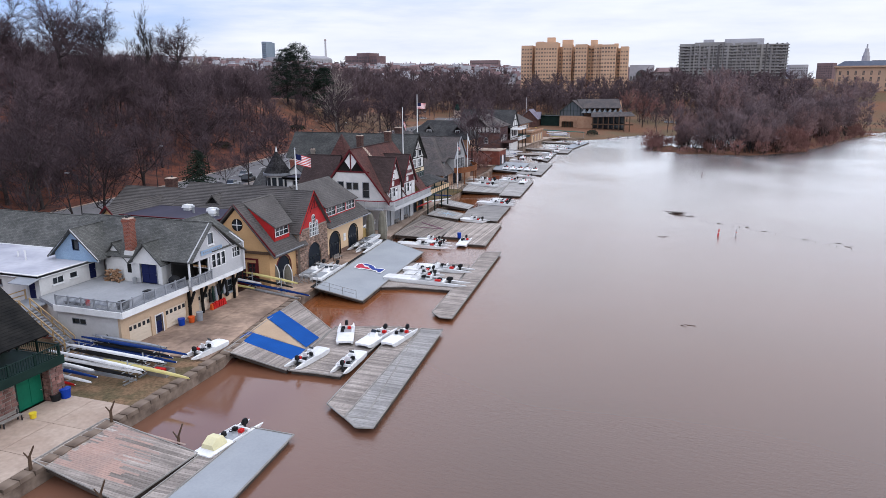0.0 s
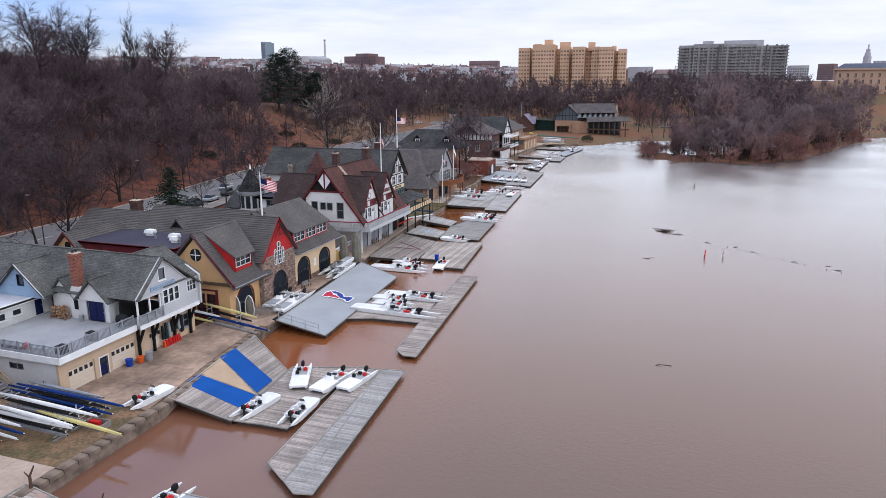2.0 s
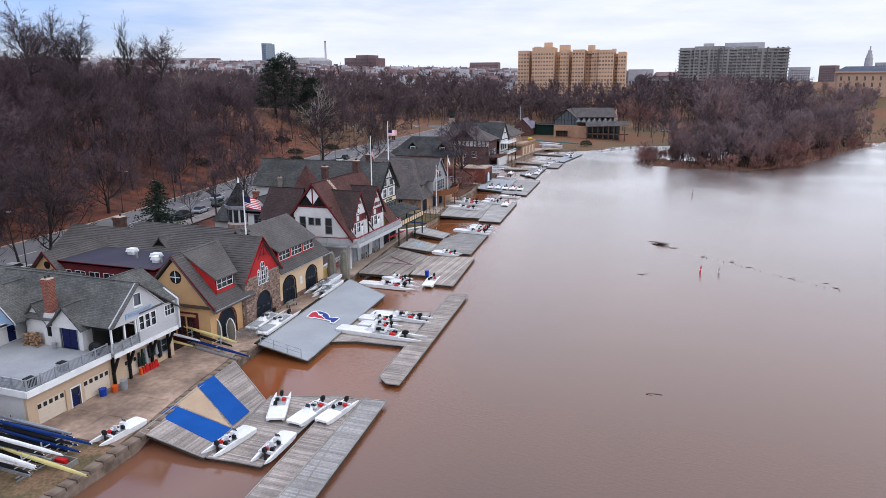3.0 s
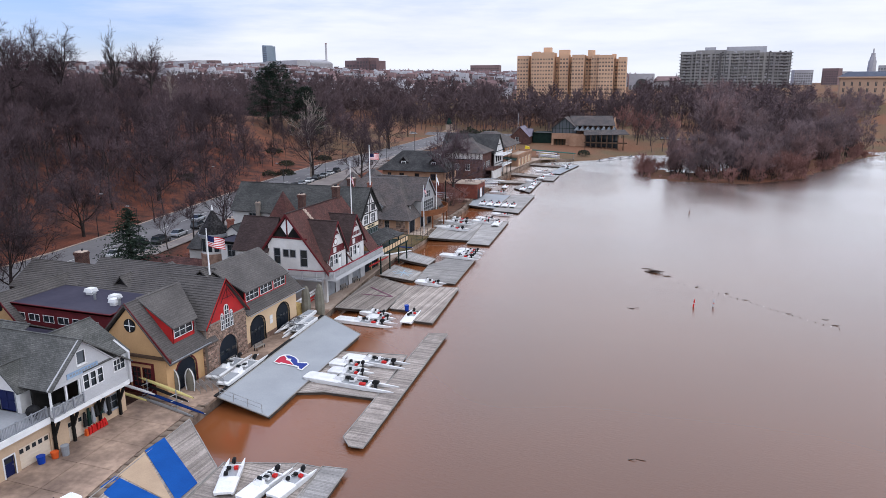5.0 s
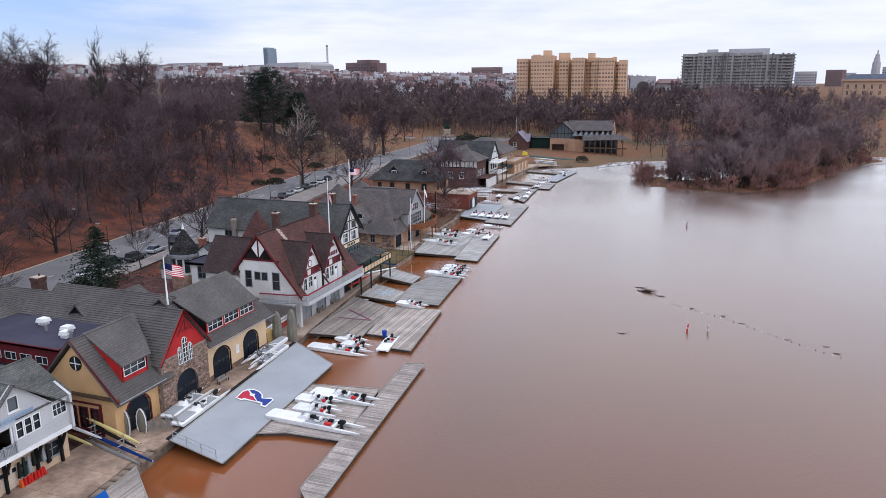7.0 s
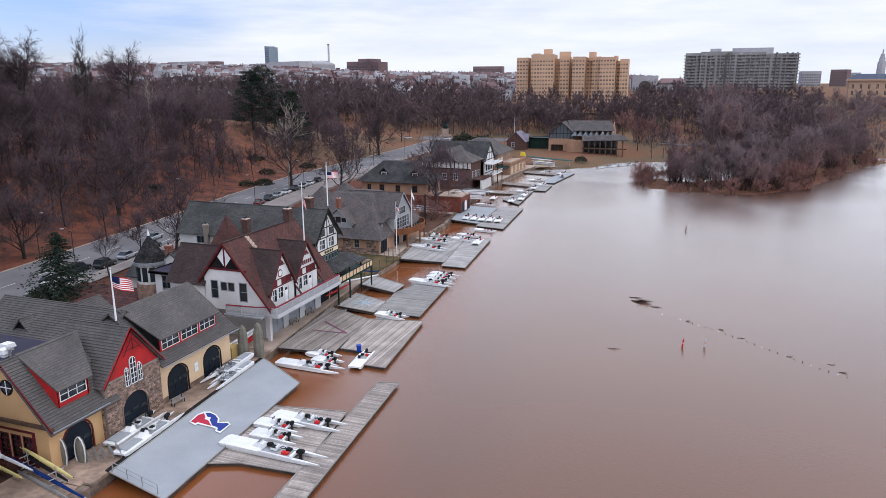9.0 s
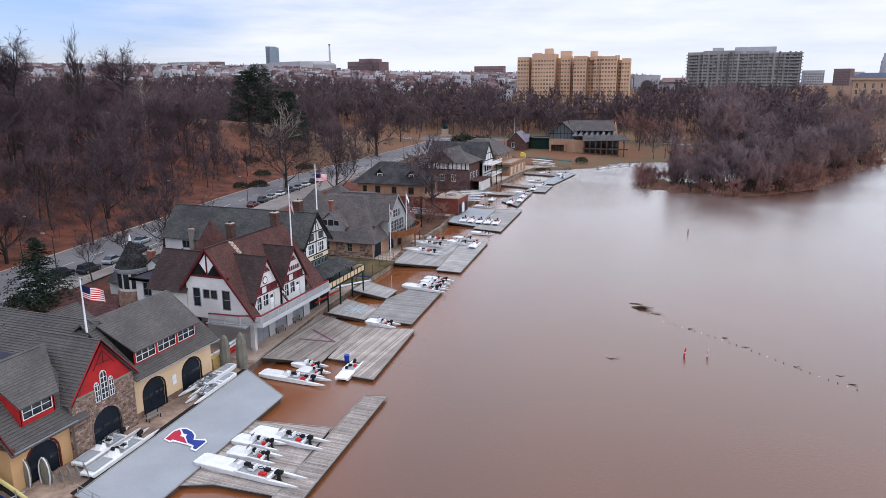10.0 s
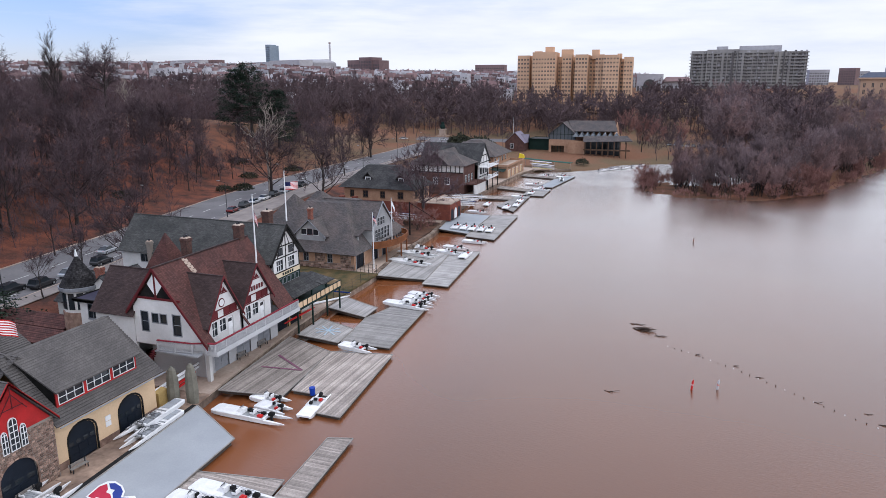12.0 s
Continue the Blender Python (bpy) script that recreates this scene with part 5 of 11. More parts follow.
    gable(h, "y", 51.0, 56.9, -27.3, 4.4, 8.25, 11.0, M_SLATE_GREEN, 0.35)
    wall(h, face_y(56.4), gable_poly(-32.4, -22.4, -27.3, 4.7, 8.0, 10.9), [], M_GREYWALL, 0.25)
    gable(h, "x", -64.0, -34.0, 55.4, 6.0, 6.9, 10.0, M_SLATE_GREEN, 0.4)
    gable(h, "y", 45.6, 54.0, -36.7, 3.1, 7.9, 10.7, M_SLATE_GREEN, 0.45)
    # pale blue gable over the flat white roof
    fy = face_y(46.2)
    wall(h, fy, [(-39.7, 7.1), (-33.7, 7.1), (-33.7, 7.8), (-36.7, 10.5), (-39.7, 7.8)], [rect(-37.0, -36.2, 8.3, 9.4)], M_BLUEWALL, 0.25)
    window(h, fy, -37.0, -36.2, 8.3, 9.4, 1, 1, M_NAVY, trim=0.06, sill=False)
    barge(h, face_y(45.75), (-36.7, 10.75), [(-40.25, 7.5), (-33.15, 7.5)], M_GREYWALL, drop=0.2)
    # flat-roofed white wing
    flat_roof(h, -56.0, -35.1, 39.7, 50.0, 7.1, M_WHITEROOF, M_TRIMWHITE, 0.08)
    fx = face_x(-35.3)
    wall(h, fx, rect(40.0, 48.5, G, 6.85), [rect(41.6, 42.9, 5.75, 6.4), rect(43.8, 44.7, 5.85, 6.4), rect(46.4, 47.4, 5.03, 6.75)], M_WHITE)
    window(h, fx, 41.6, 42.9, 5.75, 6.4, 2, 1, M_TRIMWHITE, trim=0.06)
    window(h, fx, 43.8, 44.7, 5.85, 6.4, 1, 1, M_TRIMWHITE, trim=0.06)
    door(h, fx, 46.4, 47.4, 5.03, 6.75, M_NAVY, (1, 2))
    fy = face_y(40.0)
    wall(h, fy, rect(-56.0, -35.6, G, 6.85), [rect(-36.9, -35.9, 4.6, 6.6), rect(-41.8, -40.4, 5.7, 6.3)], M_WHITE)
    door(h, fy, -36.9, -35.9, 4.6, 6.6, M_NAVY, (1, 2))
    window(h, fy, -41.8, -40.4, 5.7, 6.3, 2, 1, M_TRIMGREY, trim=0.05)
    bm = bmesh.new()
    slab(bm, [(-37.6, 38.4, 6.6), (-34.9, 38.4, 6.6), (-34.9, 40.0, 6.95), (-37.6, 40.0, 6.95)], 0.08)
    part("door_canopy", bm, M_TRIMGREY, h)
    for x, y, t in ((-44.5, 45.6, 0.6), (-42.2, 44.6, 1.1)):
        bm = bmesh.new()
        rod(bm, (x, y, 7.1), (x, y, 7.1 + t), 0.09, sides=8)
        part("vent_pipe", bm, M_WHITEPOLE, h)
    # outside stair with raw pine rails
    bm = bmesh.new()
    for k in range(15):
        f = k / 14
        box(bm, -33.9 + 4.8 * f, -33.4 + 4.8 * f, 36.4, 37.6, 4.6 - 3.3 * f - 0.06, 4.6 - 3.3 * f)
    st = part("outside_stair", bm, M_TRIMGREY, h)
    for y in (36.4, 37.6):
        bm = bmesh.new()
        beam(bm, (-34.0, y, 5.6), (-28.9, y, 2.3), 0.08, 0.12)
        beam(bm, (-34.0, y, 5.0), (-28.9, y, 1.7), 0.06, 0.1)
        for k in range(5):
            f = k / 4
            box(bm, -34.0 + 5.1 * f - 0.05, -34.0 + 5.1 * f + 0.05, y - 0.05, y + 0.05, 4.5 - 3.3 * f, 5.6 - 3.3 * f)
        part("hand_rail", bm, M_WOODRAIL, st)
    bm = bmesh.new()
    box(bm, -37.0, -33.7, 36.4, 39.9, 4.5, 4.62)
    part("landing", bm, M_TRIMGREY, st)
    for p, q in (((-36.9, 36.5), (-34.0, 36.5)), ((-36.9, 36.5), (-36.9, 39.6))):
        bm = bmesh.new()
        for z in (5.1, 5.6):
            beam(bm, (*p, z), (*q, z), 0.08, 0.1)
        for e in (p, q):
            box(bm, e[0] - 0.06, e[0] + 0.06, e[1] - 0.06, e[1] + 0.06, G, 5.7)
        part("landing_rail", bm, M_WOODRAIL, st)


house_deck()


# ---- the red stone club with a green door ----
def house_green():
    h = thing("boathouse", (-27, 18, G), "red stone boathouse with a green door and dark porch", "boathouse", "boathouses")
    fx = face_x(-21.7)
    stonework(h, fx, rect(4.0, 28.2, G, 4.3), [rect(25.3, 27.6, G, 4.1)], M_REDSTONE, size=(0.5, 0.34), seed=4)
    door(h, fx, 25.3, 27.6, G, 4.1, M_GREEN, (2, 1), 0, M_DKGREEN)
    stonework(h, face_y(28.6, 0), [(-24, G), (-22.2, G), (-22.2, 4.3), (-24, 4.3)], [], M_REDSTONE, seed=6)
    for y0, y1 in ((27.65, 28.85),):
        bm = bmesh.new()
        box(bm, -22.3, -20.85, y0, y1, G, 4.2)
        p = part("stone_pier", bm, M_MORTAR, h)
        for fr, a, b in ((face_x(-20.85), y0, y1), (face_y(y0), -21.7, -20.85)):
            rng, bm = random.Random(9), bmesh.new()
            v = G
            while v < 3.9:
                u = a
                while u < b - 0.1:
                    u2 = min(b, u + rng.uniform(0.28, 0.62))
                    fpoly(bm, fr, [(u + 0.02, v + 0.02), (u2 - 0.02, v + 0.02), (u2 - 0.03, v + 0.3), (u + 0.03, v + 0.3)], 0.0, rng.uniform(0.03, 0.08))
                    u = u2
                v += 0.33
            part("stone_facing", bm, M_REDSTONE, p, kind="stuff")
    bm = bmesh.new()
    box(bm, -34, -20.8, 2.0, 28.9, 4.32, 4.6)
    part("porch_floor", bm, M_DKGREEN, h)
    bm = bmesh.new()
    box(bm, -20.78, -20.66, 2.0, 29.0, 4.05, 4.75)
    part("porch_fascia", bm, M_DKGREEN, h)
    railing(h, [(-20.9, 6.0), (-20.9, 28.8), (-30.0, 28.8)], 4.6, 5.6, M_DKGREEN, post=2.2, pick=0.22)
    bm = bmesh.new()
    courses(bm, (-21.7, 0.0, 6.45), (-21.7, 28.8, 6.45), (-27.6, 0.0, 11.0), (-27.6, 28.8, 11.0), 0.3, 0.15)
    courses(bm, (-34.0, 0.0, 6.45), (-34.0, 28.8, 6.45), (-27.6, 0.0, 11.0), (-27.6, 28.8, 11.0), 0.3, 0.15)
    part("roof", bm, M_BLACK, h)
    bm = bmesh.new()
    for y in np.arange(0.5, 28.8, 0.8):
        beam(bm, (-21.75, y, 6.3), (-27.4, y, 10.65), 0.1, 0.16)
    part("rafter", bm, M_BLACK, h)
    shell_walls(h, -40, -26, 2.0, 28.4, G, 6.6, M_REDSTONE, skip="")
    bm = bmesh.new()
    rod(bm, (-30.6, 26.9, 5.0), (-30.6, 26.9, 9.0), 0.9, 0.8, 12)
    part("round_chimney", bm, M_REDSTONE, h)
    bm = bmesh.new()
    rod(bm, (-30.6, 26.9, 9.0), (-30.6, 26.9, 9.25), 0.95, 0.9, 12)
    part("chimney_cap", bm, M_CONCRETE2, h)
    c = thing("plastic_chair", (-23.6, 23.2, 4.6), "white plastic garden chair on a porch", "chair", "porch chairs")
    bm = bmesh.new()
    box(bm, -23.85, -23.35, 22.95, 23.45, 5.0, 5.05)
    part("seat", bm, M_WHITEPOLE, c)
    bm = bmesh.new()
    slab(bm, [(-23.88, 22.95, 5.5), (-23.82, 22.95, 5.5), (-23.82, 23.45, 5.5), (-23.88, 23.45, 5.5)], 0.5)
    part("backrest", bm, M_WHITEPOLE, c)
    for x in (-23.8, -23.4):
        for y in (23.0, 23.4):
            bm = bmesh.new()
            rod(bm, (x, y, 4.6), (x, y, 5.0), 0.03)
            part("leg", bm, M_WHITEPOLE, c)
    copy_thing(c, pose(-23.6, 24.6, 4.6, 0, 0, 25))


house_green()


# ---- the ochre club with a stone centre and red gable ----
def house_ochre():
    h = thing("boathouse", (-28, 74, G), "ochre stucco boathouse with slate roof, stone bay and red gable", "boathouse", "boathouses")
    R = M_SLATE
    # side gable wall facing upstream
    fy = face_y(60.8)
    wall(h, fy, gable_poly(-31.0, -21.8, -26.2, G, 5.9, 10.9), [rect(-27.9, -26.9, 1.9, 4.1), rect(-26.4, -25.4, 1.9, 4.1), rect(-24.9, -23.9, 1.9, 4.1)], M_OCHRE)
    for a in ((-27.9, -26.9), (-26.4, -25.4), (-24.9, -23.9)):
        window(h, fy, *a, 1.9, 4.1, 2, 4, M_MAROON, trim=0.12, sill=False)
    bm = bmesh.new()
    fbox(bm, fy, -28.6, -23.4, G, 1.75, 0.0, 0.05)
    fbox(bm, fy, -28.6, -28.05, 1.75, 4.6, 0.0, 0.05)
    fbox(bm, fy, -23.75, -23.4, 1.75, 4.6, 0.0, 0.05)
    fbox(bm, fy, -28.6, -23.4, 4.6, 4.8, 0.0, 0.08)
    part("door_panel", bm, M_MAROON, h)
    bm = bmesh.new()
    fbox(bm, fy, -31.0, -20.9, 5.45, 5.75, 0.0, 0.28)
    part("string_course", bm, M_TIMBER, h)
    for s, mt in ((0.78, M_BLACK), (0.55, M_GLASS)):
        bm = bmesh.new()
        fpoly(bm, fy, [(-26.1 + s * math.cos(a), 8.9 + s * math.sin(a)) for a in np.linspace(0, 2 * math.pi, 17)[:-1]], 0.0, 0.06 if s > 0.6 else 0.065)
        part("round_window", bm, mt, h)
    bm = bmesh.new()
    for a in (0, math.pi / 2):
        c, s = math.cos(a), math.sin(a)
        fpoly(bm, fy, [(-26.1 + 0.7 * c - 0.05 * s, 8.9 + 0.7 * s + 0.05 * c), (-26.1 - 0.7 * c - 0.05 * s, 8.9 - 0.7 * s + 0.05 * c), (-26.1 - 0.7 * c + 0.05 * s, 8.9 - 0.7 * s - 0.05 * c), (-26.1 + 0.7 * c + 0.05 * s, 8.9 + 0.7 * s - 0.05 * c)], 0.066, 0.09)
    part("window_bar", bm, M_TRIMWHITE, h)
    barge(h, face_y(60.45), (-26.2, 11.55), [(-31.7, 6.0), (-20.7, 5.6)], M_MAROON, 0.1)
    # river front, left bay
    fx = face_x(-21.8)
    wall(h, fx, rect(61.1, 67.0, G, 5.7), [arch(62.3, 65.6, G, 4.6, 1.5)], M_OCHRE)
    door(h, fx, 62.3, 65.6, G, 4.6, M_BLACKDOOR, (2, 2), 3, M_MAROON, rise=1.5, knob=False)
    # stone centre bay
    fs = face_x(-21.2)
    stonework(h, fs, [(67.0, G), (74.7, G), (74.7, 7.2), (67.0, 7.2)], [arch(69.1, 72.6, G, 4.9, 1.6), rect(69.9, 71.9, 5.8, 7.2)], M_STONE, size=(0.33, 0.2), seed=2)
    stonework(h, face_y(67.0), [(-22.4, G), (-21.5, G), (-21.5, 7.2), (-22.4, 7.2)], [], M_STONE, size=(0.42, 0.26), seed=8)
    door(h, fs, 69.1, 72.6, G, 4.9, M_BLACKDOOR, (2, 2), 3, M_STONE, rise=1.6, knob=False)
    bm = bmesh.new()
    wall_into(bm, fs, [(67.3, 7.2), (74.5, 7.2), (70.9, 11.6)], [arch(70.45, 71.4, 7.25, 8.7, 0.45)], 0.3)
    part("gable_panel", bm, M_RED, h)
    for u0, u1, top in ((70.55, 71.25, 8.7), (69.8, 70.25, 7.8), (71.55, 72.0, 7.8)):
        bm = bmesh.new()
        fpoly(bm, fs, arch(u0 - 0.06, u1 + 0.06, 5.8, top + 0.06, 0.46), 0.0, 0.1)
        w = part("window", bm, M_TRIMWHITE, h)
        bm = bmesh.new()
        fpoly(bm, fs, arch(u0, u1, 5.9, top, 0.42), 0.1, 0.115)
        part("pane", bm, M_GLASS, w)
        bm = bmesh.new()
        fbox(bm, fs, (u0 + u1) / 2 - 0.035, (u0 + u1) / 2 + 0.035, 5.9, top, 0.115, 0.14)
        for v in np.arange(6.4, top - 0.2, 0.55):
            fbox(bm, fs, u0, u1, v, v + 0.06, 0.116, 0.135)
        part("window_bar", bm, M_TRIMWHITE, w)
    barge(h, face_x(-20.9), (70.9, 12.0), [(66.7, 7.0), (75.1, 7.0)], M_RED, 0.1)
    timbers(h, face_x(-20.88), [(70.9, 9.6, 70.9, 11.6), (69.9, 9.7, 71.9, 9.7), (69.6, 9.2, 70.9, 10.9), (72.2, 9.2, 70.9, 10.9)], M_MAROON, 0.07, 0.06, "gable_lattice")
    gable(h, "x", -29.0, -20.8, 70.9, 3.7, 7.4, 11.9, R, 0.5)
    # right bay with long dormer
    wall(h, fx, rect(74.7, 87.6, G, 6.4), [arch(76.4, 79.6, G, 4.8, 1.3), arch(82.5, 85.6, G, 4.8, 1.3)], M_CREAM)
    for a, b in ((76.4, 79.6), (82.5, 85.6)):
        door(h, fx, a, b, G, 4.8, M_BLACKDOOR, (3, 2), 4, M_BLACK, rise=1.3, knob=False)
    bm = bmesh.new()
    for v in (2.9, 3.5):
        fbox(bm, fx, 80.75, 81.4, v, v + 0.52, 0.0, 0.06)
    part("notice_board", bm, M_TRIMWHITE, h)
    for a, b in ((74.72, 76.2), (79.8, 82.3), (85.8, 87.6)):
        bm = bmesh.new()
        fbox(bm, fx, a, b, G, 1.9, 0.0, 0.04)
        part("stone_base", bm, M_STONE, h)
    wall(h, face_y(87.3), [(-34, G), (-22.1, G), (-22.1, 6.0), (-27.6, 11.0), (-34, 6.0)], [], M_CREAM)
    gable(h, "y", 74.7, 88.0, -27.6, 6.2, 6.5, 11.4, R, 0.6)
    fd = face_x(-22.1)
    holes = [rect(a, a + 2.7, 7.35, 8.5) for a in (76.3, 79.5, 82.7)]
    wall(h, fd, rect(76.0, 85.7, 6.6, 8.75), holes, M_RED, 0.2)
    for a in (76.3, 79.5, 82.7):
        window(h, fd, a, a + 2.7, 7.35, 8.5, 3, 2, M_TRIMWHITE, trim=0.07, sill=False)
    bm = bmesh.new()
    courses(bm, (-21.7, 75.8, 8.7), (-21.7, 86.0, 8.7), (-27.6, 75.8, 11.6), (-27.6, 87.6, 11.6), 0.32, 0.14)
    part("dormer_roof", bm, R, h)
    for y in (76.0, 85.5):
        bm = bmesh.new()
        hexa(bm, [(-22.2, y, 6.5), (-22.2, y, 8.75), (-27.0, y, 11.2), (-27.0, y, 10.4)], [(-22.2, y + 0.2, 6.5), (-22.2, y + 0.2, 8.75), (-27.0, y + 0.2, 11.2), (-27.0, y + 0.2, 10.4)])
        part("dormer_cheek", bm, M_BLACK, h)
    # left slope and red dormer
    gable(h, "y", 60.3, 68.5, -26.2, 5.2, 6.0, 11.4, R, 0.5, half2=5.0, z02=5.7)
    fd = face_x(-22.0)
    wall(h, fd, rect(62.5, 66.0, 6.6, 8.6), [rect(62.8, 65.7, 7.25, 8.35)], M_RED, 0.2)
    window(h, fd, 62.8, 65.7, 7.25, 8.35, 3, 2, M_TRIMWHITE, trim=0.08, sill=False)
    bm = bmesh.new()
    courses(bm, (-21.6, 62.3, 8.5), (-21.6, 66.3, 8.5), (-26.4, 62.3, 11.55), (-26.4, 69.4, 11.55), 0.32, 0.14)
    part("dormer_roof", bm, R, h)
    for y in (62.45, 65.9):
        bm = bmesh.new()
        hexa(bm, [(-22.0, y, 6.5), (-22.0, y, 8.6), (-26.1, y, 11.2), (-26.1, y, 10.6)], [(-22.0, y + 0.15, 6.5), (-22.0, y + 0.15, 8.6), (-26.1, y + 0.15, 11.2), (-26.1, y + 0.15, 10.6)])
        part("dormer_cheek", bm, M_RED, h)
    # gutters
    for a, b, z in ((60.4, 67.0, 5.45), (74.8, 88.0, 5.98)):
        trim_line(h, (-20.55, a, z), (-20.55, b, z), M_TRIMGREY, 0.1, 0.1, "gutter")
    # rear parts
    shell_walls(h, -34.0, -21.5, 60.8, 87.6, G, 6.0, M_OCHRE, skip="nrf")
    gable(h, "x", -45.0, -26.5, 76.2, 4.2, 8.6, 11.4, R, 0.3, half2=7.5, z02=6.4)
    gable(h, "x", -56.0, -45.0, 75.0, 4.0, 8.0, 10.6, R, 0.3, half2=7.0, z02=6.2)
    shell_walls(h, -56.0, -34.0, 73.6, 83.0, G, 6.8, M_OCHRE, skip="r")
    wall(h, face_x(-29.0), gable_poly(72.2, 82.8, 76.2, 5.0, 6.8, 11.0), [], M_OCHRE)
    gable(h, "y", 72.4, 77.0, -38.4, 1.5, 8.6, 10.3, R, 0.3)
    wall(h, face_y(72.7), gable_poly(-39.6, -37.2, -38.4, 8.3, 8.8, 10.0), [], M_BLACK, 0.2)
    flat_roof(h, -48.8, -31.6, 63.6, 73.6, 8.5, M_DARKROOF, M_MAROON, 0.08)
    fy = face_y(63.7)
    wall(h, fy, rect(-48.7, -31.7, G, 8.3), [rect(-46.6 + 2.3 * k, -45.0 + 2.3 * k, 6.6, 7.4) for k in range(6)], M_MAROON)
    for k in range(6):
        window(h, fy, -46.6 + 2.3 * k, -45.0 + 2.3 * k, 6.6, 7.4, 2, 1, M_TRIMWHITE, trim=0.05, sill=False)
    flat_roof(h, -46.0, -31.4, 60.8, 63.65, 5.9, M_DARKROOF, M_BLACK, 0.05)
    shell_walls(h, -46.0, -31.4, 60.9, 63.6, G, 5.8, M_OCHRE)
    for x, y, s in ((-40.4, 69.6, 1.3), (-35.4, 68.4, 1.3), (-34.2, 67.0, 1.1)):
        vent(h, x, y, 8.5, s, s * 0.9, 0.8)
    for x, y in ((-38.2, 68.0), (-33.6, 67.2)):
        bm = bmesh.new()
        rod(bm, (x, y, 8.5), (x, y, 9.3), 0.16, 0.16, 8)
        rod(bm, (x, y, 9.3), (x, y, 9.5), 0.26, 0.2, 8)
        part("roof_vent", bm, M_STEEL, h)
    # rear gable with a small round window
    fy = face_y(63.0)
    wall(h, fy, gable_poly(-51.0, -45.6, -48.2, G, 6.8, 9.4), [], M_OCHRE)
    gable(h, "y", 62.6, 76.0, -48.2, 3.0, 6.6, 9.7, R, 0.4)
    barge(h, face_y(62.55), (-48.2, 9.9), [(-51.6, 6.4), (-44.8, 6.4)], M_MAROON, 0.1)
    bm = bmesh.new()
    fpoly(bm, fy, [(-48.1 + 0.5 * math.cos(a), 8.0 + 0.5 * math.sin(a)) for a in np.linspace(0, 2 * math.pi, 15)[:-1]], 0.0, 0.05)
    part("round_window", bm, M_BLACK, h)
    chimney(h, -48.6, 76.4, 7.0, 11.9, 1.3, M_BRICKDARK, pots=0)
    gable(h, "y", 82.0, 90.0, -45.0, 4.0, 4.8, 7.4, R, 0.4)
    shell_walls(h, -49.0, -41.0, 82.5, 90.0, G, 4.9, M_OCHRE)
    flat_roof(h, -40.8, -34.0, 82.5, 92.0, 5.2, M_DARKROOF, M_DARKROOF, 0.1)
    shell_walls(h, -40.8, -34.0, 82.5, 92.0, G, 5.0, M_OCHRE)


house_ochre()

# ---- the white club with steep brown roofs ----
M_REDRAIL = mat("crimson_rail_paint", (0.24, 0.03, 0.045), (0.19, 0.025, 0.038), 0.6, 0.6, fine=6, grime=0.08)

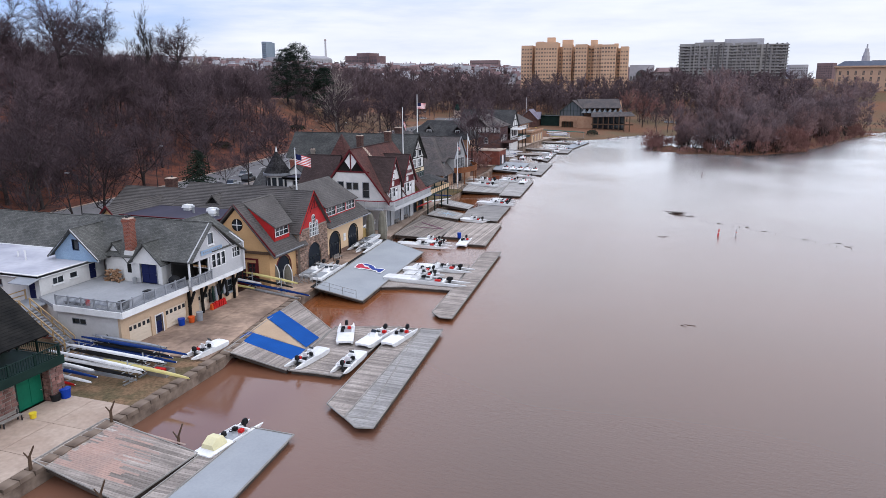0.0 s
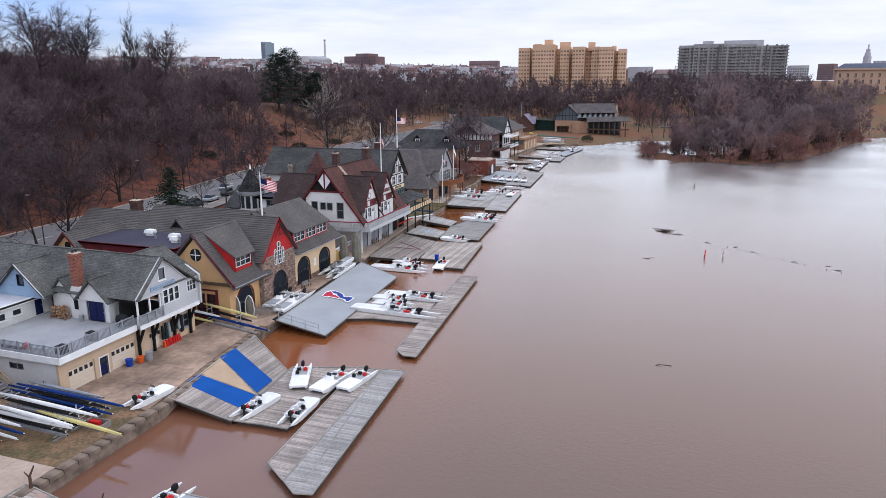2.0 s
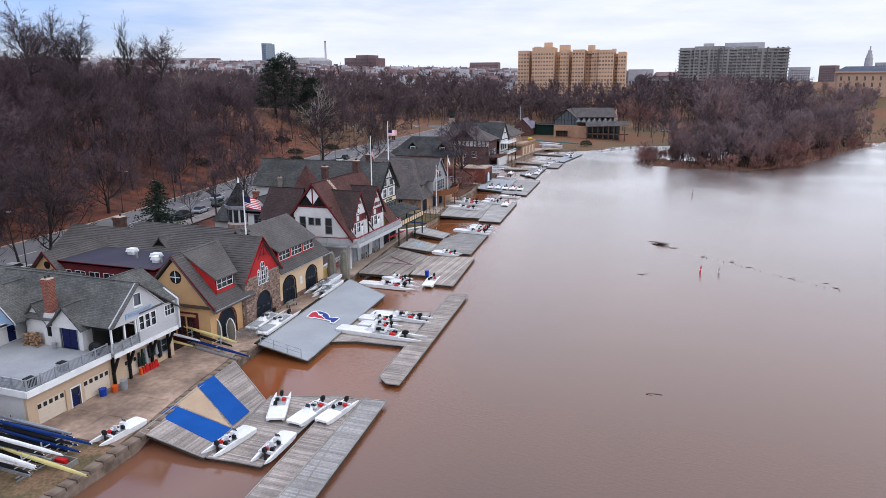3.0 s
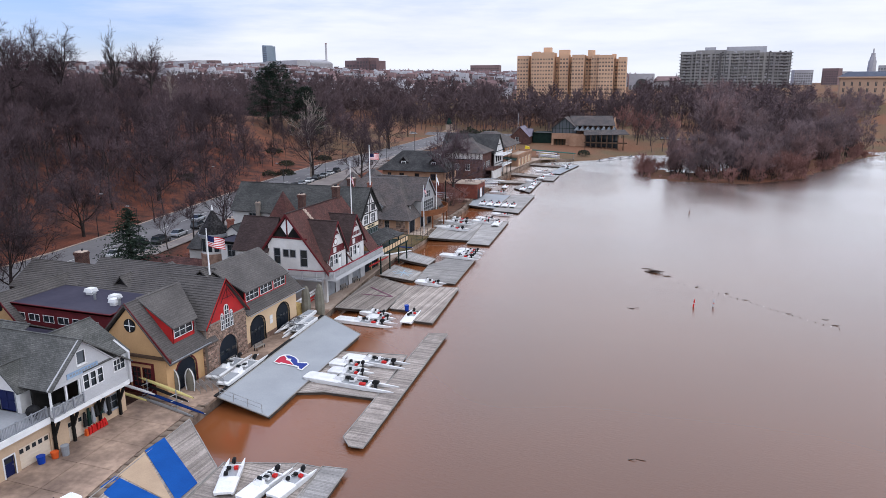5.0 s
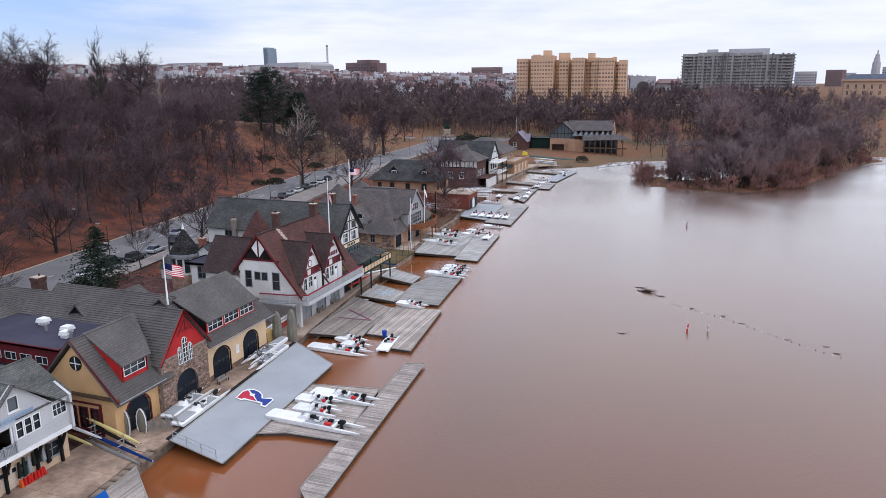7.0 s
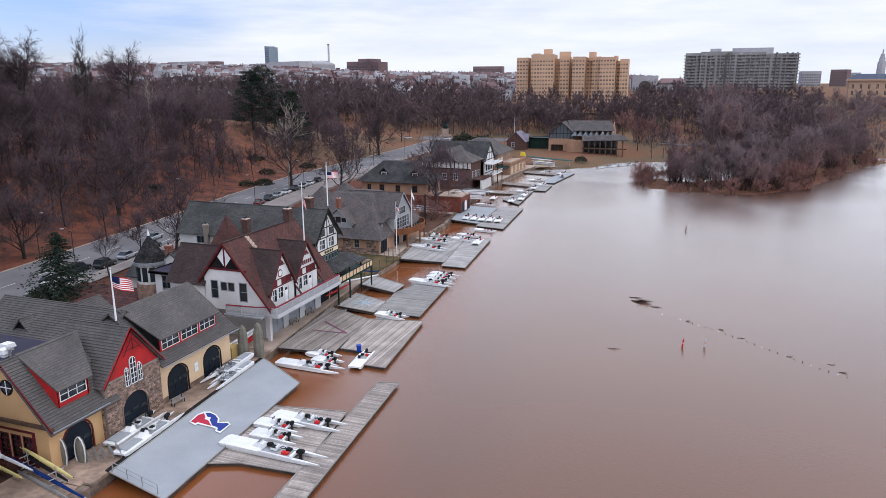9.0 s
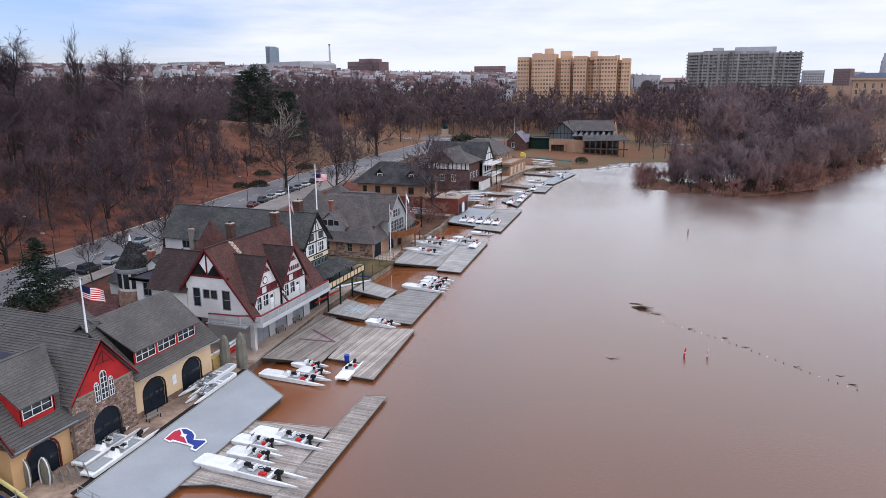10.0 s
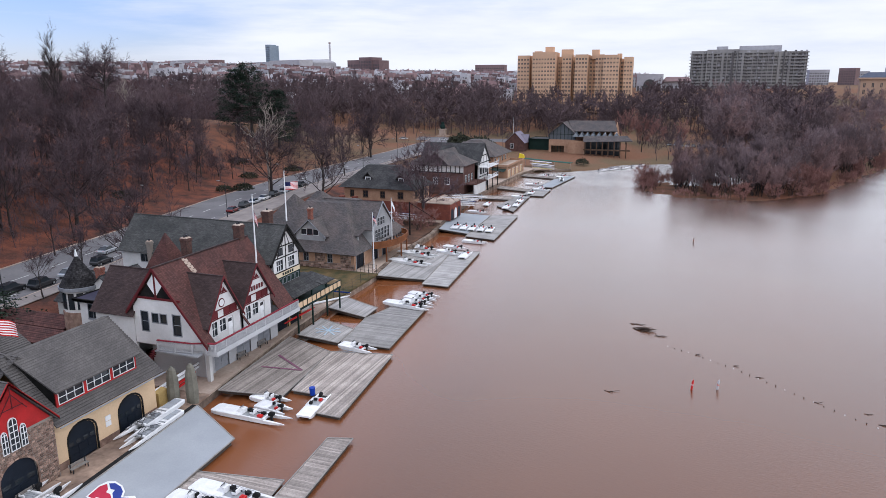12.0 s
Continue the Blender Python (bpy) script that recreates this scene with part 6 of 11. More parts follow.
def house_brown():
    h = thing("boathouse", (-28, 103, G), "white stucco boathouse with steep brown roofs and maroon trim", "boathouse", "boathouses")
    R = M_ROOF_BROWN
    # upper floor's side gable facing upstream, over a recessed grey ground floor
    fy = face_y(94.6)
    wall(h, fy, [(-30.6, 5.7), (-20.8, 5.7), (-20.8, 7.0), (-27.0, 14.7), (-30.6, 10.2)],
         [rect(-29.5, -28.5, 7.3, 9.7), rect(-27.9, -27.0, 8.5, 9.6), rect(-26.7, -25.8, 8.5, 9.6), rect(-24.9, -23.8, 7.2, 9.7)], M_WHITE)
    window(h, fy, -29.5, -28.5, 7.3, 9.7, 1, 2, M_TRIMGREY, trim=0.1, sill=False)
    window(h, fy, -24.9, -23.8, 7.2, 9.7, 1, 2, M_TRIMGREY, trim=0.1, sill=False)
    for a in (-27.9, -26.7):
        window(h, fy, a, a + 0.9, 8.5, 9.6, 1, 1, M_TRIMGREY, trim=0.1, sill=False)
    bm = bmesh.new()
    fpoly(bm, fy, [(-29.5, 11.6), (-24.4, 11.6), (-27.0, 14.6)], 0.0, 0.05)
    part("gable_panel", bm, M_BLACK, h)
    for pts in ([(-27.12, 11.9), (-27.12, 14.5), (-28.1, 13.2)], [(-26.88, 11.9), (-26.88, 14.5), (-25.9, 13.2)]):
        bm = bmesh.new()
        fpoly(bm, fy, pts, 0.05, 0.1)
        part("white_lozenge", bm, M_TRIMWHITE, h)
    barge(h, face_y(94.3), (-27.0, 15.3), [(-31.4, 9.7), (-20.0, 6.5)], M_MAROON, 0.12, drop=0.45)
    bm = bmesh.new()
    fbox(bm, fy, -30.2, -23.6, 11.35, 11.6, 0.0, 0.14)
    part("trim", bm, M_MAROON, h)
    bm = bmesh.new()
    fbox(bm, fy, -27.12, -26.88, 11.6, 14.7, 0.0, 0.14)
    part("trim", bm, M_MAROON, h)
    for e, zz in ((-21.1, 7.87), (-31.6, 9.4)):
        bm = bmesh.new()
        courses(bm, (e, 94.2, zz), (e, 112.6, zz), (-27.0, 94.2, 15.2), (-27.0, 112.6, 15.2), 0.2, 0.14, lap=0.01)
        part("roof", bm, R, h)
    for ya, yb in ((94.2, 95.75), (102.2, 102.5), (108.9, 112.6)):
        bm = bmesh.new()
        courses(bm, (-20.0, ya, 6.5), (-20.0, yb, 6.5), (-21.1, ya, 7.87), (-21.1, yb, 7.87), 0.3, 0.14)
        part("roof_skirt", bm, R, h)
    bm = bmesh.new()
    beam(bm, (-27.0, 94.2, 15.26), (-27.0, 112.6, 15.26), 0.26, 0.14)
    part("ridge_cap", bm, M_ROOF_PLUM, h)
    bm = bmesh.new()
    box(bm, -30.6, -20.8, 94.9, 112.4, 5.5, 5.68)
    part("upper_floor", bm, M_GREYWALL, h)
    # recessed ground floor
    wall(h, face_y(97.0), rect(-30.6, -22.8, G, 5.5), [], M_GREYWALL)
    fx = face_x(-22.8)
    wall(h, fx, rect(97.3, 112.4, G, 5.5), [rect(98.6, 101.4, G, 4.2), rect(103.0, 106.0, G, 4.2), rect(107.6, 110.6, G, 4.2)], M_GREYWALL)
    for a, w in ((98.6, 2.8), (103.0, 3.0), (107.6, 3.0)):
        door(h, fx, a, a + w, G, 4.2, M_TRIMGREY, (2, 4), 0, M_GREYWALL, name="garage_door", knob=False)
    # two gabled bays towards the river, each a wall to the ground of the balcony
    for u, w, va, ve, seed in ((98.7, 3.0, 13.7, 8.8, 0), (105.3, 3.0, 13.6, 9.2, 1)):
        fg = face_x(-20.9)
        wall(h, fg, [(u - w, 5.7), (u + w, 5.7), (u + w, ve), (u, va - 0.25), (u - w, ve)],
             [rect(u - 2.3, u - 1.4, 6.8, 8.5), rect(u + 0.7, u + 1.7, 5.8, 8.3), rect(u - 0.9, u + 0.2, 7.0, 8.5)], M_WHITE)
        window(h, fg, u - 2.3, u - 1.4, 6.8, 8.5, 2, 2, M_TRIMWHITE, trim=0.07, sill=False)
        window(h, fg, u - 0.9, u + 0.2, 7.0, 8.5, 2, 2, M_TRIMWHITE, trim=0.07, sill=False)
        door(h, fg, u + 0.7, u + 1.7, 5.8, 8.3, M_TRIMWHITE, (1, 2), 1)
        timbers(h, fg, [(u - w + 0.1, 8.75, u + w - 0.1, 8.75), (u - w + 0.4, 9.75, u + w - 0.4, 9.75)], M_MAROON, 0.14)
        timbers(h, fg, [(u + k, 8.75, u + k, 9.75) for k in (-2.4, -1.2, 0, 1.2, 2.4)] + [(u, 11.6, u, 12.9), (u - 0.9, 11.6, u + 0.9, 11.6)], M_MAROON, 0.12)
        for k in (-1.8, 0.6, 1.8):
            bm = bmesh.new()
            fbox(bm, fg, u + k - 0.5, u + k + 0.5, 8.85, 9.66, 0.0, 0.03)
            part("maroon_panel", bm, M_MAROON, h)
        for k in (-0.42, 0.42):
            bm = bmesh.new()
            fpoly(bm, fg, [(u + k - 0.36, 11.7), (u + k + 0.36, 11.7), (u + k * 0.6, 12.3)], 0.0, 0.03)
            part("maroon_panel", bm, M_MAROON, h)
        if seed == 0:
            for sz, mt, d in ((0.55, M_MAROON, 0.05), (0.42, M_TRIMWHITE, 0.06)):
                bm = bmesh.new()
                fpoly(bm, fg, [(u - 0.3 + sz * math.cos(a), 10.5 + sz * math.sin(a)) for a in np.linspace(0, 2 * math.pi, 19)[:-1]], 0.0, d)
                part("round_plaque", bm, mt, h)
        else:
            for k in range(6):
                bm = bmesh.new()
                fbox(bm, fg, u - 1.55 + k * 0.54, u - 1.2 + k * 0.54, 10.2, 10.8, 0.0, 0.05)
                part("sign_bar", bm, M_MAROON, h)
        barge(h, face_x(-20.55), (u, va + 0.1), [(u - w - 0.5, ve - 0.75), (u + w + 0.5, ve - 0.75)], M_MAROON, 0.1)
        gable(h, "x", -26.6, -20.5, u, w, ve, va, M_ROOF_PLUM, 0.4)
        for yy in (u - w, u + w - 0.2):
            bm = bmesh.new()
            hexa(bm, [(-20.92, yy, 5.7), (-20.92, yy + 0.2, 5.7), (-20.92, yy + 0.2, ve), (-20.92, yy, ve)], [(-23.6, yy, 5.7), (-23.6, yy + 0.2, 5.7), (-23.6, yy + 0.2, ve), (-23.6, yy, ve)])
            part("bay_cheek", bm, M_WHITE, h)
    # balcony along the river
    bm = bmesh.new()
    box(bm, -21.0, -19.3, 94.9, 112.6, 5.4, 5.62)
    dk = part("balcony", bm, M_DECKGREY, h)
    for q in ((-19.28, -19.18, 94.8, 112.7), (-21.0, -19.3, 94.76, 94.88)):
        bm = bmesh.new()
        box(bm, *q, 5.2, 5.75)
        part("fascia", bm, M_GREYWALL, dk)
    stretch = (((-26.6, 93.6), (-22.0, 94.0)), ((-22.0, 94.0), (-20.6, 94.6)), ((-20.6, 94.6), (-19.4, 94.8)), ((-19.4, 94.8), (-19.4, 112.6)))
    railing(h, [stretch[0][0]] + [q for _, q in stretch], 5.5, 6.6, M_GREYWALL, post=2.0, pick=0.11)
    for p, q in stretch:
        bm = bmesh.new()
        beam(bm, (*p, 6.78), (*q, 6.78), 0.2, 0.13)
        part("top_rail", bm, M_REDRAIL, h)
    bm = bmesh.new()
    box(bm, -27.0, -21.0, 93.5, 94.58, 5.3, 5.5)
    part("landing", bm, M_DECKGREY, h)
    for y in (96.4,):
        bm = bmesh.new()
        box(bm, -22.0, -21.5, y - 0.25, y + 0.25, G, 5.5)
        part("balcony_post", bm, M_WHITE, h)
    for k in range(12):
        f = k / 11
        bm = bmesh.new()
        box(bm, -27.6 - 2.6 * f, -27.2 - 2.6 * f, 93.5, 94.5, 5.3 - 3.9 * f - 0.05, 5.3 - 3.9 * f)
        part("stair_tread", bm, M_MAROON, h)
    # brown wing behind, turret roof and chimneys
    gable(h, "x", -37.0, -30.4, 98.0, 3.4, 9.6, 13.8, M_ROOF_PLUM, 0.5)
    shell_walls(h, -36.4, -30.6, 94.95, 112.2, G, 8.0, M_WHITE, skip="r")
    wall(h, face_y(94.62), rect(-36.6, -30.7, G, 9.5), [], M_WHITE)
    gable(h, "y", 101.0, 112.0, -36.0, 5.6, 7.6, 11.6, R, 0.4)
    hip(h, -35.8, -30.6, 101.2, 106.4, 11.0, 17.0, -33.25, -33.15, 103.75, 103.85, R, 0.3)
    chimney(h, -29.1, 102.8, 11.0, 16.9, 0.95, M_BRICKDARK, pots=2)
    chimney(h, -27.3, 111.2, 11.5, 17.1, 1.05, M_BRICKDARK, pots=2)
    # white flat-roofed wing and slate turret by the drive
    fy = face_y(95.5)
    wall(h, fy, rect(-40.0, -36.2, G, 9.6), [rect(-38.7, -37.4, 7.5, 9.3)], M_WHITE)
    window(h, fy, -38.7, -37.4, 7.5, 9.3, 2, 2, M_TRIMGREY, trim=0.1)
    flat_roof(h, -40.7, -36.3, 95.0, 101.5, 9.9, M_DARKROOF, M_BLACK, 0.1)
    shell_walls(h, -40.2, -36.7, 95.8, 101.5, G, 9.6, M_WHITE, skip="nr")
    gable(h, "x", -52.0, -42.0, 106.5, 4.5, 6.6, 9.8, M_SLATE_DARK, 0.3)
    shell_walls(h, -52.0, -42.0, 102.4, 110.6, G, 6.6, M_WHITE)
    # small white gable between turret and wing
    wall(h, face_y(100.0), gable_poly(-43.0, -38.8, -40.9, G, 9.9, 11.3), [], M_WHITE)
    gable(h, "y", 99.7, 106.5, -40.9, 2.1, 9.9, 11.5, M_SLATE_DARK, 0.25)
    # stepped lead flashing below the chimney
    for k in range(9):
        f = k / 8
        x, y = -26.85 + 1.3 * f, 99.6 + 0.25 * f + (0.17 if k % 2 else -0.17)
        z = 7.87 + (-21.1 - x) * 7.33 / 5.9
        bm = bmesh.new()
        hexa(bm, [(x - 0.13, y - 0.2, z + 0.17), (x + 0.13, y - 0.2, z - 0.15), (x + 0.13, y + 0.2, z - 0.15), (x - 0.13, y + 0.2, z + 0.17)], [(x - 0.1, y - 0.24, z + 0.22), (x + 0.16, y - 0.24, z - 0.1), (x + 0.16, y + 0.2, z - 0.1), (x - 0.1, y + 0.2, z + 0.22)])
        part("flashing", bm, M_CONCRETE2, h)
    TX, TY = -44.5, 99.8
    bm = bmesh.new()
    rod(bm, (TX, TY, G), (TX, TY, 6.8), 2.3, 2.3, 12)
    t = part("turret", bm, M_STONE, h)
    bm = bmesh.new()
    rod(bm, (TX, TY, 6.8), (TX, TY, 9.9), 2.15, 2.15, 12)
    part("turret_wall", bm, M_WHITE, t)
    for k in range(12):
        a0, a1 = 2 * math.pi * (k + 0.15) / 12, 2 * math.pi * (k + 0.85) / 12
        bm = bmesh.new()
        pts = [(TX + 2.16 * math.cos(a), TY + 2.16 * math.sin(a)) for a in (a0, a1)]
        hexa(bm, [(*pts[0], 7.2), (*pts[1], 7.2), (*pts[1], 9.4), (*pts[0], 9.4)], [(p[0] + 0.03 * math.cos(a0), p[1] + 0.03 * math.sin(a0), z) for p, z in ((pts[0], 7.2), (pts[1], 7.2), (pts[1], 9.4), (pts[0], 9.4))])
        part("turret_window", bm, M_GLASS, t)
    bm = bmesh.new()
    rod(bm, (TX, TY, 9.7), (TX, TY, 10.15), 2.55, 2.6, 16)
    part("cornice", bm, M_TRIMGREY, t)
    bm = bmesh.new()
    rings = []
    for k in range(14):
        for f, lap in ((k / 14, 0.05), ((k + 1) / 14, 0.01)):
            rings.append([bm.verts.new((TX + (2.45 * (1 - f) + lap) * math.cos(a * math.pi / 8), TY + (2.45 * (1 - f) + lap) * math.sin(a * math.pi / 8), 10.1 + 4.0 * f)) for a in range(16)])
    for lo, hi in zip(rings[:-1], rings[1:]):
        for a in range(16):
            bm.faces.new((lo[a], lo[(a + 1) % 16], hi[(a + 1) % 16], hi[a]))
    bm.faces.new(rings[0])
    part("cone_roof", bm, M_SLATE_BLACK, t)
    bm = bmesh.new()
    rod(bm, (TX, TY, 13.9), (TX, TY, 14.8), 0.22, 0.05, 8)
    part("finial", bm, M_TRIMWHITE, t)
    chimney(h, -41.6, 100.6, 9.0, 12.5, 0.8, M_BRICK, pots=1)


house_brown()


# low brown-roofed sheds by the drive
def shed(y0, x0, x1, label):
    s = thing("boat_shed", ((x0 + x1) / 2, y0 + 1.5, 3.0), label, "shed", "boat sheds")
    bm = bmesh.new()
    courses(bm, (x0, y0, 4.3), (x1, y0, 4.3), (x0, y0 + 3.2, 5.0), (x1, y0 + 3.2, 5.0), 0.35, 0.1)
    part("roof", bm, M_ROOF_BROWN, s)
    for x in np.arange(x0 + 0.3, x1, 3.0):
        bm = bmesh.new()
        box(bm, x - 0.08, x + 0.08, y0 + 0.3, y0 + 0.46, 1.2, 4.4)
        part("post", bm, M_TIMBER, s)
    bm = bmesh.new()
    box(bm, x0, x1, y0 + 3.0, y0 + 3.15, 1.2, 4.8)
    part("back_wall", bm, M_BRICKDARK, s)


shed(92.8, -57, -40, "long low shed with a brown shingle roof")
shed(97.6, -60, -46, "long low shed with a brown shingle roof")


# ---- the half-timbered club ----
def house_timber():
    h = thing("boathouse", (-35, 117, G), "half-timbered black and white boathouse with grey-green roof", "boathouse", "boathouses")
    fx = face_x(-23.4)
    wins = [rect(113.9, 115.5, 10.0, 11.5), rect(116.9, 118.5, 10.0, 11.5)]
    wall(h, fx, gable_poly(112.9, 119.8, 116.35, 9.0, 11.7, 15.9), wins, M_WHITE)
    for y in (113.9, 116.9):
        window(h, fx, y, y + 1.6, 10.0, 11.5, 3, 2, M_TRIMWHITE, trim=0.1, sill=False)
    for y in (114.4, 117.1):
        bm = bmesh.new()
        fbox(bm, fx, y, y + 1.2, 12.1, 13.2, 0.0, 0.05)
        p = part("leaded_window", bm, M_BLACK, h)
        for k in range(2):
            bm = bmesh.new()
            fbox(bm, fx, y + 0.1 + 0.55 * k, y + 0.55 + 0.55 * k, 12.2, 13.1, 0.05, 0.07)
            part("pane", bm, M_GLASS, p)
    timbers(h, fx, [(112.9, 9.75, 119.8, 9.75), (113.3, 11.8, 119.4, 11.8), (114.2, 13.4, 118.5, 13.4)]
            + [(u, 11.8, u, va) for u, va in ((114.2, 13.3), (116.35, 15.8), (118.5, 13.3))] + [(u, 9.75, u, 11.8) for u in (113.0, 116.2, 119.7)], M_BLACK, 0.16)
    timbers(h, fx, [(115.4, 13.5, 116.1, 15.0), (117.3, 13.5, 116.6, 15.0)], M_BLACK, 0.11)
    barge(h, face_x(-23.0), (116.35, 16.5), [(112.0, 11.5), (120.7, 11.5)], M_BLACK, 0.14, drop=0.45)
    bm = bmesh.new()
    fbox(bm, fx, 112.9, 119.8, 9.02, 9.66, 0.0, 0.06)
    sign = part("sign_board", bm, M_PALECREAM, h)
    for k in range(5):
        bm = bmesh.new()
        fbox(bm, fx, 115.2 + k * 0.6, 115.6 + k * 0.6, 9.14, 9.54, 0.06, 0.09)
        part("sign_bar", bm, M_DKGREEN, sign)
    bm = bmesh.new()
    fbox(bm, fx, 112.9, 119.8, 7.7, 9.0, -0.3, 0.05)
    part("green_band", bm, M_DKGREEN, h)
    for k in range(6):
        window(h, face_x(-23.34), 113.2 + 1.08 * k, 113.9 + 1.08 * k, 7.95, 8.75, 2, 2, M_TRIMGREY, trim=0.05, sill=False)
    wall(h, fx, rect(112.9, 119.8, G, 7.7), [rect(113.4, 116.0, G, 4.0), rect(116.7, 119.3, G, 4.0)], M_OCHRE)
    for a in (113.4, 116.7):
        door(h, fx, a, a + 2.6, G, 4.0, M_BLACKDOOR, (2, 3), 0, M_DKGREEN, name="garage_door", knob=False)
    fy = face_y(112.9)
    wall(h, fy, rect(-50.0, -23.7, G, 11.6), [rect(-46.4, -45.0, 9.9, 11.0)], M_WHITE)
    window(h, fy, -46.4, -45.0, 9.9, 11.0, 2, 1, M_TRIMGREY, trim=0.08, sill=False)
    timbers(h, fy, [(-50, 11.4, -23.5, 11.4), (-30, 9.2, -23.5, 9.2)] + [(u, 9.2, u, 11.4) for u in (-23.7, -25.2, -26.8, -28.4)], M_BLACK, 0.2)
    shell_walls(h, -50.0, -23.7, 113.2, 119.8, G, 11.6, M_WHITE, skip="nr")
    gable(h, "x", -50.2, -22.9, 116.35, 3.5, 12.2, 16.3, M_SLATE_MOSS, 0.65)
    chimney(h, -44.0, 112.3, 8.0, 13.3, 0.65, M_MORTAR, pots=1)
    chimney(h, -29.0, 120.6, 9.0, 17.3, 1.2, M_BRICKDARK, pots=1)
    # lower wing towards the lawn
    shell_walls(h, -46.0, -25.0, 120.1, 124.6, G, 6.4, M_WHITE)
    bm = bmesh.new()
    courses(bm, (-46.4, 125.2, 6.2), (-24.6, 125.2, 6.2), (-46.4, 119.9, 8.8), (-24.6, 119.9, 8.8), 0.2, 0.12, lap=0.008)
    part("wing_roof", bm, M_SLATE_MOSS, h)
    # porch roof over the balcony
    bm = bmesh.new()
    courses(bm, (-20.0, 112.6, 6.9), (-20.0, 123.4, 6.9), (-23.35, 113.4, 7.9), (-23.35, 122.8, 7.9), 0.35, 0.14)
    slab(bm, [(-24.9, 119.9, 8.1), (-19.6, 119.9, 6.95), (-19.6, 123.4, 6.95), (-24.9, 123.4, 7.5)], 0.15)
    part("porch_roof", bm, M_SLATE_DARK, h)
    bm = bmesh.new()
    box(bm, -23.4, -20.2, 113.7, 126.4, 4.55, 4.85)
    part("balcony", bm, M_DKGREEN, h)
    bm = bmesh.new()
    box(bm, -20.3, -20.18, 113.7, 126.4, 4.9, 5.75)
    box(bm, -23.4, -20.3, 126.3, 126.42, 4.9, 5.75)
    rl = part("balcony_panel", bm, M_CREAM, h)
    bm = bmesh.new()
    beam(bm, (-20.24, 113.7, 5.8), (-20.24, 126.4, 5.8), 0.16, 0.1)
    for y in np.arange(113.8, 126.5, 1.25):
        box(bm, -20.16, -20.1, y - 0.05, y + 0.05, 4.85, 5.8)
    part("top_rail", bm, M_DKGREEN, rl)
    for y in (114.0, 118.0, 122.2, 126.2):
        bm = bmesh.new()
        box(bm, -20.5, -20.3, y - 0.1, y + 0.1, G, 6.9 if y < 123 else 4.6)
        part("porch_post", bm, M_DKGREEN, h)


house_timber()


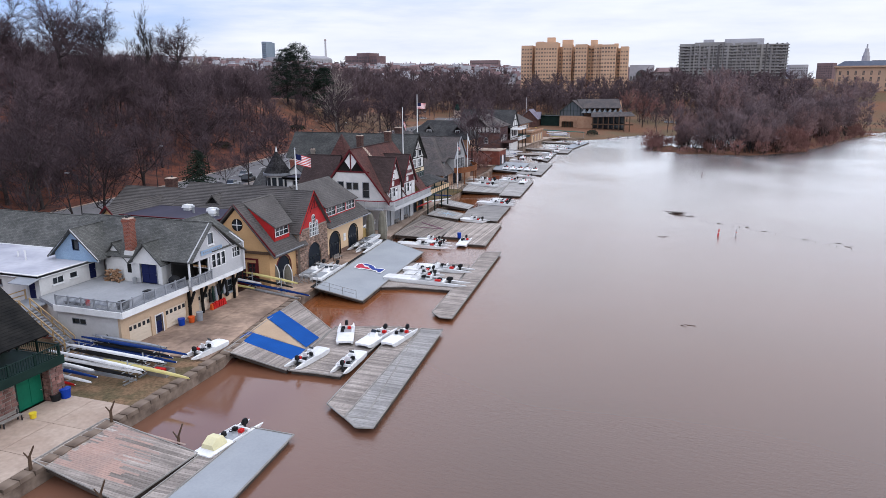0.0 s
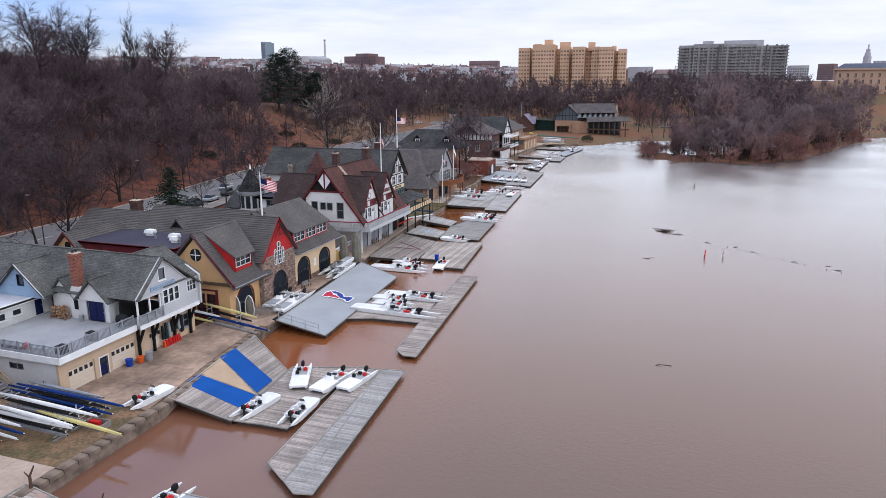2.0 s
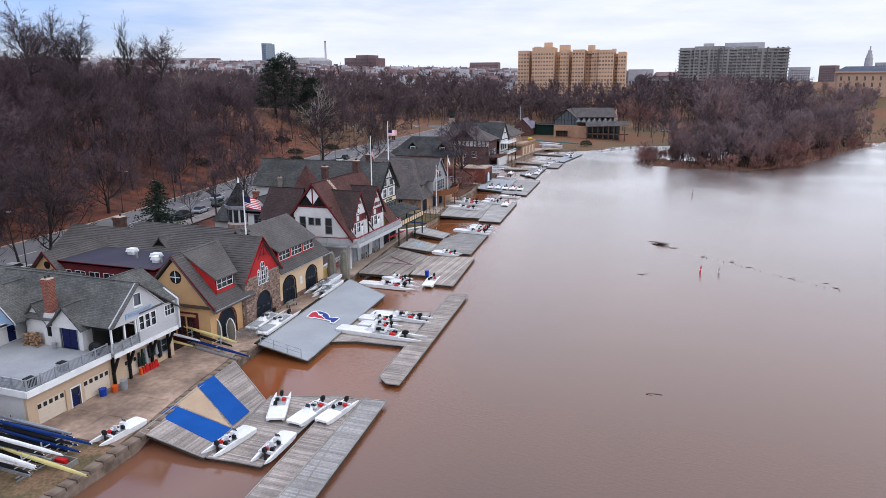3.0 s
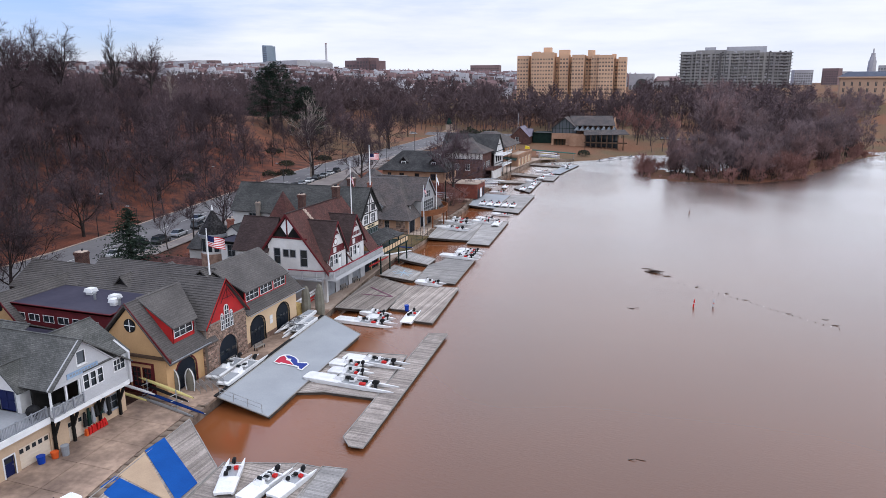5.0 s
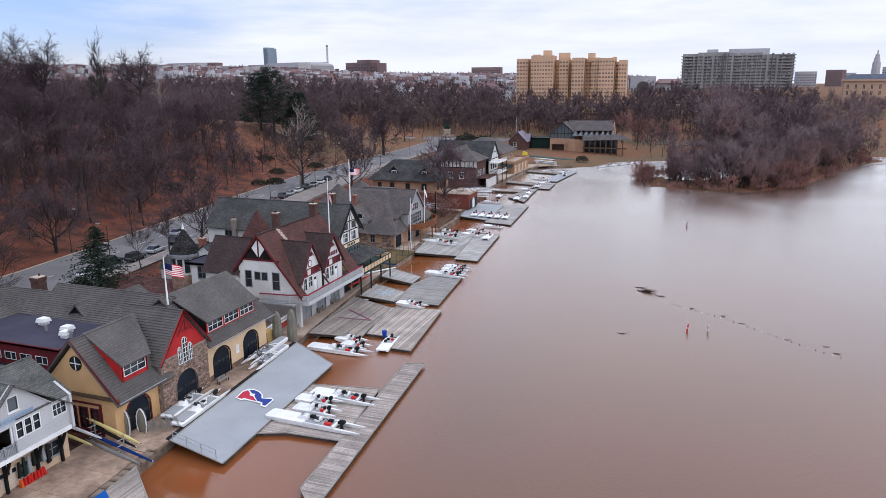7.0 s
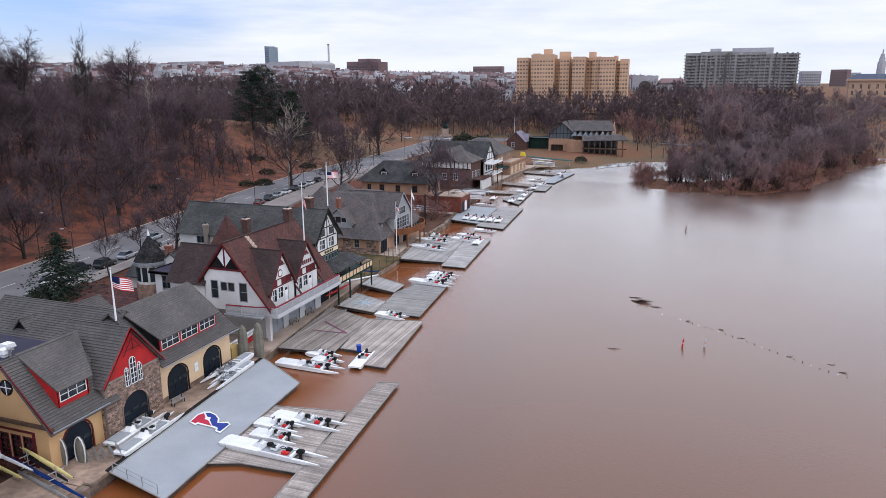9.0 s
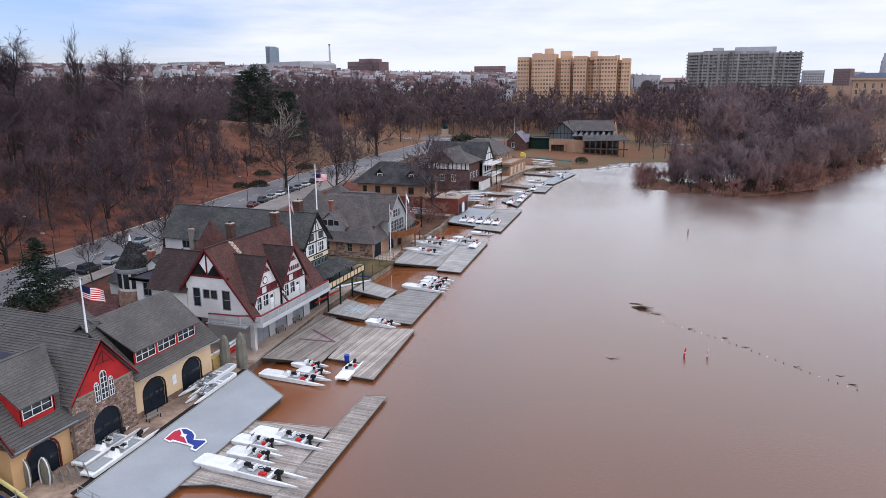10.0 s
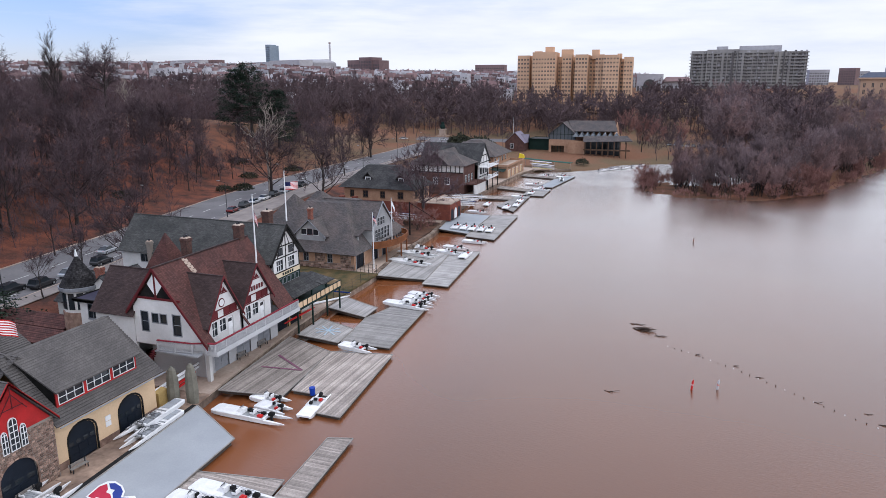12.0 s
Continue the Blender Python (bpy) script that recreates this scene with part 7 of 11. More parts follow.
# ---- the shingled club with a curved balcony ----
def house_shingle():
    h = thing("boathouse", (-38, 156, G), "grey shingled boathouse with a curved cedar balcony", "boathouse", "boathouses")
    R = M_SLATE_MIX
    fy = face_y(147.0)
    wins = [rect(-39.4, -38.4, 2.4, 4.0), rect(-34.2, -33.2, 2.4, 4.0)]
    wall(h, fy, rect(-43.5, -28.6, G, 4.7), wins, M_TANBRICK)
    for x in (-39.4, -34.2):
        window(h, fy, x, x + 1.0, 2.4, 4.0, 2, 2, M_TRIMGREY, trim=0.06)
    stonework(h, face_y(146.92), rect(-43.5, -28.6, G, 2.35), [], M_STONE, size=(0.7, 0.4), seed=12)
    for x in (-36.9, -31.4):
        stonework(h, face_y(146.9), rect(x, x + 2.2, 2.3, 4.3), [], M_STONE, size=(0.6, 0.36), seed=int(-x))
    fx = face_x(-28.6)
    wall(h, fx, rect(147.3, 170.0, G, 4.7), [rect(148.0, 151.2, G, 3.9), rect(155.0, 157.6, G, 3.9), rect(159.6, 162.2, G, 3.9)], M_TANBRICK)
    for a, b in ((148.0, 151.2), (155.0, 157.6), (159.6, 162.2)):
        door(h, fx, a, b, G, 3.9, M_BLACKDOOR, (2, 3), 0, M_GREYWALL, name="garage_door", knob=False)
    bm = bmesh.new()
    fbox(bm, fx, 147.4, 152.0, 4.0, 4.6, 0.0, 0.08)
    part("door_lintel", bm, M_GREYWALL, h)
    shell_walls(h, -51.0, -28.9, 147.3, 170.0, G, 4.7, M_TANBRICK, skip="nr")
    hip(h, -52.0, -27.6, 146.0, 171.0, 4.4, 12.5, -43.3, -34.3, 155.0, 161.6, R, 0.4)
    # second hipped peak and flat-topped peak behind
    hip(h, -51.0, -42.0, 151.0, 161.0, 8.0, 13.6, -46.6, -46.4, 155.9, 156.1, R, 0.4)
    hip(h, -47.0, -37.4, 153.4, 165.0, 9.0, 14.0, -42.8, -41.8, 158.6, 159.4, R, 0.4)
    # river gable with its tall windows over the balcony
    fg = face_x(-27.7)
    rows = [rect(154.6 + 1.35 * k, 155.75 + 1.35 * k, 5.2, 7.5) for k in range(5)] + [rect(155.7 + 1.2 * k, 156.7 + 1.2 * k, 8.2, 9.7) for k in range(3)]
    wall(h, fg, gable_poly(153.2, 162.2, 157.7, 4.7, 8.4, 12.5), rows, M_GREYSHINGLE)
    for k in range(5):
        window(h, fg, 154.6 + 1.35 * k, 155.75 + 1.35 * k, 5.2, 7.5, 2, 3, M_GREYWALL, trim=0.07, sill=False)
    for k in range(3):
        window(h, fg, 155.7 + 1.2 * k, 156.7 + 1.2 * k, 8.2, 9.7, 2, 2, M_GREYWALL, trim=0.07, sill=False)
    barge(h, face_x(-27.35), (157.7, 13.0), [(152.6, 8.0), (162.8, 8.0)], M_TRIMGREY, 0.1)
    gable(h, "x", -42.0, -27.3, 157.7, 4.6, 8.4, 12.8, R, 0.5)
    wall(h, face_y(153.2), rect(-36.0, -28.0, 4.6, 8.5), [], M_GREYSHINGLE, 0.25)
    # small eyebrow dormer on the lower slope
    wall(h, face_y(150.2), rect(-30.8, -29.2, 6.2, 7.3), [rect(-30.5, -29.5, 6.4, 7.1)], M_GREYSHINGLE, 0.2)
    window(h, face_y(150.2), -30.5, -29.5, 6.4, 7.1, 2, 1, M_TRIMGREY, trim=0.05, sill=False)
    bm = bmesh.new()
    slab(bm, [(-31.2, 149.9, 7.3), (-28.9, 149.9, 7.3), (-28.9, 153.2, 8.2), (-31.2, 153.2, 8.2)], 0.12)
    part("dormer_roof", bm, R, h)
    # cross dormer facing upstream
    fd = face_y(148.0)
    wall(h, fd, gable_poly(-41.5, -35.3, -38.4, 5.4, 7.5, 10.0), [rect(-40.35 + 1.32 * k, -39.2 + 1.32 * k, 7.3, 8.4) for k in range(3)], M_GREYSHINGLE, 0.25)
    for k in range(3):
        window(h, fd, -40.35 + 1.32 * k, -39.2 + 1.32 * k, 7.3, 8.4, 1, 1, M_TRIMWHITE if k != 1 else M_MAROON, trim=0.07, sill=False)
    barge(h, face_y(147.5), (-38.4, 10.35), [(-42.1, 7.0), (-34.7, 7.0)], M_TRIMGREY, 0.1, drop=0.16)
    gable(h, "y", 147.6, 157.0, -38.4, 3.2, 7.5, 10.3, R, 0.5)
    fd = face_y(154.6)
    wall(h, fd, rect(-39.6, -37.2, 10.5, 11.9), [rect(-39.2, -37.6, 10.8, 11.6)], M_GREYSHINGLE, 0.2)
    window(h, fd, -39.2, -37.6, 10.8, 11.6, 2, 1, M_TRIMWHITE, trim=0.06, sill=False)
    bm = bmesh.new()
    slab(bm, [(-39.9, 154.3, 11.9), (-36.9, 154.3, 11.9), (-36.9, 157.4, 12.6), (-39.9, 157.4, 12.6)], 0.12)
    part("dormer_roof", bm, R, h)
    chimney(h, -38.6, 148.8, 9.3, 12.4, 0.8, M_BRICK, pots=1)
    # curved balcony of cedar boards on posts
    c = Vector((-27.75, 160.4, 0))
    arcs = [(c.x + 3.3 * math.cos(a), c.y + 7.2 * math.sin(a)) for a in np.linspace(-math.pi / 2, math.pi / 2, 17)]
    bm = bmesh.new()
    slab(bm, [(x, y, 4.45) for x, y in arcs], 0.3)
    b = part("balcony", bm, M_DECKORANGE, h)
    for p, q in zip(arcs[:-1], arcs[1:]):
        for k in range(4):
            bm = bmesh.new()
            f0, f1 = k / 4 + 0.03, (k + 1) / 4 - 0.03
            x0, y0, x1, y1 = p[0] + (q[0] - p[0]) * f0, p[1] + (q[1] - p[1]) * f0, p[0] + (q[0] - p[0]) * f1, p[1] + (q[1] - p[1]) * f1
            slab(bm, [(x0, y0, 5.4), (x0 + 0.05, y0, 5.4), (x1 + 0.05, y1, 5.4), (x1, y1, 5.4)], 0.95)
            part("board", bm, M_DECKORANGE, b)
    bm = bmesh.new()
    for p, q in zip(arcs[:-1], arcs[1:]):
        beam(bm, (*p, 5.45), (*q, 5.45), 0.2, 0.1)
    part("top_rail", bm, M_DECKORANGE, b)
    for k in (4, 8, 12):
        bm = bmesh.new()
        box(bm, arcs[k][0] - 0.35, arcs[k][0] - 0.1, arcs[k][1] - 0.12, arcs[k][1] + 0.12, G, 4.2)
        part("balcony_post", bm, M_DECKORANGE, h)
    # rows of covered chairs stored on the balcony
    for k in range(7):
        y = 155.6 + 1.5 * k
        x = -26.9 + 1.0 * math.sin((y - 153.2) / 14.4 * math.pi)
        t = thing("stacked_chairs", (x, y, 4.45), "dark stacked chairs on the curved balcony", "chair", "balcony chairs")
        bm = bmesh.new()
        box(bm, x - 0.3, x + 0.3, y - 0.3, y + 0.3, 4.85, 4.95)
        box(bm, x - 0.3, x - 0.22, y - 0.3, y + 0.3, 4.95, 5.5)
        part("seat", bm, M_DARKMETAL, t)
        for i, j in ((-1, -1), (1, -1), (1, 1), (-1, 1)):
            bm = bmesh.new()
            rod(bm, (x + 0.26 * i, y + 0.26 * j, 4.45), (x + 0.26 * i, y + 0.26 * j, 4.86), 0.03, 0.03, 5)
            part("leg", bm, M_DARKMETAL, t)


house_shingle()


# ---- the long tan and brick club ----
def house_tan():
    h = thing("boathouse", (-48, 206, 2), "tan boathouse with brick base and dark hipped roof", "boathouse", "boathouses")
    fy = face_y(197.5)
    win = [(-55.4, -54.4), (-51.6, -50.3), (-46.6, -45.4), (-41.6, -40.2)]
    wall(h, fy, rect(-57.2, -37.5, G, 9.2), [rect(a, b, 6.5, 8.1) for a, b in win], M_TANBRICK)
    for a, b in win:
        window(h, fy, a, b, 6.5, 8.1, 2, 2, M_TIMBER, trim=0.12)
    wall(h, face_y(197.36), rect(-57.2, -37.4, G, 5.7), [], M_BRICK, 0.12, "brick_base")
    fx = face_x(-37.5)
    wall(h, fx, rect(197.8, 209.0, G, 9.2), [rect(a, a + 1.4, 6.5, 8.1) for a in (199.4, 202.6, 205.8)], M_TANBRICK)
    for a in (199.4, 202.6, 205.8):
        window(h, fx, a, a + 1.4, 6.5, 8.1, 2, 2, M_TIMBER, trim=0.12)
    shell_walls(h, -57.2, -37.8, 197.8, 209.0, G, 9.2, M_TANBRICK, skip="nr")
    hip(h, -58.4, -36.3, 196.2, 210.3, 9.0, 14.4, -52.5, -43.5, 202.2, 204.2, M_SLATE_DARK, 0.4)
    for x in (-50.6, -41.1):
        fd = face_y(198.4)
        wall(h, fd, gable_poly(x - 1.05, x + 1.05, x, 9.6, 11.5, 12.7), [rect(x - 0.6, x + 0.6, 10.0, 11.5)], M_BLACK, 0.2)
        window(h, fd, x - 0.6, x + 0.6, 10.0, 11.5, 2, 2, M_TRIMWHITE, trim=0.2, sill=False)
        gable(h, "y", 198.1, 203.0, x, 1.3, 11.6, 13.0, M_SLATE_DARK, 0.25, step=0.3)
    for x in (-56.4, -52.6):
        bm = bmesh.new()
        box(bm, x - 0.6, x + 0.6, 194.0, 195.2, 1.5, 7.0)
        part("brick_pier", bm, M_BRICK, h)
    # brick terrace towards the river
    bm = bmesh.new()
    box(bm, -37.35, -27.8, 199.0, 207.5, G, 5.4)
    t = part("brick_terrace", bm, M_BRICK, h)
    for k in range(3):
        bm = bmesh.new()
        fpoly(bm, face_x(-27.8), arch(199.8 + 2.6 * k, 201.8 + 2.6 * k, G, 4.0, 1.0), 0.0, 0.04)
        part("arched_door", bm, M_TRIMWHITE if k == 1 else M_BLACKDOOR, t)
    bm = bmesh.new()
    box(bm, -37.3, -27.6, 198.9, 207.6, 5.4, 5.6)
    part("terrace_cap", bm, M_CONCRETE2, t)


house_tan()


# ---- the brick and half-timber pair ----
def house_pair():
    h = thing("boathouse", (-44, 256, G), "dark brick and half-timbered boathouse with hipped roofs", "boathouse", "boathouses")
    fy = face_y(240.0)
    wall(h, fy, rect(-56.0, -38.0, G, 8.0), [rect(-52 + 4 * k, -50.6 + 4 * k, 4.4, 6.4) for k in range(3)], M_BRICKDARK)
    for k in range(3):
        window(h, fy, -52 + 4 * k, -50.6 + 4 * k, 4.4, 6.4, 2, 2, M_TRIMWHITE, trim=0.1)
    wall(h, face_y(240.02), rect(-56.0, -38.0, 8.0, 10.6), [], M_WHITE)
    timbers(h, face_y(240.02), [(-56, 8.1, -38, 8.1), (-56, 10.4, -38, 10.4)] + [(u, 8.1, u, 10.4) for u in np.arange(-55.6, -38, 1.5)], M_BLACK, 0.3)
    fx = face_x(-38.0)
    wall(h, fx, rect(240.3, 252.0, G, 10.6), [rect(242 + 3.2 * k, 243.6 + 3.2 * k, 4.4, 7.0) for k in range(3)], M_BRICKDARK)
    for k in range(3):
        window(h, fx, 242 + 3.2 * k, 243.6 + 3.2 * k, 4.4, 7.0, 2, 3, M_TRIMWHITE, trim=0.12)
    hip(h, -57.0, -37.0, 239.0, 253.0, 10.4, 14.0, -51.0, -43.0, 245.5, 246.5, M_SLATE_MIX, 0.5)
    # half-timbered part with a river gable
    fx = face_x(-37.0)
    wall(h, fx, gable_poly(253.0, 265.0, 259.0, 4.6, 10.0, 15.4), [rect(255 + 3 * k, 256.6 + 3 * k, 6.0, 8.4) for k in range(3)], M_WHITE)
    for k in range(3):
        window(h, fx, 255 + 3 * k, 256.6 + 3 * k, 6.0, 8.4, 2, 2, M_BLACK, trim=0.1, sill=False)
    timbers(h, fx, [(253, 9.6, 265, 9.6), (253, 5.2, 265, 5.2), (256, 12.0, 262, 12.0), (259, 9.6, 259, 15.0)] + [(u, 9.6, u, v) for u, v in ((256, 12.4), (262, 12.4))], M_BLACK, 0.3)
    wall(h, fx, rect(253.0, 265.0, G, 4.6), [rect(254.5, 257.5, G, 4.0), rect(260, 263, G, 4.0)], M_WHITE)
    for a in (254.5, 260):
        door(h, fx, a, a + 3, G, 4.0, M_BLACKDOOR, (2, 3), 0, M_BLACK, name="garage_door", knob=False)
    shell_walls(h, -56.0, -37.3, 240.3, 265.0, G, 10.0, M_BRICKDARK, skip="nr")
    gable(h, "x", -58.0, -36.4, 259.0, 6.0, 10.0, 15.8, M_SLATE_DARK, 0.7, step=0.5)
    gable(h, "y", 238.8, 259.0, -47.0, 4.0, 11.0, 14.6, M_SLATE_MIX, 0.5, step=0.5)
    # white balconies
    for z in (4.6, 8.4):
        bm = bmesh.new()
        box(bm, -37.0, -33.6, 252.6, 265.4, z, z + 0.25)
        part("balcony", bm, M_TRIMWHITE, h)
        railing(h, [(-36.8, 252.7), (-33.7, 252.7), (-33.7, 265.3)], z + 0.25, z + 1.25, M_TRIMWHITE, post=2, pick=0.5)
    for y in (252.9, 259, 265.1):
        bm = bmesh.new()
        box(bm, -33.9, -33.65, y - 0.12, y + 0.12, G, 8.4)
        part("balcony_post", bm, M_BLACK, h)
    bm = bmesh.new()
    box(bm, -38.0, -34.0, 241.0, 252.4, 4.4, 4.7)
    part("terrace", bm, M_BRICKDARK, h)
    railing(h, [(-34.1, 241.0), (-34.1, 252.4)], 4.7, 5.6, M_BRICKDARK, post=2, pick=0.5)
    bm = bmesh.new()
    box(bm, -34.8, -34.2, 241.0, 252.2, G, 4.4)
    part("terrace_wall", bm, M_WHITE, h)


house_pair()


def house_hip():
    h = thing("boathouse", (-48, 300, G), "tan brick boathouse with a grey hipped roof", "boathouse", "boathouses")
    fy = face_y(284.0)
    wall(h, fy, rect(-60.0, -41.0, G, 9.0), [rect(-57 + 4.2 * k, -55.6 + 4.2 * k, 5.4, 7.8) for k in range(4)], M_TANBRICK)
    for k in range(4):
        window(h, fy, -57 + 4.2 * k, -55.6 + 4.2 * k, 5.4, 7.8, 2, 2, M_TRIMWHITE, trim=0.14)
    fx = face_x(-41.0)
    wall(h, fx, rect(284.3, 306.0, G, 9.0), [rect(286.4 + 5 * k, 288 + 5 * k, 5.4, 7.8) for k in range(4)], M_TANBRICK)
    for k in range(4):
        window(h, fx, 286.4 + 5 * k, 288 + 5 * k, 5.4, 7.8, 2, 2, M_TRIMWHITE, trim=0.14)
    shell_walls(h, -60.0, -41.3, 284.3, 306.0, G, 9.0, M_TANBRICK, skip="nr")
    hip(h, -61.4, -39.6, 282.6, 307.4, 8.8, 14.2, -53.0, -48.0, 292.0, 298.0, M_SLATE_MIX, 0.5)
    fd = face_y(283.6)
    wall(h, fd, rect(-54.5, -46.5, 9.6, 12.2), [rect(-54.0 + 1.9 * k, -52.7 + 1.9 * k, 10.2, 11.8) for k in range(4)], M_TRIMWHITE, 0.2)
    for k in range(4):
        window(h, fd, -54.0 + 1.9 * k, -52.7 + 1.9 * k, 10.2, 11.8, 2, 2, M_TRIMWHITE, trim=0.06, sill=False)
    bm = bmesh.new()
    slab(bm, [(-55, 283.2, 12.4), (-46, 283.2, 12.4), (-46, 291.0, 13.6), (-55, 291.0, 13.6)], 0.2)
    part("dormer_roof", bm, M_SLATE_MIX, h)
    # lower river wing with terrace
    fx = face_x(-35.0)
    wall(h, fx, rect(282.0, 308.0, G, 5.0), [rect(284 + 6 * k, 287 + 6 * k, G, 4.0) for k in range(4)], M_TANBRICK)
    for k in range(4):
        door(h, fx, 284 + 6 * k, 287 + 6 * k, G, 4.0, M_CREAM, (2, 3), 0, M_TRIMWHITE, name="garage_door", knob=False)
    wall(h, face_y(282.0), rect(-60.0, -35.3, G, 5.0), [], M_TANBRICK)
    flat_roof(h, -41.0, -34.8, 282.0, 308.2, 5.2, M_CONCRETE2, M_TANBRICK, 0.9)
    bm = bmesh.new()
    slab(bm, [(-40.5, 278.6, 4.6), (-35.2, 278.6, 4.0), (-35.2, 282.0, 4.6), (-40.5, 282.0, 5.0)], 0.1)
    part("green_awning", bm, M_DKGREEN, h)


house_hip()


def hall():
    """The large public hall at the end of the row: a glazed gable, a long roof with a sawtooth of skylights, and a porch."""
    h = thing("hall", (-20, 380, 2), "tan hall with glass gable and grey sawtooth roof", "hall")
    fy = face_y(374.0)
    wall(h, fy, rect(-38.5, -25.6, 1.2, 8.6), [rect(-37.4, -31.0, 1.4, 5.6)], M_TANBRICK)
    bm = bmesh.new()
    fbox(bm, fy, -37.4, -31.0, 1.4, 5.6, -2.2, -2.1)
    part("entrance", bm, M_TIMBER, h)
    for a in (-35.8, -34.2, -32.6):
        bm = bmesh.new()
        fbox(bm, fy, a - 0.1, a + 0.1, 1.4, 5.6, -0.4, -0.2)
        part("entrance_post", bm, M_DKGREEN, h)
    bm = bmesh.new()
    fpoly(bm, fy, [(-38.5, 8.62), (-25.6, 8.62), (-25.6, 11.8), (-31.8, 16.3), (-38.5, 11.2)], -0.3, -0.1)
    part("glass_gable", bm, M_GLASSSKY, h)
    timbers(h, face_y(374.1), [(u, 8.7, u, min(16.0, 16.2 - abs(u + 31.8) * 0.75)) for u in np.arange(-38.2, -25.5, 1.8)] + [(-38.5, 11.2, -25.6, 11.2)], M_DKGREEN, 0.22, 0.12, "mullion")
    gable(h, "y", 373.0, 386.0, -31.8, 6.6, 11.3, 16.9, M_SLATE_MIX, 0.5, step=0.7)
    # long roof facing the river, its ridge along the front
    bm = bmesh.new()
    courses(bm, (-27.5, 375.5, 12.6), (-6.0, 375.5, 12.9), (-31.0, 385.0, 17.2), (-8.6, 385.0, 17.4), 0.7, 0.2)
    part("roof", bm, M_SLATE_MIX, h)
    bm = bmesh.new()
    courses(bm, (-8.0, 396.0, 11.0), (-31.0, 396.0, 11.0), (-8.6, 385.1, 17.4), (-31.0, 385.1, 17.2), 0.9, 0.2)
    part("roof", bm, M_SLATE_MIX, h)
    wall(h, face_x(-7.2), [(376.0, 1.2), (395.0, 1.2), (395.0, 11.2), (385.0, 16.8), (376.0, 12.6)], [], M_TANBRICK)
    shell_walls(h, -38.5, -7.5, 374.4, 395.0, 1.2, 11.0, M_TANBRICK, skip="nr")
    # glazed sawtooth skylights under its eave
    for k in range(8):
        x = -26.6 + 2.7 * k
        bm = bmesh.new()
        hexa(bm, [(x, 375.6, 10.6), (x + 2.6, 375.6, 10.6), (x + 1.3, 375.6, 12.7)], [(x, 371.6, 10.3), (x + 2.6, 371.6, 10.3), (x + 1.3, 372.6, 12.3)])
        part("skylight", bm, M_GLASSSKY, h)
    bm = bmesh.new()
    courses(bm, (-20.5, 366.0, 8.4), (2.0, 366.0, 9.2), (-21.5, 371.8, 10.6), (-1.0, 371.8, 11.2), 0.6, 0.2)
    part("porch_roof", bm, M_SLATE_MIX, h)
    wall(h, face_y(371.0), rect(-28.6, -20.6, 1.2, 8.4), [], M_TANBRICK)
    bm = bmesh.new()
    box(bm, -20.5, -4.0, 372.0, 372.3, 1.2, 10.0)
    part("glass_wall", bm, M_GLASS, h)
    for x in np.arange(-19.8, -0.5, 2.7):
        bm = bmesh.new()
        box(bm, x - 0.25, x + 0.25, 366.6, 367.1, 1.2, 8.6)
        part("porch_post", bm, M_TIMBER, h)
    bm = bmesh.new()
    box(bm, -20.5, 1.0, 366.4, 367.2, 4.4, 5.0)
    part("terrace_edge", bm, M_TIMBER, h)
    # flat link and small lilac-roofed house
    flat_roof(h, -50.0, -38.8, 380.0, 394.0, 8.0, M_SLATE_DARK, M_DKGREEN, 0.3)
    shell_walls(h, -50.0, -38.9, 380.4, 394.0, 2.0, 7.8, M_DKGREEN)
    s = thing("cottage", (-54, 378, 2), "brick cottage with a lilac-grey gabled roof", "cottage")
    mlil = mat("lilac_grey_shingle", (0.17, 0.15, 0.19), (0.21, 0.19, 0.23), 0.5, 0.85)
    wall(s, face_y(372.0), gable_poly(-60.0, -50.5, -55.2, 2.0, 7.0, 11.4), [rect(-57.4, -55.8, 4.0, 6.2)], M_BRICKDARK)
    window(s, face_y(372.0), -57.4, -55.8, 4.0, 6.2, 2, 2, M_TRIMWHITE)
    shell_walls(s, -60.0, -50.5, 372.3, 384.0, 2.0, 7.0, M_BRICKDARK, skip="n")
    gable(s, "y", 371.5, 384.4, -55.2, 4.8, 7.0, 11.8, mlil, 0.5, step=0.5)
    gable(s, "x", -55.0, -49.5, 379.0, 3.5, 7.0, 10.4, mlil, 0.4, step=0.5)


hall()

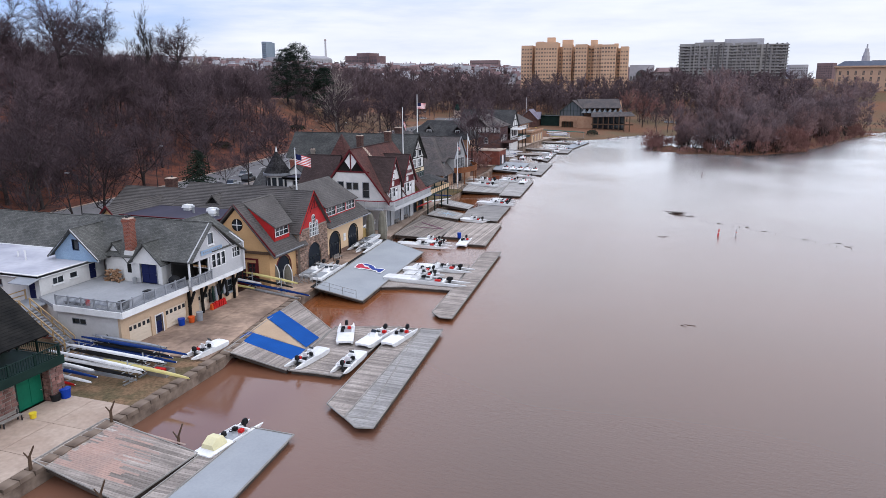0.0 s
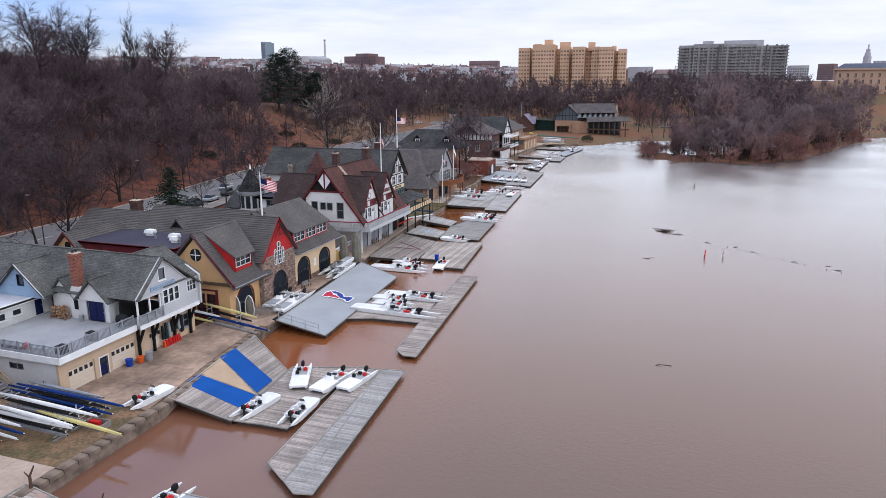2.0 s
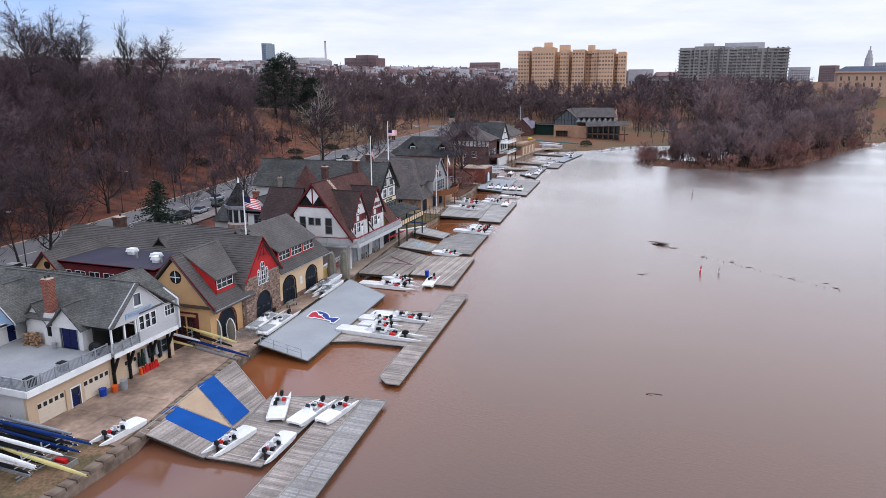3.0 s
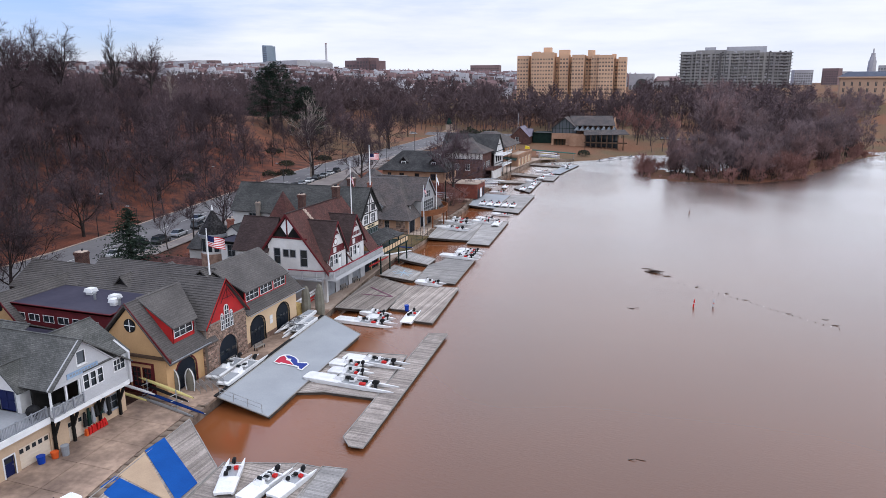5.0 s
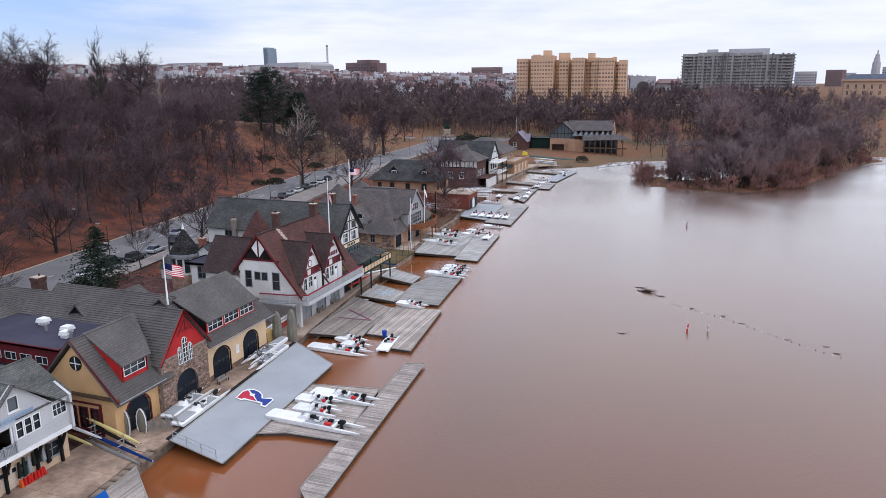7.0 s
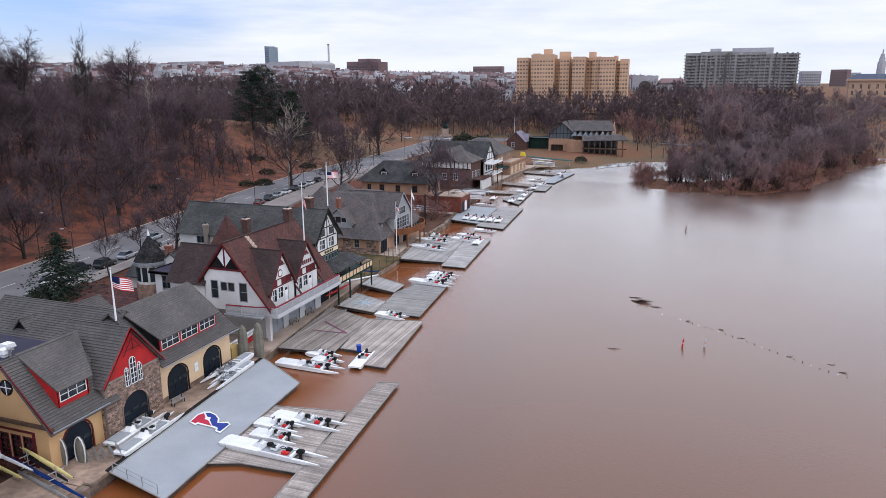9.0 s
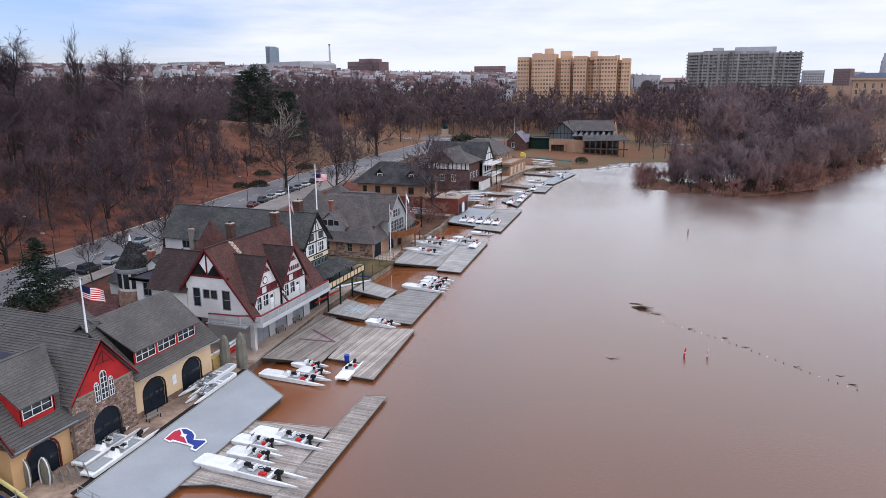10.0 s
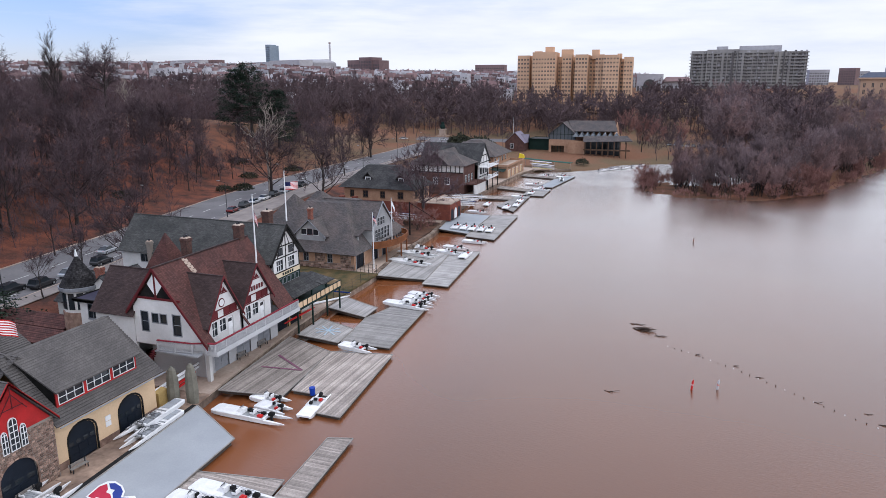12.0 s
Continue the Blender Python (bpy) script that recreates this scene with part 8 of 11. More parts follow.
# ---- trees ----
def bare_tree_meshes(seed, tall, spread, limbs=6, fork=5, fine=5, twigs=7, trunk_r=0.28, clear=0.28, twig_w=0.035, up=0.55, multi=1, sides=(7, 5, 3), reach=(0.4, 0.75), wob=0.22, lean_by=0.5, leader=0.27, fall=0.3, flare=1.0, bole=0.62, splay=1.0):
    """Vertices and faces of a bare tree: trunk with limbs, and a crown of thin twigs."""
    rng = random.Random(seed)
    tv, tf, cv, cf = [], [], [], []

    def tube(verts, faces, pts, r0, r1, sides):
        base = len(verts)
        n = len(pts)
        for i, p in enumerate(pts):
            d = (pts[min(i + 1, n - 1)] - pts[max(i - 1, 0)]).normalized()
            a = d.orthogonal().normalized()
            b = d.cross(a)
            r = r0 + (r1 - r0) * i / (n - 1)
            for k in range(sides):
                t = 2 * math.pi * k / sides
                verts.append(tuple(p + r * (math.cos(t) * a + math.sin(t) * b)))
        for i in range(n - 1):
            for k in range(sides):
                k2 = (k + 1) % sides
                faces.append((base + i * sides + k, base + i * sides + k2, base + (i + 1) * sides + k2, base + (i + 1) * sides + k))

    def bough(p, d, ln, n, wob, lift):
        pts = [p]
        for _ in range(n):
            d = (d + Vector((rng.uniform(-wob, wob), rng.uniform(-wob, wob), rng.uniform(-wob, wob) + lift))).normalized()
            p = p + d * (ln / n)
            pts.append(p)
        return pts, d

    def out(d, angle):
        a = d.orthogonal().normalized()
        t = rng.uniform(0, 2 * math.pi)
        s = a * math.cos(t) + d.cross(a) * math.sin(t)
        return (d * math.cos(angle) + s * math.sin(angle)).normalized()

    for m in range(multi):
        foot = Vector((0, 0, -0.4)) if multi == 1 else Vector((rng.uniform(-1, 1), rng.uniform(-1, 1), -0.4))
        lean = Vector((rng.uniform(-0.08, 0.08), rng.uniform(-0.08, 0.08), 1)) if multi == 1 else Vector((rng.uniform(-lean_by, lean_by), rng.uniform(-lean_by, lean_by), 1))
        trunk, _ = bough(foot, lean.normalized(), tall * bole, 6, 0.08, 0.02)
        tube(tv, tf, trunk, trunk_r, trunk_r * 0.2, sides[0])
        starts = []
        for i in range(limbs):
            f = clear + (1 - clear) * (i + rng.uniform(0, 0.8)) / limbs
            k = min(len(trunk) - 2, int(f * (len(trunk) - 1)))
            p = trunk[k].lerp(trunk[k + 1], f * (len(trunk) - 1) - k)
            d = out(Vector((0, 0, 1)), rng.uniform(0.55, 1.05) * (1.2 - 0.5 * f) * splay)
            starts.append((p, d, spread * rng.uniform(0.8, 1.15) * (1.18 - fall * f), trunk_r * (0.42 - 0.22 * f)))
        starts.append((trunk[-1], Vector((rng.uniform(-0.2, 0.2), rng.uniform(-0.2, 0.2), 1)).normalized(), tall * leader, trunk_r * 0.2))
        for p, d, ln, r in starts:
            pts, e = bough(p, d, ln, 4, wob, 0.10 * up)
            tube(tv, tf, pts, r, r * 0.3, sides[1])
            for j in range(fork):
                f = rng.uniform(0.25, 1.0)
                k = min(3, int(f * 4))
                q = pts[k].lerp(pts[k + 1], f * 4 - k)
                d2 = out((pts[k + 1] - pts[k]).normalized(), rng.uniform(0.4, 0.95) * flare)
                d2 = (d2 + Vector((0, 0, up * 0.45))).normalized()
                l2 = ln * rng.uniform(0.35, 0.6)
                p2, e2 = bough(q, d2, l2, 3, 0.2, 0.08)
                if sides[2]:
                    tube(tv, tf, p2, r * 0.36, r * 0.12, sides[2])
                else:
                    w = d2.orthogonal().normalized() * max(r * 0.4, twig_w)
                    cv.extend([tuple(q - w), tuple(q + w), tuple(p2[-1])])
                    cf.append((len(cv) - 3, len(cv) - 2, len(cv) - 1))
                for _ in range(fine):
                    f = rng.uniform(0.2, 1.0)
                    k = min(2, int(f * 3))
                    s = p2[k].lerp(p2[k + 1], f * 3 - k)
                    d3 = (out((p2[k + 1] - p2[k]).normalized(), rng.uniform(0.3, 0.9) * flare) + Vector((0, 0, up * 0.3))).normalized()
                    l3 = l2 * rng.uniform(0.35, 0.65)
                    e3 = s + d3 * l3
                    w = d3.orthogonal().normalized() * twig_w * 0.9
                    b = len(cv)
                    cv.extend([tuple(s - w), tuple(s + w), tuple(e3)])
                    cf.append((b, b + 1, b + 2))
                    for _ in range(twigs):
                        g = rng.uniform(0.15, 1.0)
                        a = s.lerp(e3, g)
                        d4 = (out(d3, rng.uniform(0.3, 1.0) * flare) + Vector((0, 0, up * 0.25))).normalized()
                        l4 = l3 * rng.uniform(*reach)
                        w = out(d4, math.pi / 2) * twig_w * 0.6
                        b = len(cv)
                        cv.extend([tuple(a - w), tuple(a + w), tuple(a + d4 * l4)])
                        cf.append((b, b + 1, b + 2))
    return tv, tf, cv, cf


def mesh_of(name, verts, faces, material):
    me = bpy.data.meshes.new(name)
    me.from_pydata(verts, [], faces)
    me.materials.append(material)
    return me


def tree_thing(name, seed, bark, twig, label, category, **kw):
    tv, tf, cv, cf = bare_tree_meshes(seed, **kw)
    t = thing(name, (0, 0, 0), label, category)
    a = new("trunk", mesh_of("trunk", tv, tf, bark))
    a.data.shade_smooth()
    a.parent = t
    b = new("crown", mesh_of("crown", cv, cf, twig))
    b.parent = t
    return t


PARK = "bare grey-brown deciduous tree on a leafy slope"
WOOD = [tree_thing("bare_tree", 10 + k, M_BARK, M_TWIG, PARK, "tree", tall=t, spread=s, limbs=l, fork=7, fine=7, twigs=7, fall=0.45, trunk_r=0.27, clear=c, twig_w=0.042, wob=0.3, sides=(7, 4, 3))
        for k, (t, s, l, c) in enumerate(((17, 6.0, 8, 0.44), (20, 6.4, 9, 0.5), (15, 6.2, 8, 0.38), (21, 6.6, 9, 0.52), (14, 5.6, 8, 0.34), (18, 6.8, 9, 0.44)))]
REDWOOD = [tree_thing("bare_tree", 90 + k, M_BARK, M_TWIGRED, "red-brown bare tree near the water", "tree", tall=t, spread=s, limbs=8, fork=7, fine=6, twigs=6, trunk_r=0.22, clear=0.2, twig_w=0.07, sides=(6, 4, 0))
           for k, (t, s) in enumerate(((15, 5.5), (12, 5.0)))]
ISLEWOOD = [tree_thing("bare_tree", 190 + k, M_BARK, (M_TWIGPALE, M_TWIGROSE, M_TWIGPALE)[k], "slender many-stemmed bare grey tree on the flooded island", "tree", tall=t, spread=s, limbs=4, fork=6, fine=6, twigs=7, trunk_r=0.12, clear=0.36, twig_w=0.055, up=0.8, multi=n, lean_by=0.3, sides=(5, 3, 3))
            for k, (t, s, n) in enumerate(((16, 3.6, 5), (14, 3.8, 6), (18, 3.4, 4)))]
SHRUB = [tree_thing("bare_shrub", 40 + k, M_BARK, M_TWIGRED, "reddish bare multi-stemmed shrub on the flooded bank", "shrub", tall=t, spread=s, limbs=4, fork=6, fine=5, twigs=6, trunk_r=0.07, clear=0.12, twig_w=0.045, multi=5, lean_by=0.7, sides=(5, 3, 0))
         for k, (t, s) in enumerate(((6.5, 2.6), (8.0, 3.0), (5.0, 2.4)))]


def join_trees(name, spots, material, bark, label, seed, lod):
    """Many bare trees joined into one mesh: spots (x, y, size)."""
    rng = np.random.RandomState(seed)
    protos = []
    for k in range(5):
        tv, tf, cv, cf = bare_tree_meshes(seed * 10 + k, tall=(17, 15, 20, 13, 18)[k], spread=(6.6, 6.4, 6.8, 5.6, 7.0)[k], twig_w=lod[3], limbs=lod[0], fork=lod[1], fine=lod[2], twigs=lod[4], trunk_r=0.24, clear=0.32, up=0.35, sides=(5, 3, 0), reach=(0.45, 0.85), wob=0.3)
        tris = [t for f in tf for t in ((f[0], f[1], f[2]), (f[0], f[2], f[3]))]
        v = np.array(tv + cv, dtype=np.float32)
        f = np.array(tris + [(a + len(tv), b + len(tv), c + len(tv)) for a, b, c in cf], dtype=np.int32)
        protos.append((v, f))
    vs, fs, base = [], [], 0
    for x, y, s in spots:
        v, f = protos[rng.randint(5)]
        a = rng.uniform(0, 6.28)
        c, d = np.cos(a) * s, np.sin(a) * s
        w = np.empty_like(v)
        w[:, 0], w[:, 1], w[:, 2] = v[:, 0] * c - v[:, 1] * d + x, v[:, 0] * d + v[:, 1] * c + y, v[:, 2] * s + max(-0.1, height(x, y))
        vs.append(w)
        fs.append(f + base)
        base += len(v)
    v, f = np.concatenate(vs), np.concatenate(fs)
    me = bpy.data.meshes.new(name)
    me.vertices.add(len(v))
    me.vertices.foreach_set("co", v.ravel())
    me.loops.add(len(f) * 3)
    me.loops.foreach_set("vertex_index", f.ravel())
    me.polygons.add(len(f))
    me.polygons.foreach_set("loop_start", np.arange(0, len(f) * 3, 3, dtype=np.int32))
    me.update(calc_edges=True)
    me.materials.append(material)
    return tagged(new(name, me), label, "woods", kind="stuff")


def plant(kind, x, y, size=1.0, label="", z=None, group=""):
    t = copy_thing(kind, pose(x, y, height(x, y) if z is None else z, 0, 0, random.uniform(0, 360)) @ Matrix.Diagonal((size * random.uniform(0.9, 1.1), size * random.uniform(0.9, 1.1), size, 1)))
    return tagged(t, label, group=group)


def hill_density(y, u):
    """How thickly the slope is wooded, u metres above the drive: open leaf litter by the drive, in one glade and on the brow."""
    if u < 6:
        return 0.0
    d = 0.72 * smooth(5, 14, u) + 0.2 * (1 - smooth(110, 150, y)) * smooth(6, 12, u)
    brow = smooth(40, 50, u) * (1 - smooth(84, 100, u)) * smooth(90, 140, y)
    glade = smooth(224, 238, y) * (1 - smooth(292, 306, y)) * (1 - smooth(56, 70, u))
    return d * (1 - 0.66 * brow) * (1 - 0.93 * glade) * (1 - 0.35 * smooth(120, 200, u))


def scatter():
    random.seed(21)
    spots = []
    # the wooded hill behind the drive
    for j in range(26, 345, 6):
        for i in range(0, 36):
            y, u = j + random.uniform(-2.6, 2.6), i * 6 + random.uniform(-2.6, 2.6)
            x = along(ROAD, y) - ROAD_W - 5 - u
            if math.atan2(30 - x, y - 18) > math.radians(58) or random.random() > hill_density(y, u):
                continue
            s = random.uniform(0.72, 1.05) * ((0.8 if y > 135 else 1.12) if u < 22 else 1.0) * (1 + 0.42 * (1 - smooth(100, 180, y)) * smooth(15, 50, u)) * (1 - 0.1 * smooth(240, 310, y))
            spots.append((x, y, s, u))
    spots.sort(key=lambda s: s[3] + 0.2 * s[1])
    for x, y, s, u in spots[:110]:
        plant(random.choice(WOOD), x, y, s, group="woodland trees")
    rest = spots[110:]
    split = min(400, len(rest) * 3 // 5)
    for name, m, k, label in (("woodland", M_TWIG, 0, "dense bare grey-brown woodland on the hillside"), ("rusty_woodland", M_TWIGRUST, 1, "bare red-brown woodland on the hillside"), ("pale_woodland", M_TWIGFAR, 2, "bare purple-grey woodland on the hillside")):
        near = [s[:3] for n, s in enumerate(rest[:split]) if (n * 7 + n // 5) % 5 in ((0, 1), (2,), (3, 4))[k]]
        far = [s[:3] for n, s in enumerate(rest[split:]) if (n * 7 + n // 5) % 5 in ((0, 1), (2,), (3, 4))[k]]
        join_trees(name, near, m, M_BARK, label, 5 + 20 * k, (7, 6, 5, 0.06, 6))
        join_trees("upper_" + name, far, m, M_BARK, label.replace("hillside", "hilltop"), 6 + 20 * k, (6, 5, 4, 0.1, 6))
    # thin brush under the trees
    brush = []
    while len(brush) < 420:
        y, u = random.uniform(60, 330), random.uniform(4, 110)
        x = along(ROAD, y) - ROAD_W - 5 - u
        if math.atan2(30 - x, y - 18) < math.radians(58) and random.random() < 0.15 + hill_density(y, u):
            brush.append((x, y, random.uniform(0.2, 0.45)))
    while len(brush) < 760:
        y, u = random.uniform(75, 232), random.uniform(6, 60) * random.uniform(0.5, 1)
        brush.append((along(ROAD, y) - ROAD_W - 5 - u, y, random.uniform(0.22, 0.46)))
    while len(brush) < 1060:
        y, u = random.uniform(60, 240), random.uniform(1, 34)
        if y < 180 or u > 14:
            brush.append((along(ROAD, y) - ROAD_W - 5 - u, y, random.uniform(0.1, 0.22)))
    for k in range(300):
        x, y = (random.uniform(-190, 10), random.uniform(468, 484)) if k < 190 else (random.uniform(0, 150), random.uniform(408, 440))
        brush.append((x, y, random.uniform(0.3, 0.55)))
    join_trees("undergrowth", brush, M_TWIG, M_BARK, "bare purple-brown undergrowth below the woodland trees", 12, (3, 4, 4, 0.11, 4))
    # the park beyond the hill and behind the far clubs
    park_spots = []
    while len(park_spots) < 700:
        y, x = random.uniform(325, 500), random.uniform(-360, 150)
        if inland(x, y)[0] < 5 or (-64 < x < 2 and y < 412) or abs(x - along(ROAD, y) + 9) < 15:
            continue
        if y < 466 and -195 < x < -55 and random.random() < 0.95:
            continue
        if (y < 425 and x > -60 and random.random() < 0.75) or (446 < y < 478 and -40 < x < 40) or (x - 31) / (y - 33) > 0.15:
            continue
        park_spots.append((x, y, random.uniform(0.62, 0.98)))
    park_spots.sort(key=lambda s: s[1])
    for x, y, s in park_spots[:40]:
        plant(random.choice(WOOD), x, y, s, "bare deciduous park tree beyond the boathouses", group="park trees")
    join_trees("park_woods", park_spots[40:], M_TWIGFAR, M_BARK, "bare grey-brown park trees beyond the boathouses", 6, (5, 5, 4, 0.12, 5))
    # island of shrubs and slender trees, low and red at its rim, tall and grey behind
    m = 0
    legs = list(zip(ISLAND[:-1], ISLAND[1:]))
    while m < 210:
        (ax, ay, ar), (bx, by, br) = random.choice(legs)
        t = random.random()
        r = (ar + (br - ar) * t) * math.sqrt(random.random()) * 1.03
        a = random.uniform(0, 2 * math.pi)
        x, y = ax + (bx - ax) * t + r * math.cos(a), ay + (by - ay) * t + r * math.sin(a)
        edge = inland(x, y)[0]
        if edge < -2.0:
            continue
        if edge > 3.5 and m % 3 and x > 25:
            grow = 0.66 + 0.34 * smooth(268, 300, y)
            plant(random.choice(ISLEWOOD), x, y, random.uniform(0.8, 1.2) * grow, "slender many-stemmed bare grey tree on the flooded island", group="island trees")
        elif edge < 5.0 or m % 2:
            plant(random.choice(SHRUB), x, y, random.uniform(0.55, 1.0), z=max(-0.1, height(x, y)), group="island shrubs")
        m += 1
    for x, y, s in ((60, 279, 1.25), (64, 283, 1.3), (67, 289, 1.2), (62, 287, 1.35)):
        plant(SHRUB[1], x, y, s, "large rounded red-brown willow on the flooded island", z=0.0, group="island shrubs")
    rim = []
    while len(rim) < 260:
        (ax, ay, ar), (bx, by, br) = random.choice(legs)
        t, a = random.random(), random.uniform(0, 2 * math.pi)
        r = ar + (br - ar) * t + random.uniform(-2.5, 2.5)
        x, y = ax + (bx - ax) * t + r * math.cos(a), ay + (by - ay) * t + r * math.sin(a)
        if -2.5 < inland(x, y)[0] < 2.5:
            rim.append((x, y, random.uniform(0.08, 0.18)))
    join_trees("island_brush", rim, M_TWIGRED, M_BARK, "low reddish brush standing in the flooded island's rim", 16, (4, 4, 4, 0.2, 5))
    for x, y, s in ((4, 394, 1.25), (11, 391, 1.1), (-6, 417, 1.2), (22, 402, 1.0)):
        plant(REDWOOD[0], x, y, s, "red-brown bare tree beside the car park")
    # woods on the shore behind the island
    shore = []
    while len(shore) < 280:
        x, y = random.uniform(38, 260), random.uniform(418, 560)
        side = (x - 31) / (y - 33)
        if inland(x, y)[0] > 3 and side < 0.2:
            shore.append((x, y, random.uniform(1.0, 1.5) * (1 - 0.3 * smooth(0.03, 0.1, side)) * (1 - 0.45 * smooth(0.11, 0.14, side))))
    while len(shore) < 380:
        side, y = random.uniform(0.12, 0.23), random.uniform(500, 612)
        shore.append((31 + side * (y - 33), y, random.uniform(0.55, 0.85)))
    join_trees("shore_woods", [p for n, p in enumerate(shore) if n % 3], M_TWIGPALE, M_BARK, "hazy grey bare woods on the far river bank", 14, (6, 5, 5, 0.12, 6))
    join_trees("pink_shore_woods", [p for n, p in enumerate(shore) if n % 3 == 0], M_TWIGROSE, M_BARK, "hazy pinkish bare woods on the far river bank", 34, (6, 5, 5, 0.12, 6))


scatter()

# single trees by the drive
random.seed(31)
SYC = tree_thing("sycamore", 77, M_PALEBARK, M_PALEBARK, "pale-barked bare sycamore beside the drive", "tree", tall=23, spread=6.5, limbs=8, fork=5, fine=4, twigs=3, trunk_r=0.42, clear=0.45, twig_w=0.05, wob=0.4)
SYC.matrix_basis = pose(-89, 210, height(-89, 210), 0, 0, 40) @ Matrix.Diagonal((1.25, 1.25, 1.25, 1))
plant(SYC, -166, 236, 0.72, "pale-barked bare sycamore among the woods")
for x, y, s in ((-62.0, 116.0, 0.62), (-61.5, 108.0, 0.5), (-66, 60, 1.0), (-64, 72, 0.9), (-118, 330, 1.0), (-124, 352, 0.9), (-112, 300, 0.8), (-66, 45, 0.9), (-60, 226, 0.6), (-85, 250, 0.85), (-106, 312, 0.9), (-83, 129, 0.75), (-86, 112, 0.85), (-73, 62, 0.9), (-90, 140, 0.8)):
    plant(random.choice(WOOD), x, y, s, "bare street tree beside the riverside drive")


# two old trees that stand out over the woods
OAK = tree_thing("bare_tree", 411, M_BARK, M_TWIG, "old spreading bare oak rising over the woods", "tree", tall=26, spread=7.6, limbs=15, fork=9, fine=7, twigs=9, trunk_r=0.6, clear=0.66, twig_w=0.04, up=0.12, leader=0.24, fall=0.35, flare=1.15, wob=0.28, sides=(8, 5, 4), reach=(0.4, 0.7), bole=0.56, splay=1.45)
OAK.matrix_basis = pose(-175, 237, height(-175, 237)) @ Matrix.Diagonal((1.35, 1.35, (52.0 - height(-175, 237)) / 23.5, 1))
SPIRE = tree_thing("bare_tree", 423, M_BARK, M_BARK, "narrow upright bare tree rising over the woods", "tree", tall=30, spread=5.2, limbs=16, fork=8, fine=8, twigs=6, trunk_r=0.4, clear=0.35, twig_w=0.05, up=1.5, wob=0.2, sides=(8, 4, 3), reach=(0.35, 0.7))
SPIRE.matrix_basis = pose(-161.7, 201, height(-161.7, 201)) @ Matrix.Diagonal((1, 1, (52.0 - height(-161.7, 201)) / 28.5, 1))
for x, y, s in ((-146, 150, 1.06), (-152, 172, 1.0), (-134, 118, 0.96), (-128, 104, 0.92)):
    plant(OAK, x, y, s, "old spreading bare oak rising over the woods")


STREET = [tree_thing("bare_tree", 300 + k, M_BARK, M_TWIG, "large dark bare tree beside the riverside drive", "tree", tall=t, spread=sp, limbs=10, fork=8, fine=7, twigs=9, trunk_r=0.42, clear=0.22, twig_w=0.055, up=0.3, flare=1.15, wob=0.32, sides=(8, 5, 3))
          for k, (t, sp) in enumerate(((15, 9.0), (17, 8.4)))]
for k, (x, y, s) in enumerate(((-83.5, 83.5, 0.95), (-60.5, 74.5, 0.8), (-84, 70, 0.95), (-61.5, 62, 0.85), (-88, 99, 0.95), (-82, 58, 1.0), (-93, 90, 1.0), (-67.5, 204, 1.2), (-86, 112, 0.8), (-94, 76, 1.25), (-88, 66, 1.3), (-98, 66, 1.35), (-90, 82, 1.2), (-100, 96, 1.2), (-108, 84, 1.3), (-104, 310, 1.2), (-87.5, 208.5, 1.15), (-34.2, 197.0, 1.1), (-62.5, 126, 0.85), (-126, 388, 1.0), (-100, 150, 1.1), (-112, 168, 1.15))):
    plant(STREET[k % 2], x, y, s, "large dark bare tree beside the riverside drive")


def conifer(x, y, z, tall, wide, seed, label, layers=26, per=16):
    rng = random.Random(seed)
    t = thing("conifer", (x, y, z), label, "tree")
    bm = bmesh.new()
    rod(bm, (x, y, z - 0.3), (x, y, z + tall * 0.95), 0.22, 0.04, 8)
    part("trunk", bm, M_BARK, t)
    v, f = [], []
    for i in range(layers):
        h = 0.08 + 0.9 * i / layers
        r = wide * (1 - h) ** 0.8 * rng.uniform(0.8, 1.1)
        for k in range(per):
            a = rng.uniform(0, 2 * math.pi)
            d = Vector((math.cos(a), math.sin(a), rng.uniform(-0.35, 0.05))).normalized()
            ln = r * rng.uniform(0.6, 1.1)
            base = Vector((0, 0, h * tall + rng.uniform(-0.2, 0.2)))
            for j in range(7):
                g = (j + rng.uniform(0.2, 1)) / 7
                p = base + d * ln * g
                for s in (-1, 1):
                    side = d.cross(Vector((0, 0, 1))).normalized() * s
                    tip = p + (side * rng.uniform(0.3, 0.6) + d * 0.35 + Vector((0, 0, rng.uniform(-0.3, 0.05)))) * (0.35 + 0.9 * r / wide) * 0.9
                    w = Vector((rng.uniform(-1, 1), rng.uniform(-1, 1), rng.uniform(-1, 1))).normalized() * 0.13
                    b = len(v)
                    v.extend([tuple(p - w), tuple(p + w), tuple(tip)])
                    f.append((b, b + 1, b + 2))
    c = new("crown", mesh_of("crown", v, f, M_NEEDLE))
    c.parent = t
    return t


conifer(-58.8, 96.0, 3.4, 11.2, 8.2, 1, "dark green spruce beside the drive")
conifer(-62.0, 80.0, 3.8, 5.0, 2.6, 3, "small dark green yew beside the drive")


